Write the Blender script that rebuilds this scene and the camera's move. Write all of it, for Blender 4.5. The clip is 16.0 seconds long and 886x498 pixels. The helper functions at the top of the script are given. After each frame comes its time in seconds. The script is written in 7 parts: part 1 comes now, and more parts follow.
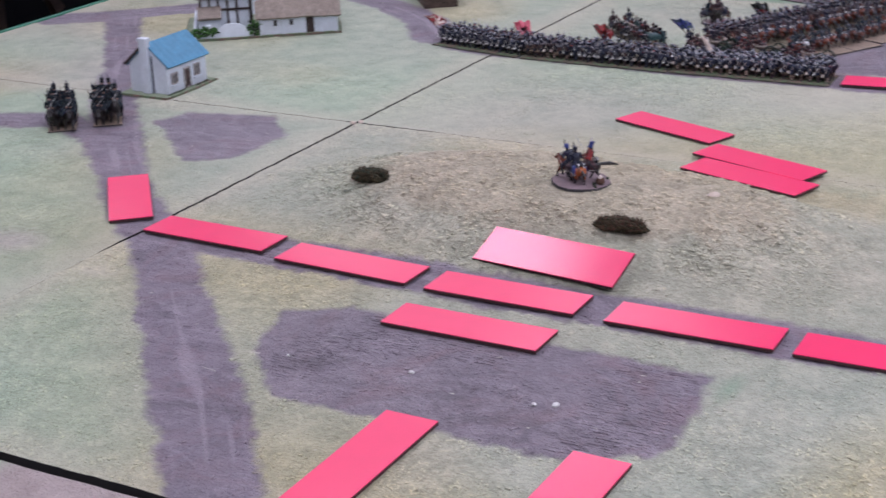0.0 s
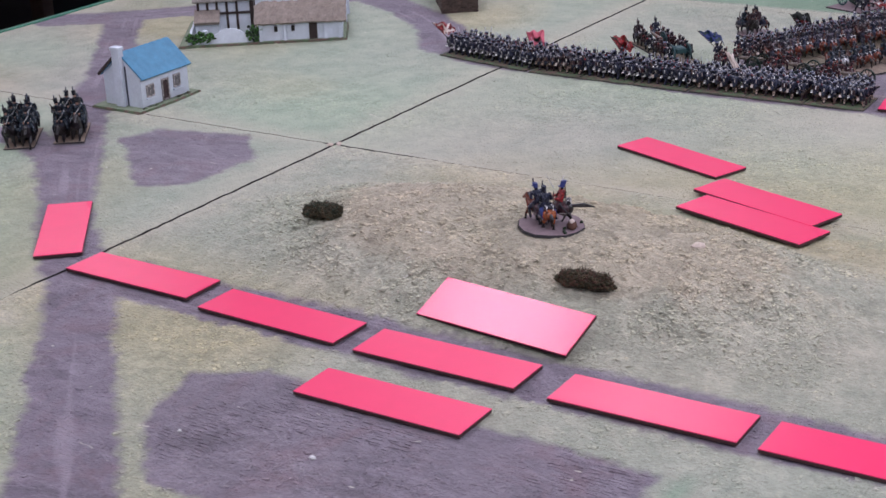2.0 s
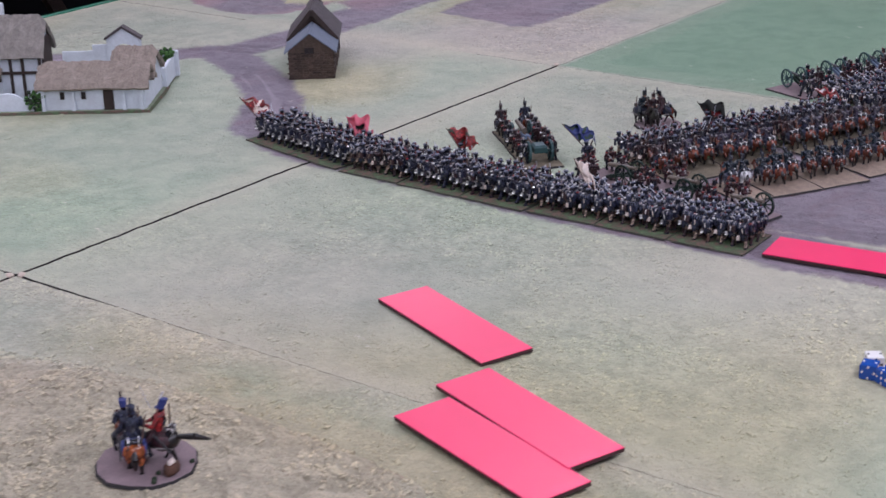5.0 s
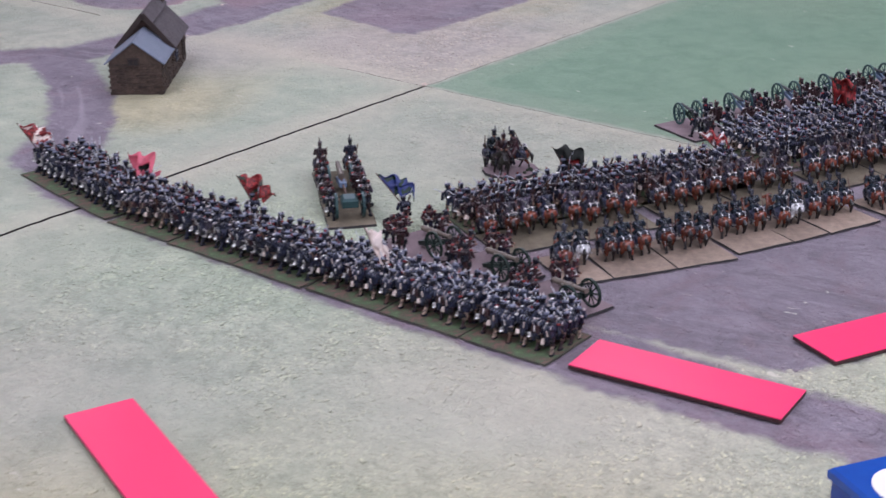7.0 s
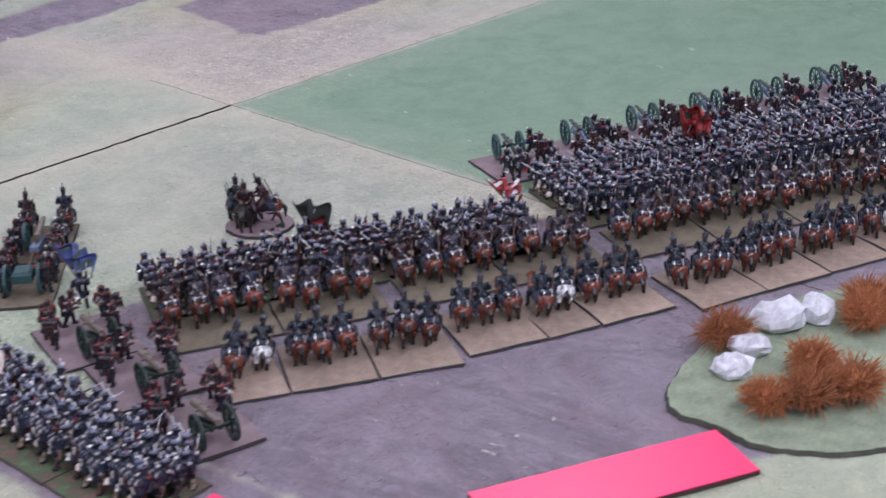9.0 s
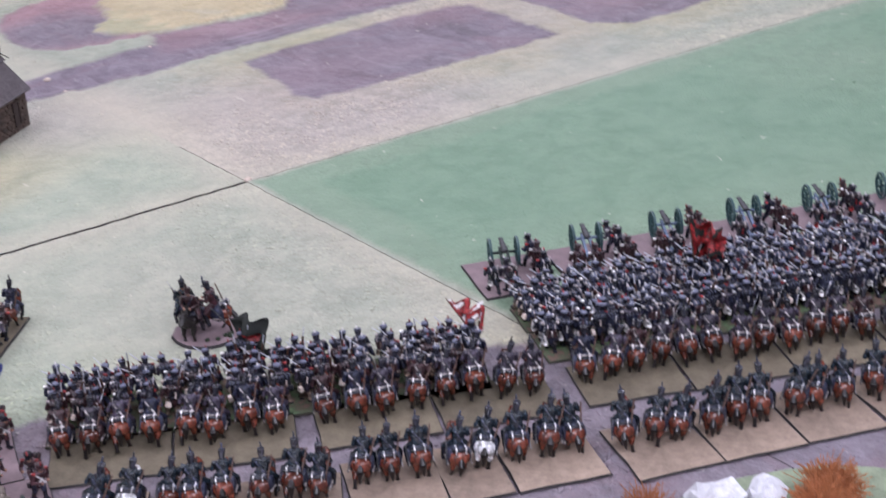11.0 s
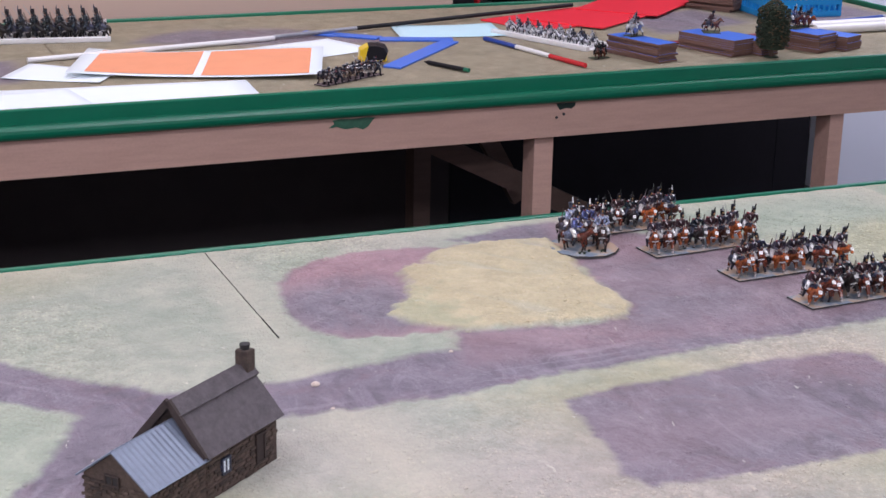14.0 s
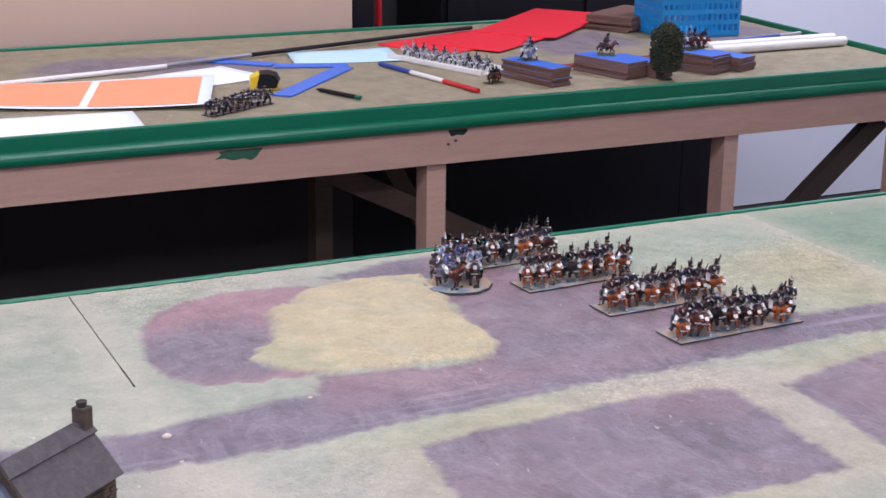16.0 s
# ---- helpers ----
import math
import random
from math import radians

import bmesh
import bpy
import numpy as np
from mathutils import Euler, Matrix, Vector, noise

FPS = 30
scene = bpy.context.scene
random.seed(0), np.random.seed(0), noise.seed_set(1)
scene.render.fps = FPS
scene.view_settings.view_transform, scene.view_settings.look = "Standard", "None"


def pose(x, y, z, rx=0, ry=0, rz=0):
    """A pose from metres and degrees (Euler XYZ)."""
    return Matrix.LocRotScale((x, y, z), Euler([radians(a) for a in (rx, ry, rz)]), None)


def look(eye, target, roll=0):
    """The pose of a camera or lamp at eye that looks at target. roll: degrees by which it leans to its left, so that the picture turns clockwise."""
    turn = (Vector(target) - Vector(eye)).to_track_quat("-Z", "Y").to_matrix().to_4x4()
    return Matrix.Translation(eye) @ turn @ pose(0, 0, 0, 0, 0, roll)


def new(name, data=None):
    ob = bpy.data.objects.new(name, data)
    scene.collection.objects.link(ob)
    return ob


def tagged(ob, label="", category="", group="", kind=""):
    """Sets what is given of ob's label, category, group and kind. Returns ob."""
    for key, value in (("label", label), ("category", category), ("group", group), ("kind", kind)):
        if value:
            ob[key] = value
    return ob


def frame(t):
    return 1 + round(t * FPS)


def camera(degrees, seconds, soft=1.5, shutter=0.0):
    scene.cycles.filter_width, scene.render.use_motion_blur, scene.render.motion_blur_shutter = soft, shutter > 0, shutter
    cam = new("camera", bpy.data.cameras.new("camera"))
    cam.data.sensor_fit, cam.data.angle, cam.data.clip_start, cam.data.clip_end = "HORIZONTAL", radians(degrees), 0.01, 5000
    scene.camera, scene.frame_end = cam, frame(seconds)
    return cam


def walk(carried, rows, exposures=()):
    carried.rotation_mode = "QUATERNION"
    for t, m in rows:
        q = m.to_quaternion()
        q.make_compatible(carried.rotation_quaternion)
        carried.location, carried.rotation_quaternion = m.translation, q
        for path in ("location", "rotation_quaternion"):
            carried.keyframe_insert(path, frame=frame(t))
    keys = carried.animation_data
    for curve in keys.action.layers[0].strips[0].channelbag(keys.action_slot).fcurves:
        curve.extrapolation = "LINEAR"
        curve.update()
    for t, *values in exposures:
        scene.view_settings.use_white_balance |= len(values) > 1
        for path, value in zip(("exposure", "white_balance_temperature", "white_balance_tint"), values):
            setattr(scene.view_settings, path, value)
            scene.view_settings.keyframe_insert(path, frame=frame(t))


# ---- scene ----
PATH = [
    (0, (-2.299, -1.461, 0.787), (-0.67, -0.546, 0.073), -2.2),
    (0.5, (-2.335, -1.439, 0.805), (-0.665, -0.611, 0.081), -2.5),
    (1, (-2.289, -1.447, 0.807), (-0.626, -0.599, 0.089), -3.2),
    (1.5, (-2.113, -1.466, 0.782), (-0.498, -0.511, 0.089), -3.1),
    (2, (-1.964, -1.5, 0.766), (-0.408, -0.475, 0.04), -2.5),
    (2.5, (-1.845, -1.544, 0.756), (-0.32, -0.477, 0.025), -2.4),
    (3, (-1.682, -1.555, 0.741), (-0.174, -0.455, 0.024), -2.9),
    (3.5, (-1.485, -1.522, 0.707), (0.023, -0.409, 0.009), -3.4),
    (4, (-1.323, -1.511, 0.696), (0.176, -0.386, -0.001), -3.3),
    (6.5, (-0.741, -1.498, 0.69), (0.722, -0.349, -0.046), 0.3),
    (7, (-0.579, -1.497, 0.679), (0.858, -0.328, -0.076), -0.6),
    (7.5, (-0.437, -1.533, 0.677), (0.954, -0.316, -0.087), -0.7),
    (8, (-0.304, -1.56, 0.68), (1.054, -0.318, -0.104), -0.8),
    (8.5, (-0.139, -1.567, 0.659), (1.196, -0.31, -0.141), -1.6),
    (11, (0.378, -1.626, 0.686), (1.426, -0.123, -0.116), -3.7),
    (11.5, (0.38, -1.543, 0.717), (1.413, 0.007, -0.009), -1.6),
    (12, (0.414, -1.46, 0.73), (1.416, 0.146, 0.084), -0.5),
    (12.5, (0.431, -1.365, 0.743), (1.412, 0.266, 0.128), 1.3),
    (13, (0.482, -1.27, 0.746), (1.403, 0.396, 0.133), 2.2),
    (13.5, (0.584, -1.153, 0.731), (1.405, 0.568, 0.128), 2.0),
    (14, (0.673, -1.065, 0.726), (1.415, 0.693, 0.129), 1.1),
    (14.5, (0.716, -1.052, 0.739), (1.45, 0.71, 0.142), 1.0),
    (15, (0.741, -1.065, 0.754), (1.498, 0.689, 0.16), 0.9),
    (15.5, (0.76, -1.069, 0.757), (1.548, 0.673, 0.17), 0.8),
    (16, (0.78, -1.067, 0.756), (1.6, 0.662, 0.175), 0.8),
]
cam = camera(31.88, 16.0, soft=1.5, shutter=0.45)
walk(cam, [(t, look(eye, target, roll)) for t, eye, target, roll in PATH],
     exposures=[(0, -0.2, 6500, 10), (4.0, -0.25, 6500, 10), (6.5, -0.13, 6500, 10), (8.0, 0.08, 6450, 10), (8.5, 0.0, 6450, 10), (11.0, 0.28, 6550, 9), (12.5, 0.31, 6550, 9), (14.0, 0.31, 6700, 8), (15, 0.43, 6680, 8), (16, 0.42, 6680, 8)])

# ---- light ----
world = bpy.data.worlds.new("room_air")
scene.world = world
world.use_nodes = True
world.node_tree.nodes["Background"].inputs[0].default_value = (0.62, 0.70, 0.80, 1)
world.node_tree.nodes["Background"].inputs[1].default_value = 0.09
FLOOR_Z, CEIL_Z = -0.86, 1.75
# unseen lamps, added with watts chosen to balance brightness across the tables
LAMPS = [(-1.9, 0.46, 18), (0.1, 0.46, 17.5), (2.1, 0.46, 16), (-1.6, -1.9, 34), (0.6, -1.9, 33), (2.9, -1.9, 29), (-0.6, 2.7, 14), (1.7, 2.7, 15), (4.3, 2.7, 27)]
for lx, ly, watts in LAMPS:
    data = bpy.data.lights.new("unseen_light", "AREA")
    data.shape, data.size, data.size_y, data.energy = "RECTANGLE", 1.45, 0.5, watts
    data.color = (0.967, 0.957, 1.20)
    lamp = new("unseen_light", data)
    lamp.matrix_world = pose(lx, ly, CEIL_Z - 0.075)

# ---- materials ----
def ramp(nt, fac, stops):
    n = nt.nodes.new("ShaderNodeValToRGB")
    while len(n.color_ramp.elements) < len(stops):
        n.color_ramp.elements.new(0.5)
    for e, (p, c) in zip(n.color_ramp.elements, stops):
        e.position, e.color = p, (*c, 1)
    nt.links.new(fac, n.inputs[0])
    return n.outputs[0]


def noise_tex(nt, scale, detail=4, rough=0.6, stretch=None, distort=0.0, space="Object", turn=0.0):
    co = nt.nodes.new("ShaderNodeTexCoord").outputs[space]
    if stretch:
        mp = nt.nodes.new("ShaderNodeMapping")
        mp.inputs["Scale"].default_value = stretch
        mp.inputs["Rotation"].default_value = (0, 0, turn)
        nt.links.new(co, mp.inputs[0])
        co = mp.outputs[0]
    n = nt.nodes.new("ShaderNodeTexNoise")
    n.inputs["Scale"].default_value, n.inputs["Detail"].default_value = scale, detail
    n.inputs["Roughness"].default_value, n.inputs["Distortion"].default_value = rough, distort
    nt.links.new(co, n.inputs["Vector"])
    return n.outputs["Fac"]


def mix(nt, fac, a, b, how="MIX"):
    n = nt.nodes.new("ShaderNodeMix")
    n.data_type, n.blend_type = "RGBA", how
    for sock, v in ((n.inputs[0], fac), (n.inputs[6], a), (n.inputs[7], b)):
        if isinstance(v, (int, float)):
            sock.default_value = v
        elif isinstance(v, tuple):
            sock.default_value = (*v, 1)
        else:
            nt.links.new(v, sock)
    return n.outputs[2]


def bump(nt, height, strength, dist, base=None):
    b = nt.nodes.new("ShaderNodeBump")
    b.inputs["Strength"].default_value, b.inputs["Distance"].default_value = strength, dist
    nt.links.new(height, b.inputs["Height"])
    if base:
        nt.links.new(base, b.inputs["Normal"])
    return b.outputs[0]


def blank(name):
    m = bpy.data.materials.new(name)
    m.use_nodes = True
    return m, m.node_tree, m.node_tree.nodes["Principled BSDF"]


def paint(name, colour, rough=0.6, vary=0.18, scale=60.0, metal=0.0, relief=0.15, fine=400.0, depth=0.0006, spread=0.0, spec=0.5, stretch=None):
    """A painted or natural surface: two scales of tone, a fine relief, and a tone of its own for each object by spread."""
    m, nt, p = blank(name)
    dark = tuple(c * (1 - vary) for c in colour)
    light = tuple(min(1, c * (1 + vary)) for c in colour)
    c = ramp(nt, noise_tex(nt, scale, 5, 0.65, stretch), [(0.3, dark), (0.7, light)])
    c = mix(nt, 0.35, c, ramp(nt, noise_tex(nt, fine, 3, 0.7), [(0.3, dark), (0.7, light)]))
    if spread:
        r = nt.nodes.new("ShaderNodeObjectInfo").outputs["Random"]
        c = mix(nt, 1.0, c, ramp(nt, r, [(0, (1 - spread,) * 3), (1, (1.0,) * 3)]), "MULTIPLY")
    nt.links.new(c, p.inputs["Base Color"])
    p.inputs["Roughness"].default_value, p.inputs["Metallic"].default_value = rough, metal
    p.inputs["Specular IOR Level"].default_value = spec
    nt.links.new(bump(nt, noise_tex(nt, fine, 4, 0.7), relief, depth), p.inputs["Normal"])
    return m


def terrain_material(name, dry, lush, scuff):
    """Painted textured board: dry and lush paint in blotches, roads and fields where the masks say, plaster grit with
    shaded pits and lit tops put into its colour.
    """
    m, nt, p = blank(name)

    def masks(attribute):
        at = nt.nodes.new("ShaderNodeAttribute")
        at.attribute_name = attribute
        sp = nt.nodes.new("ShaderNodeSeparateColor")
        nt.links.new(at.outputs["Color"], sp.inputs[0])
        return (*sp.outputs, at.outputs["Alpha"])

    road, green, tan, rough = masks("paint")
    yellow, red, pale, flake = masks("tone")
    mint, ochre, rose, streak = masks("hue")
    big = noise_tex(nt, 3.2, 5, 0.62, None, 0.6, "Object")
    mid = noise_tex(nt, 17, 5, 0.68, None, 0.4, "Object")
    grit = noise_tex(nt, 120, 6, 0.74, (1, 0.75, 1), 0.8, "Object")
    fine = noise_tex(nt, 330, 4, 0.75, None, 0.0, "Object")
    grass = ramp(nt, big, [(0.33, lush), (0.52, tuple(0.5 * (a + b) for a, b in zip(dry, lush))), (0.66, dry)])
    grass = mix(nt, 0.5, grass, ramp(nt, mid, [(0.3, tuple(0.70 * v for v in lush)), (0.7, tuple(min(1, 1.12 * v) for v in dry))]))
    grass = mix(nt, mint, grass, ramp(nt, mid, [(0.3, (0.318, 0.396, 0.288)), (0.7, (0.462, 0.532, 0.392))]))
    grass = mix(nt, ochre, grass, ramp(nt, mid, [(0.3, (0.36, 0.32, 0.19)), (0.7, (0.56, 0.50, 0.31))]))
    grass = mix(nt, rose, grass, ramp(nt, mid, [(0.3, (0.40, 0.34, 0.31)), (0.7, (0.53, 0.46, 0.43))]))
    tans = ramp(nt, mid, [(0.3, (0.34, 0.262, 0.178)), (0.7, (0.55, 0.442, 0.315))])
    greens = ramp(nt, mid, [(0.25, (0.165, 0.280, 0.182)), (0.75, (0.240, 0.365, 0.248))])
    roads = ramp(nt, mid, [(0.25, (0.158, 0.134, 0.164)), (0.75, (0.290, 0.244, 0.286))])
    roads = mix(nt, ramp(nt, noise_tex(nt, 24, 6, 0.8, (1, 0.35, 1), 1.4), [(0.51, (0, 0, 0)), (0.72, (0.75, 0.75, 0.75))]), roads, (0.37, 0.315, 0.37))
    roads = mix(nt, ramp(nt, noise_tex(nt, 10, 5, 0.75, (1, 0.5, 1), 1.0), [(0.36, (0.6, 0.6, 0.6)), (0.5, (0, 0, 0))]), roads, (0.120, 0.097, 0.120))
    roads = mix(nt, ramp(nt, noise_tex(nt, 7, 5, 0.7, None, 1.2), [(0.5, (0, 0, 0)), (0.66, (0.55, 0.55, 0.55))]), roads, (0.245, 0.165, 0.190))
    swirl = ramp(nt, noise_tex(nt, 15, 5, 0.62, (1, 0.7, 1), 2.2), [(0.465, (0, 0, 0)), (0.497, (1, 1, 1)), (0.53, (0, 0, 0))])
    swirl = mix(nt, 1.0, swirl, ramp(nt, noise_tex(nt, 6, 3, 0.6, None, 0.5), [(0.46, (0, 0, 0)), (0.64, (0.30, 0.30, 0.30))]), "MULTIPLY")
    roads = mix(nt, swirl, roads, (0.44, 0.385, 0.43))
    roads = mix(nt, streak, roads, (0.40, 0.34, 0.39))
    yellows = ramp(nt, mid, [(0.3, (0.48, 0.408, 0.255)), (0.7, (0.635, 0.55, 0.355))])
    yellows = mix(nt, green, yellows, ramp(nt, mid, [(0.3, (0.36, 0.36, 0.22)), (0.7, (0.52, 0.50, 0.33))]))
    reds = ramp(nt, mid, [(0.3, (0.32, 0.185, 0.205)), (0.7, (0.47, 0.295, 0.315))])
    c = mix(nt, green, grass, greens)
    c = mix(nt, tan, c, tans)
    c = mix(nt, pale, c, (0.58, 0.53, 0.42))
    c = mix(nt, road, c, roads)
    c = mix(nt, yellow, c, yellows)
    c = mix(nt, red, c, reds)
    lines = noise_tex(nt, 210, 5, 0.7, (1, 0.6, 1), 1.6)
    specks = noise_tex(nt, 235, 2.5, 0.62, (1, 0.6, 1), 0.4, "Object", 0.3)
    # pits darkened and tops lightened by colour, since the bumps shade only weakly
    high = ramp(nt, specks, [(0.33, (0.50, 0.48, 0.45)), (0.43, (0.93, 0.93, 0.92)), (0.57, (1.0, 1.0, 1.0)), (0.64, (1.32, 1.3, 1.24)), (0.72, (1.65, 1.6, 1.5))])
    high = mix(nt, 0.35, high, ramp(nt, grit, [(0.33, (0.45, 0.43, 0.41)), (0.45, (0.95, 0.95, 0.94)), (0.57, (1.04, 1.04, 1.03)), (0.68, (1.6, 1.56, 1.48))]))
    high = mix(nt, 0.2, high, ramp(nt, lines, [(0.34, (0.30, 0.29, 0.27)), (0.47, (1, 1, 1)), (0.64, (1.7, 1.66, 1.58))]))
    high = mix(nt, 1.0, high, ramp(nt, flake, [(0.0, (0.86, 0.85, 0.84)), (0.5, (1.02, 1.02, 1.01)), (0.9, (1.10, 1.09, 1.08)), (1.0, (1.36, 1.34, 1.27))]), "MULTIPLY")
    rough_at = nt.nodes.new("ShaderNodeMath")
    rough_at.operation = "MULTIPLY"
    rough_at.inputs[1].default_value = scuff
    nt.links.new(rough, rough_at.inputs[0])
    c = mix(nt, rough_at.outputs[0], c, mix(nt, 1.0, c, high, "MULTIPLY"))
    fleck = ramp(nt, fine, [(0.66, (0, 0, 0)), (0.76, (0.8, 0.8, 0.8))])
    c = mix(nt, fleck, c, mix(nt, 0.55, c, (0.72, 0.70, 0.58)))
    chip = ramp(nt, noise_tex(nt, 75, 3, 0.6, (1, 0.5, 1), 0.7), [(0.70, (0, 0, 0)), (0.745, (0.8, 0.8, 0.8))])
    c = mix(nt, chip, c, (0.70, 0.66, 0.56))
    nt.links.new(c, p.inputs["Base Color"])
    p.inputs["Roughness"].default_value = 0.66
    p.inputs["Specular IOR Level"].default_value = 0.4
    b = bump(nt, grit, 0.7, 0.005)
    b = bump(nt, specks, 0.9, 0.0045, b)
    b = bump(nt, fine, 0.5, 0.0015, b)
    nt.links.new(b, p.inputs["Normal"])
    return m


def brick_material(name, a, b, mortar, w, h):
    m, nt, p = blank(name)
    co = nt.nodes.new("ShaderNodeTexCoord").outputs["Object"]
    t = nt.nodes.new("ShaderNodeTexBrick")
    nt.links.new(co, t.inputs["Vector"])
    t.inputs["Color1"].default_value, t.inputs["Color2"].default_value, t.inputs["Mortar"].default_value = (*a, 1), (*b, 1), (*mortar, 1)
    t.inputs["Scale"].default_value = 1
    t.inputs["Brick Width"].default_value, t.inputs["Row Height"].default_value, t.inputs["Mortar Size"].default_value = w, h, h * 0.08
    nt.links.new(t.outputs["Color"], p.inputs["Base Color"])
    p.inputs["Roughness"].default_value = 0.85
    return m


GROUND = terrain_material("terrain_dry", (0.485, 0.48, 0.385), (0.36, 0.405, 0.32), 1.0)
WOOD = paint("planed_pine", (0.56, 0.35, 0.275), 0.5, 0.12, 9, 0, 0.1, 160, 0.0005, 0.12, 0.5, (1, 8, 8))
GREEN_RAIL = paint("green_gloss", (0.003, 0.15, 0.078), 0.32, 0.10, 14, 0, 0.08, 120)
DRIP = paint("thin_green_paint", (0.035, 0.115, 0.068), 0.5, 0.35, 60)
DARK_EDGE = paint("dark_edge", (0.025, 0.022, 0.022), 0.8)
PLY = paint("plywood", (0.42, 0.30, 0.22), 0.7, 0.15, 20)
PINK = paint("red_card", (0.92, 0.044, 0.152), 0.30, 0.035, 25, 0, 0.04, 700, 0.0002, 0.0, 0.42)
GLOSS_RED = paint("glossy_red_card", (0.92, 0.044, 0.158), 0.20, 0.035, 25, 0, 0.03, 700, 0.0002, 0.0, 0.75)
# pine with the shade under the table put into its colour
SHADED_PINE = paint("shaded_pine", (0.13, 0.080, 0.062), 0.6, 0.2, 9, 0, 0.1, 160, 0.0005, 0.12, 0.4, (1, 8, 8))
SHADE_BOARD = paint("shade_brown_board", (0.035, 0.025, 0.024), 0.7, 0.2, 8)
RED_CARD = paint("scarlet_card", (0.86, 0.040, 0.062), 0.45, 0.04, 25, 0, 0.04, 700, 0.0002, 0.0, 0.3)
CARD_EDGE = paint("brown_card_edge", (0.055, 0.022, 0.022), 0.8)
BLUE_CARD = paint("blue_card", (0.055, 0.16, 0.62), 0.5, 0.05, 30)
MDF = paint("mdf_edge", (0.16, 0.085, 0.065), 0.8, 0.3, 200)
FLOOR_M = paint("dark_carpet", (0.030, 0.024, 0.022), 0.95, 0.3, 30)
WALL_M = paint("white_emulsion", (0.76, 0.78, 0.86), 0.8, 0.03, 2)
BEIGE = paint("beige_board", (0.60, 0.43, 0.34), 0.6, 0.03, 3)
CEIL_M = paint("ceiling_paint", (0.75, 0.75, 0.73), 0.9, 0.03, 3)
BLACK = paint("black_leather", (0.008, 0.007, 0.010), 0.50, 0.2, 12, 0, 0.2, 60, 0.001, 0.0, 0.25)
STEEL = paint("steel", (0.42, 0.43, 0.46), 0.35, 0.2, 100, 0.8)
DARK_METAL = paint("dark_gunmetal", (0.05, 0.05, 0.055), 0.45, 0.2, 200, 0.4)
BRASS = paint("bronze_barrel", (0.16, 0.13, 0.105), 0.4, 0.3, 200, 0.25)
GUN_GREEN = paint("gun_green", (0.007, 0.021, 0.015), 0.5, 0.25, 200)
TEAL = paint("teal_wheel", (0.022, 0.062, 0.066), 0.45, 0.3, 200)
GUN_BLUE = paint("gun_blue_grey", (0.13, 0.18, 0.27), 0.5, 0.25, 200)
COAT = paint("dark_blue_coat", (0.021, 0.024, 0.047), 0.32, 0.4, 300, 0, 0.75, 620, 0.0012, 0.35, 0.36)
COAT_BR = paint("brown_coat", (0.046, 0.020, 0.023), 0.28, 0.4, 300, 0, 0.75, 620, 0.0012, 0.35)
COAT_LB = paint("mid_blue_coat", (0.10, 0.12, 0.28), 0.55, 0.35, 300, 0, 0.2, 900, 0.0004, 0.3)
COAT_GR = paint("dark_green_coat", (0.013, 0.022, 0.032), 0.25, 0.4, 300, 0, 0.75, 620, 0.0012, 0.3)
PALE_BLUE = paint("pale_blue_coat", (0.34, 0.38, 0.52), 0.45, 0.4, 300, 0, 0.6, 620, 0.001, 0.3)
ROLL = paint("pale_blue_roll", (0.115, 0.130, 0.195), 0.38, 0.45, 300, 0, 0.75, 620, 0.0012, 0.5, 0.36)
CAP = paint("pale_hat_top", (0.105, 0.115, 0.165), 0.45, 0.4, 300)
PALE_TRIM = paint("pale_trim", (0.33, 0.295, 0.285), 0.5, 0.3, 300)
BREECHES = paint("white_breeches", (0.62, 0.58, 0.56), 0.5, 0.3, 300, 0, 0.3, 620, 0.0008, 0.3)
COAT_VI = paint("violet_grey_coat", (0.050, 0.040, 0.062), 0.3, 0.4, 300, 0, 0.75, 620, 0.0012, 0.45)
MAROON = paint("maroon_coat", (0.052, 0.018, 0.023), 0.35, 0.4, 300, 0, 0.6, 620, 0.001, 0.35)
GREYS = paint("grey_cloth", (0.045, 0.051, 0.083), 0.32, 0.35, 300, 0, 0.75, 620, 0.0012, 0.4, 0.36)
TROUSER = paint("buff_trousers", (0.33, 0.235, 0.18), 0.5, 0.35, 300, 0, 0.2, 900, 0.0004, 0.4)
WHITE = paint("white_belt", (0.66, 0.64, 0.62), 0.5, 0.15, 300)
FLESH = paint("painted_flesh", (0.32, 0.17, 0.12), 0.5, 0.2, 300)
SHAKO = paint("black_felt", (0.017, 0.017, 0.024), 0.24, 0.3, 300, 0, 0.7, 620, 0.001)
GUNWOOD = paint("musket_wood", (0.085, 0.042, 0.028), 0.45, 0.3, 400)
REDM = paint("red_cloth", (0.22, 0.014, 0.015), 0.5, 0.35, 150)
PINKM = paint("pink_cloth", (0.62, 0.12, 0.17), 0.55, 0.25, 120)
CREAM = paint("cream_cloth", (0.72, 0.61, 0.54), 0.6, 0.2, 120)
BLUEC = paint("blue_cloth", (0.022, 0.036, 0.16), 0.45, 0.4, 150)
BLACKC = paint("black_cloth", (0.006, 0.008, 0.006), 0.85, 0.3, 120)
GREENC = paint("green_cloth", (0.010, 0.032, 0.016), 0.5, 0.3, 120)
BAY = paint("bay_horse", (0.175, 0.046, 0.027), 0.2, 0.35, 150, 0, 0.15, 900, 0.0004, 0.6)
GREY_H = paint("grey_horse", (0.62, 0.62, 0.62), 0.4, 0.2, 150)
ORANGE_H = paint("chestnut_horse", (0.37, 0.095, 0.030), 0.22, 0.35, 150, 0, 0.15, 900, 0.0004, 0.7)
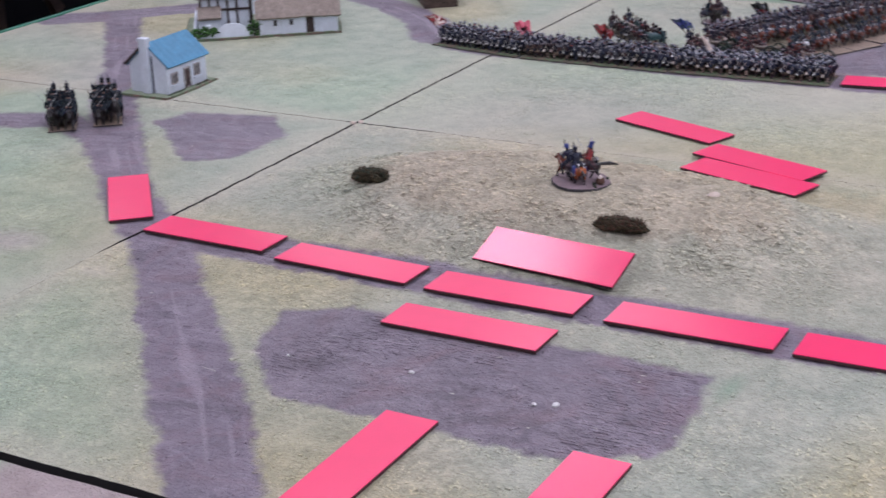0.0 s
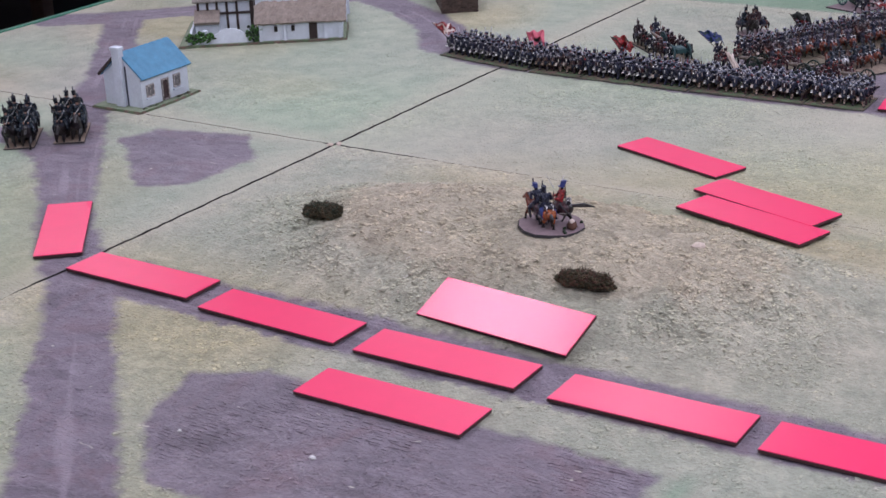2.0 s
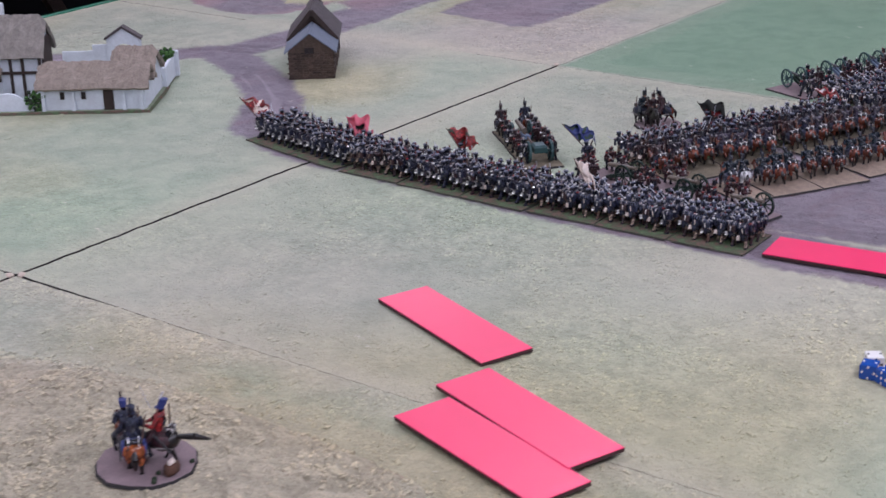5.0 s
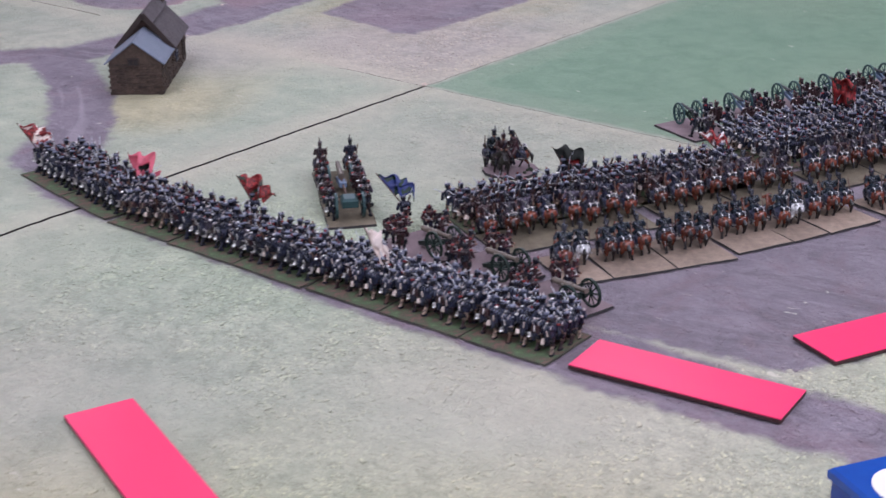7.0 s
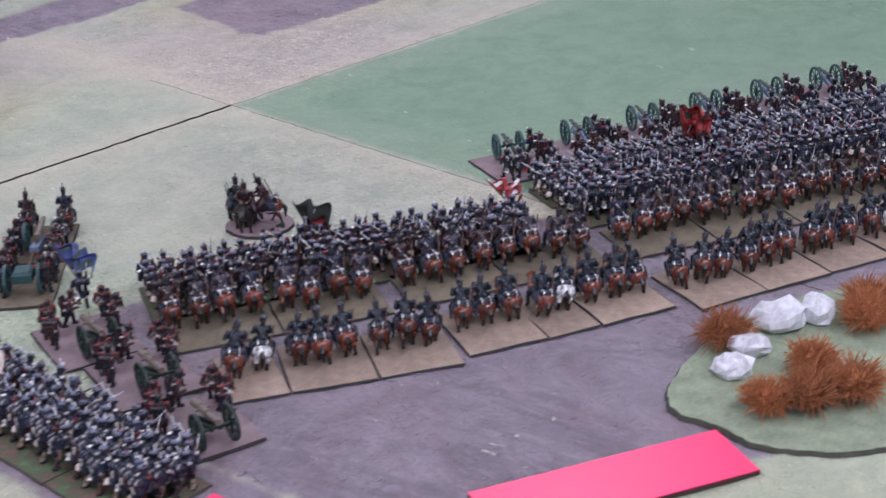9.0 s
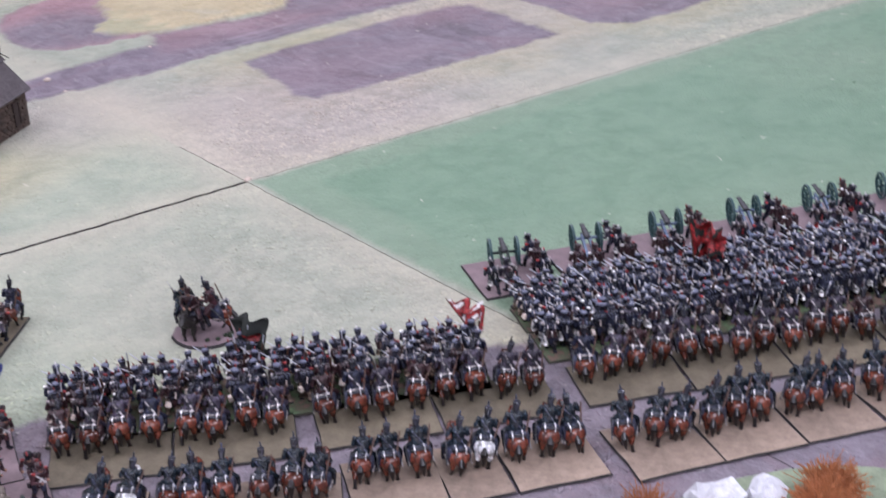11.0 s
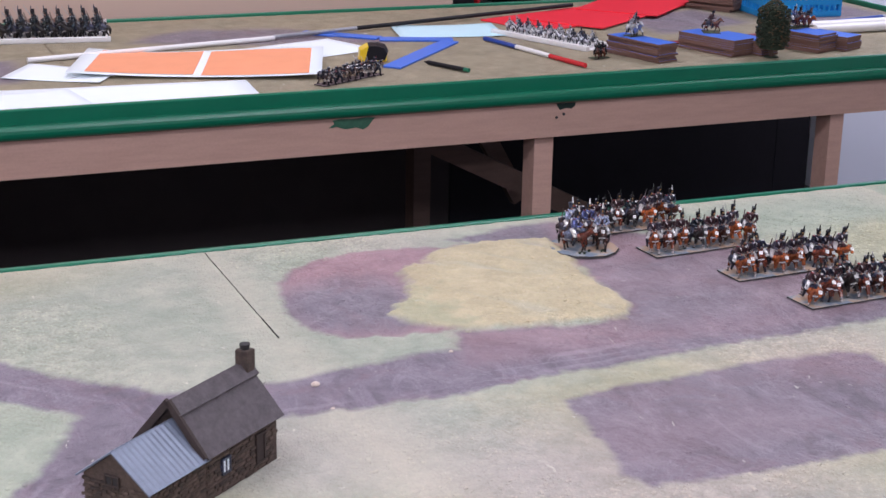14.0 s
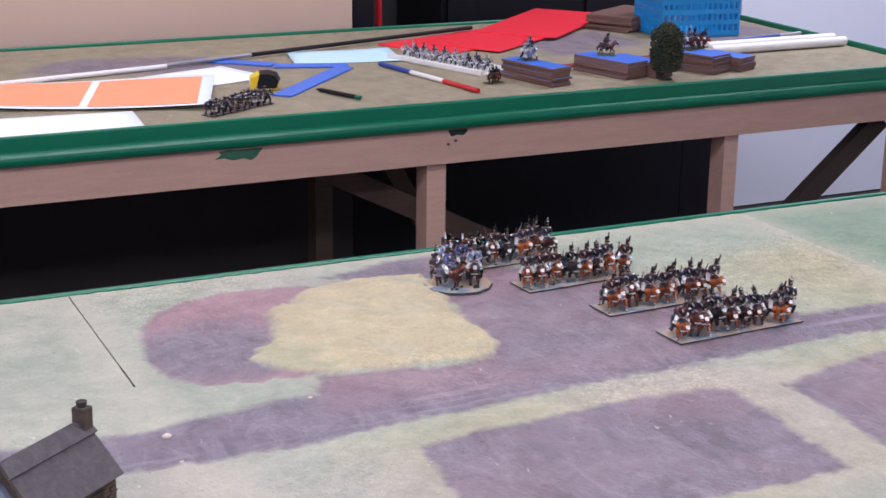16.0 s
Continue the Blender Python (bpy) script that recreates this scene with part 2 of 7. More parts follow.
DARK_BAY = paint("dark_bay_horse", (0.085, 0.026, 0.016), 0.22, 0.35, 150, 0, 0.15, 900, 0.0004, 0.6)
MANE = paint("black_mane", (0.01, 0.007, 0.007), 0.35, 0.3, 200)
BASE_EDGE = paint("green_brown_edge", (0.052, 0.050, 0.036), 0.9, 0.5, 60)
BASE_G = paint("flocked_base", (0.125, 0.135, 0.090), 0.9, 0.45, 90, 0, 0.5, 350, 0.0015, 0.2)
flock_nodes = BASE_G.node_tree
flock_mix = ramp(flock_nodes, noise_tex(flock_nodes, 75, 4, 0.7), [(0.40, (0.15, 0.088, 0.070)), (0.48, (0.085, 0.080, 0.050)), (0.60, (0.075, 0.125, 0.058)), (0.72, (0.14, 0.18, 0.09))])
flock_nodes.links.new(flock_mix, flock_nodes.nodes["Principled BSDF"].inputs["Base Color"])
BASE_T = paint("sandy_base", (0.315, 0.235, 0.180), 0.85, 0.38, 70, 0, 0.4, 350, 0.001, 0.25)
BASE_D = paint("dull_sandy_base", (0.17, 0.14, 0.095), 0.9, 0.4, 60, 0, 0.5, 350, 0.0015, 0.3)
BASE_P = paint("mauve_base", (0.215, 0.155, 0.165), 0.8, 0.25, 70, 0, 0.4, 350, 0.001)
BASE_B = paint("blue_sand_base", (0.42, 0.37, 0.345), 0.8, 0.4, 40, 0, 0.4, 350, 0.001, 0.2)
sand_nodes = BASE_B.node_tree
sand_mix = ramp(sand_nodes, noise_tex(sand_nodes, 32, 4, 0.6), [(0.42, (0.17, 0.21, 0.26)), (0.50, (0.33, 0.315, 0.30)), (0.58, (0.42, 0.29, 0.205))])
sand_nodes.links.new(sand_mix, sand_nodes.nodes["Principled BSDF"].inputs["Base Color"])
STONE = paint("white_rock", (0.60, 0.60, 0.63), 0.8, 0.35, 70, 0, 0.5, 200, 0.002)
FLOCK = paint("dark_foliage", (0.022, 0.034, 0.018), 0.9, 0.5, 150, 0, 0.4, 500, 0.001)
FLOCK_B = paint("brown_foliage", (0.075, 0.050, 0.024), 0.9, 0.5, 150, 0, 0.4, 500, 0.001)
VINE = paint("vine_green", (0.05, 0.13, 0.03), 0.9, 0.4, 150)
FLOCK_R = paint("russet_foliage", (0.085, 0.038, 0.024), 0.9, 0.5, 150, 0, 0.4, 500, 0.001)
FIBRE = paint("rust_fibre", (0.42, 0.15, 0.055), 0.8, 0.35, 150, 0, 0.2, 500, 0.001, 0.3)
TURF = paint("turf_base", (0.215, 0.255, 0.170), 0.9, 0.38, 55, 0, 0.5, 250, 0.002)
LIMEWASH = paint("limewash", (0.64, 0.68, 0.74), 0.8, 0.16, 45, 0, 0.5, 250, 0.001)
SLATE_BLUE = paint("blue_roof", (0.075, 0.235, 0.37), 0.6, 0.25, 60, 0, 0.5, 300, 0.001)
THATCH = paint("thatch", (0.285, 0.235, 0.20), 0.9, 0.35, 90, 0, 0.8, 260, 0.003, 0, 0.3, (1, 1, 0.25))
THATCH_G = paint("old_thatch", (0.25, 0.225, 0.205), 0.9, 0.35, 90, 0, 0.8, 260, 0.003, 0, 0.3, (1, 1, 0.25))
TIMBER = paint("dark_timber", (0.040, 0.026, 0.022), 0.8, 0.3, 120)
STONEWALL = paint("dark_stone", (0.098, 0.066, 0.051), 0.85, 0.55, 110, 0, 0.7, 300, 0.002, 0.6)
TIN = paint("grey_tin", (0.165, 0.190, 0.245), 0.45, 0.15, 90, 0.2)
SLATE = paint("dark_slate", (0.082, 0.068, 0.072), 0.75, 0.4, 90, 0, 0.7, 260, 0.002)
PAPER = paint("white_paper", (0.82, 0.88, 0.90), 0.7, 0.02, 12)
ORANGE_P = paint("orange_print", (0.86, 0.33, 0.17), 0.6, 0.05, 12)
CYAN_P = paint("pale_blue_print", (0.55, 0.78, 0.84), 0.6, 0.05, 12)
WHITE_PL = paint("white_plastic", (0.78, 0.76, 0.74), 0.35, 0.03, 20)
BLUE_PL = paint("blue_plastic", (0.012, 0.26, 0.60), 0.3, 0.04, 20)
DICE_BLUE = paint("dice_blue", (0.007, 0.065, 0.34), 0.2, 0.1, 60)
NAVY_PL = paint("navy_plastic", (0.012, 0.055, 0.30), 0.3, 0.1, 30)
DICE_RED = paint("dice_red", (0.55, 0.02, 0.03), 0.2, 0.1, 60)
DICE_ORANGE = paint("dice_orange", (0.75, 0.30, 0.06), 0.25, 0.05, 60)
DICE_BLACK = paint("dice_black", (0.008, 0.008, 0.010), 0.2, 0.1, 60)
YELLOW_PL = paint("yellow_plastic", (0.80, 0.55, 0.02), 0.35, 0.05, 30)
OLIVE = terrain_material("terrain_olive", (0.36, 0.30, 0.20), (0.25, 0.24, 0.16), 0.35)
BLOCKS = brick_material("grey_blocks", (0.13, 0.13, 0.14), (0.16, 0.16, 0.17), (0.30, 0.30, 0.30), 0.44, 0.215)
BUSH = paint("olive_brown_lichen", (0.040, 0.034, 0.015), 0.9, 0.5, 150, 0, 0.4, 500, 0.001)
GILT = paint("gilt_plate", (0.34, 0.20, 0.08), 0.3, 0.4, 300, 0.6)
IRON = paint("bright_iron", (0.55, 0.57, 0.62), 0.3, 0.3, 300)
KIT = paint("white_kit", (0.78, 0.76, 0.74), 0.5, 0.2, 300, 0, 0.4, 620, 0.0008, 0.45)


def speckle(m, deep):
    """Fine noise over a figure's colour: dark specks, and light specks in place of small highlights."""
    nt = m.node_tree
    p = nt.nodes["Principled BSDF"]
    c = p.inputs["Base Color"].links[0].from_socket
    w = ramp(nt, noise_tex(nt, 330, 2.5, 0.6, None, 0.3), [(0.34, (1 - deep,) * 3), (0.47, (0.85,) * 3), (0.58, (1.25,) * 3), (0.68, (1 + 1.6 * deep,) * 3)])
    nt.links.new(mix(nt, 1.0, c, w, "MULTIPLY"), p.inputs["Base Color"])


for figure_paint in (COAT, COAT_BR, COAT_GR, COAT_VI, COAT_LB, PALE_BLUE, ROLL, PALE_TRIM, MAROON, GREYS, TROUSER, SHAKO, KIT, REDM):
    speckle(figure_paint, 0.85)
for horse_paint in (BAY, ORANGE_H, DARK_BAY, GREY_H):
    speckle(horse_paint, 0.75)
DUSTY = paint("dusty_pane", (0.15, 0.14, 0.15), 0.3, 0.35, 200)
GLASS = paint("dark_pane", (0.03, 0.03, 0.035), 0.2, 0.1, 30)


# ---- building blocks ----
class Shape:
    """Collects faces with materials and makes one mesh of them."""

    def __init__(self):
        self.v, self.f, self.m, self.mats, self.s = [], [], [], [], []

    def slot(self, mat):
        if mat not in self.mats:
            self.mats.append(mat)
        return self.mats.index(mat)

    def add(self, verts, faces, mat, smooth=False):
        o, k = len(self.v), self.slot(mat)
        self.v += [tuple(p) for p in verts]
        for q in faces:
            self.f.append(tuple(i + o for i in q))
            self.m.append(k)
            self.s.append(smooth)
        return self

    def box(self, c, size, mat, turn=None, taper=1.0):
        hx, hy, hz = (s / 2 for s in size)
        pts = [Vector((sx * hx * (taper if sz > 0 else 1), sy * hy * (taper if sz > 0 else 1), sz * hz)) for sz in (-1, 1) for sx, sy in ((-1, -1), (1, -1), (1, 1), (-1, 1))]
        r = Euler([radians(a) for a in turn]).to_matrix() if turn else None
        pts = [(r @ p if r else p) + Vector(c) for p in pts]
        return self.add(pts, [(3, 2, 1, 0), (4, 5, 6, 7), (0, 1, 5, 4), (1, 2, 6, 5), (2, 3, 7, 6), (3, 0, 4, 7)], mat)

    def block(self, c, size, mat, bevel=0.001):
        """A box with its upper edges bevelled."""
        x, y, z = c
        hx, hy, hz = (s / 2 for s in size)
        b = bevel
        rings = [(hx, hy, -hz), (hx, hy, hz - b), (hx - b, hy - b, hz)]
        pts = [(x + sx * a, y + sy * q, z + w) for a, q, w in rings for sx, sy in ((-1, -1), (1, -1), (1, 1), (-1, 1))]
        faces = [(3, 2, 1, 0), (8, 9, 10, 11)]
        for k in (0, 4):
            faces += [(k + i, k + (i + 1) % 4, k + 4 + (i + 1) % 4, k + 4 + i) for i in range(4)]
        return self.add(pts, faces, mat)

    def cone(self, a, b, ra, rb, mat, n=6, smooth=True, flat=1.0):
        a, b = Vector(a), Vector(b)
        d = (b - a).normalized()
        side = d.cross(Vector((0, 0, 1)) if abs(d.z) < 0.9 else Vector((0, 1, 0))).normalized()
        up = side.cross(d) * flat
        pts = [p + (side * math.cos(w) + up * math.sin(w)) * r for p, r in ((a, ra), (b, rb)) for w in (2 * math.pi * i / n for i in range(n))]
        faces = [(i, (i + 1) % n, n + (i + 1) % n, n + i) for i in range(n)]
        self.add(pts, [q[::-1] for q in faces], mat, smooth)
        self.add(pts[:n], [tuple(range(n))], mat)
        return self.add(pts[n:], [tuple(range(n))[::-1]], mat)

    def ball(self, c, r, mat, n=6, rings=4, turn=None):
        r = (r, r, r) if isinstance(r, (int, float)) else r
        m = Euler([radians(a) for a in turn]).to_matrix() if turn else Matrix.Identity(3)
        c = Vector(c)
        pts = [c + m @ Vector((0, 0, -r[2])), c + m @ Vector((0, 0, r[2]))]
        for k in range(1, rings):
            w = math.pi * k / rings - math.pi / 2
            pts += [c + m @ Vector((r[0] * math.cos(w) * math.cos(a), r[1] * math.cos(w) * math.sin(a), r[2] * math.sin(w))) for a in (2 * math.pi * i / n for i in range(n))]
        faces = [(0, 2 + (i + 1) % n, 2 + i) for i in range(n)]
        for k in range(rings - 2):
            o = 2 + k * n
            faces += [(o + i, o + (i + 1) % n, o + n + (i + 1) % n, o + n + i) for i in range(n)]
        o = 2 + (rings - 2) * n
        faces += [(1, o + i, o + (i + 1) % n) for i in range(n)]
        return self.add(pts, faces, mat, True)

    def slab(self, outline, z0, z1, mat, side=None, inset=0.0):
        """A flat plate with that outline; inset bevels its top inwards."""
        n = len(outline)
        cx, cy = sum(p[0] for p in outline) / n, sum(p[1] for p in outline) / n
        top = []
        for x, y in outline:
            k = inset / max(1e-6, math.hypot(x - cx, y - cy))
            top.append((x + (cx - x) * k, y + (cy - y) * k, z1))
        pts = [(x, y, z0) for x, y in outline] + top
        self.add(pts, [tuple(range(n, 2 * n))], mat)
        return self.add(pts, [(i, (i + 1) % n, n + (i + 1) % n, n + i) for i in range(n)] + [tuple(range(n))[::-1]], side or mat)

    def ring(self, c, axis, r, w, t, mat, n=14):
        """A wheel rim: radius r to its outside, radial width w, thickness t along axis."""
        c, axis = Vector(c), Vector(axis).normalized()
        u = axis.orthogonal().normalized()
        q = axis.cross(u)
        pts = []
        for rad, h in ((r, -t / 2), (r, t / 2), (r - w, t / 2), (r - w, -t / 2)):
            pts += [c + axis * h + (u * math.cos(a) + q * math.sin(a)) * rad for a in (2 * math.pi * i / n for i in range(n))]
        faces = [(k * n + i, k * n + (i + 1) % n, ((k + 1) % 4) * n + (i + 1) % n, ((k + 1) % 4) * n + i) for k in range(4) for i in range(n)]
        return self.add(pts, faces, mat)

    def mesh(self, name):
        me = bpy.data.meshes.new(name)
        me.from_pydata(self.v, [], self.f)
        for mt in self.mats:
            me.materials.append(mt)
        me.polygons.foreach_set("material_index", self.m)
        me.polygons.foreach_set("use_smooth", self.s)
        me.update()
        bm = bmesh.new()
        bm.from_mesh(me)
        bmesh.ops.recalc_face_normals(bm, faces=bm.faces)
        bm.to_mesh(me)
        bm.free()
        return me


def part(name, shape, parent, at=None, label=""):
    ob = new(name, shape if isinstance(shape, bpy.types.Mesh) else shape.mesh(name))
    ob.parent = parent
    if at is not None:
        ob.matrix_basis = at
    if label:
        ob["label"] = label
    return ob


def thing(name, m, label, category, group="", kind="", shape=None):
    ob = new(name, shape.mesh(name) if shape else None)
    ob.matrix_basis = m
    return tagged(ob, label, category, group, kind)


def yaw(d):
    """Degrees about z that turn local +y to the direction d."""
    return math.degrees(math.atan2(-d[0], d[1]))


rng = random.Random(7)

# ---- terrain boards ----
XE, YE = [-1.235, 0.0, 1.22, 2.45, 3.62], [-1.22, 0.0, 1.18]
LAT = np.random.RandomState(3).rand(4, 96, 96)


def cloud(x, y, scale, k=0):
    """Smooth noise from -1 to 1 over the table."""
    u, v = (x + 7) * scale, (y + 7) * scale
    i, j = np.floor(u).astype(int), np.floor(v).astype(int)
    a, b = u - i, v - j
    a, b = a * a * (3 - 2 * a), b * b * (3 - 2 * b)
    g = LAT[k]
    q = lambda m, n: g[(i + m) % 96, (j + n) % 96]
    return 2 * (q(0, 0) * (1 - a) * (1 - b) + q(1, 0) * a * (1 - b) + q(0, 1) * (1 - a) * b + q(1, 1) * a * b) - 1


def trail(x, y, pts):
    """Distance inside a road along pts (x, y, half width): positive within."""
    best = np.full(x.shape, -9.0)
    for (ax, ay, aw), (bx, by, bw) in zip(pts, pts[1:]):
        dx, dy = bx - ax, by - ay
        k = np.clip(((x - ax) * dx + (y - ay) * dy) / (dx * dx + dy * dy), 0, 1)
        best = np.maximum(best, aw + (bw - aw) * k - np.hypot(x - ax - dx * k, y - ay - dy * k))
    return best


def wheel_marks(x, y, pts):
    """Pale scratches that run lengthwise in a road."""
    best, mark, run = np.full(x.shape, -9.0), np.zeros(x.shape), 0.0
    for (ax, ay, aw), (bx, by, bw) in zip(pts, pts[1:]):
        dx, dy = bx - ax, by - ay
        long = math.hypot(dx, dy)
        k = np.clip(((x - ax) * dx + (y - ay) * dy) / long ** 2, 0, 1)
        off = ((x - ax) * dy - (y - ay) * dx) / long
        d = aw + (bw - aw) * k - np.hypot(x - ax - dx * k, y - ay - dy * k)
        m = np.clip(3.2 * cloud(off * 22, (run + long * k) * 0.9, 5.0, 2) - 1.5, 0, 1) * np.clip(d / 0.02, 0, 1)
        mark, best, run = np.where(d > best, m, mark), np.maximum(best, d), run + long
    return mark


def patch(x, y, pts):
    """Distance inside a closed outline: positive within."""
    d, inside = np.full(x.shape, 9.0), np.zeros(x.shape, bool)
    for (ax, ay), (bx, by) in zip(pts, pts[1:] + pts[:1]):
        dx, dy = bx - ax, by - ay
        k = np.clip(((x - ax) * dx + (y - ay) * dy) / (dx * dx + dy * dy), 0, 1)
        d = np.minimum(d, np.hypot(x - ax - dx * k, y - ay - dy * k))
        if dy:
            inside ^= ((ay > y) != (by > y)) & (x < ax + dx * (y - ay) / dy)
    return np.where(inside, d, -d)


ROADS = [
    [(-1.3, -0.64, 0.05), (-1.03, -0.42, 0.054), (-0.855, -0.25, 0.052), (-0.66, -0.075, 0.046), (-0.48, 0.142, 0.043), (-0.236, 0.375, 0.055), (0.0, 0.57, 0.04), (0.25, 0.75, 0.036), (0.56, 1.0, 0.045)],
    [(-0.23, 0.42, 0.045), (-0.195, 0.54, 0.045), (-0.235, 0.645, 0.045), (-0.43, 1.2, 0.05)],
    [(0.50, 1.15, 0.06), (0.60, 1.02, 0.055), (0.93, 0.68, 0.05), (1.02, 0.60, 0.05), (1.19, 0.585, 0.05), (1.39, 0.60, 0.07), (1.58, 0.60, 0.05), (2.0, 0.63, 0.055), (2.36, 0.625, 0.045), (2.60, 0.61, 0.05), (2.95, 0.78, 0.05), (3.7, 1.05, 0.06)],
    [(0.97, 0.60, 0.05), (0.93, 0.50, 0.045), (0.86, 0.39, 0.045), (0.78, 0.29, 0.055), (0.65, 0.18, 0.06), (0.585, 0.05, 0.055), (0.57, -0.45, 0.05), (0.585, -0.75, 0.06), (0.60, -1.04, 0.052), (0.63, -1.3, 0.05)],
    [(-0.60, 0.0, 0.05), (-0.61, -0.6, 0.052), (-0.61, -1.3, 0.052)],
]
FIELDS = [
    [(-0.132, 0.357), (-0.063, 0.338), (-0.016, 0.165), (-0.114, 0.071), (-0.260, 0.079), (-0.311, 0.161)],
    [(-0.782, -0.367), (-0.732, -0.457), (-0.742, -0.736), (-0.736, -0.941), (-0.819, -0.950), (-0.946, -0.952), (-0.994, -0.864), (-0.995, -0.495), (-0.90, -0.40)],
    [(1.478, 0.467), (1.561, 0.478), (1.70, 0.483), (1.80, 0.488), (1.893, 0.484), (1.924, 0.466), (1.927, 0.358), (1.913, 0.215), (1.763, 0.210), (1.573, 0.212), (1.46, 0.218), (1.443, 0.261), (1.467, 0.345)],
    [(2.005, 0.455), (2.09, 0.482), (2.172, 0.495), (2.30, 0.500), (2.44, 0.455), (2.40, 0.24), (2.25, 0.19), (2.124, 0.166), (2.038, 0.180), (1.99, 0.225), (1.997, 0.322)],
    [(1.68, 1.15), (1.80, 1.15), (1.95, 1.0), (2.2, 0.68), (2.0, 0.6), (1.4, 0.6), (1.45, 0.72), (1.66, 0.69), (1.726, 0.78), (1.727, 0.85), (1.742, 0.93), (1.755, 1.0), (1.75, 1.08)],
    [(0.63, -0.6), (0.70, -0.37), (0.95, -0.45), (1.25, -0.6), (1.5, -0.75), (1.6, -1.0), (1.2, -1.15), (0.95, -1.02), (0.774, -0.963), (0.668, -0.907)],
    [(1.554, 1.09), (1.447, 1.096), (1.362, 1.08), (1.301, 1.034), (1.271, 0.954), (1.257, 0.875), (1.263, 0.827), (1.279, 0.777), (1.302, 0.751), (1.375, 0.742), (1.46, 0.74), (1.50, 0.80), (1.50, 0.98), (1.60, 1.06)],
    [(1.577, 1.115), (1.66, 1.133), (1.711, 1.137), (1.79, 1.10), (1.80, 1.04), (1.74, 1.03), (1.66, 1.08)],
]
YELLOWS = [(1.397, 0.822), (1.440, 0.885), (1.463, 0.934), (1.458, 0.966), (1.472, 0.998), (1.544, 1.057), (1.60, 1.080), (1.66, 1.088), (1.745, 1.066), (1.745, 0.983), (1.733, 0.929), (1.721, 0.845), (1.731, 0.796), (1.725, 0.748), (1.691, 0.704), (1.641, 0.703), (1.552, 0.714), (1.483, 0.726), (1.443, 0.748), (1.408, 0.780)]


def hill(x, y):
    """Height of the low hill on the corner board."""
    k = np.hypot((x + 0.30) / 0.255, (y + 0.56) / 0.50)
    q = np.clip((1.15 - k) / 0.8, 0, 1)
    return 0.058 * q * q * (3 - 2 * q) * np.clip((-x - 0.10) / 0.10, 0, 1)


def ground_z(x, y):
    return float(hill(np.array([x]), np.array([y]))[0])


def soft(d, w=0.007):
    return np.clip(d / w * 0.5 + 0.5, 0, 1)


def crumbs(x, y):
    """Flaky plaster relief from -1 to 1, in flat-topped chips."""
    total = 0 * x
    for k, (scale, turn, w) in enumerate(((88, 0.4, 0.34), (131, 1.1, 0.36), (197, 2.0, 0.30))):
        ca, sa = math.cos(turn), math.sin(turn)
        total = total + w * cloud(x * ca - y * sa, (x * sa + y * ca) * 0.8, scale, k)
    return np.clip(total / 0.22, -1, 1)


GRIT = {(0, 0): 24000, (1, 0): 24000, (0, 1): 11000, (1, 1): 12000, (2, 1): 17000, (2, 0): 3500, (3, 1): 2500, (3, 0): 600}
grit_rng = np.random.RandomState(11)


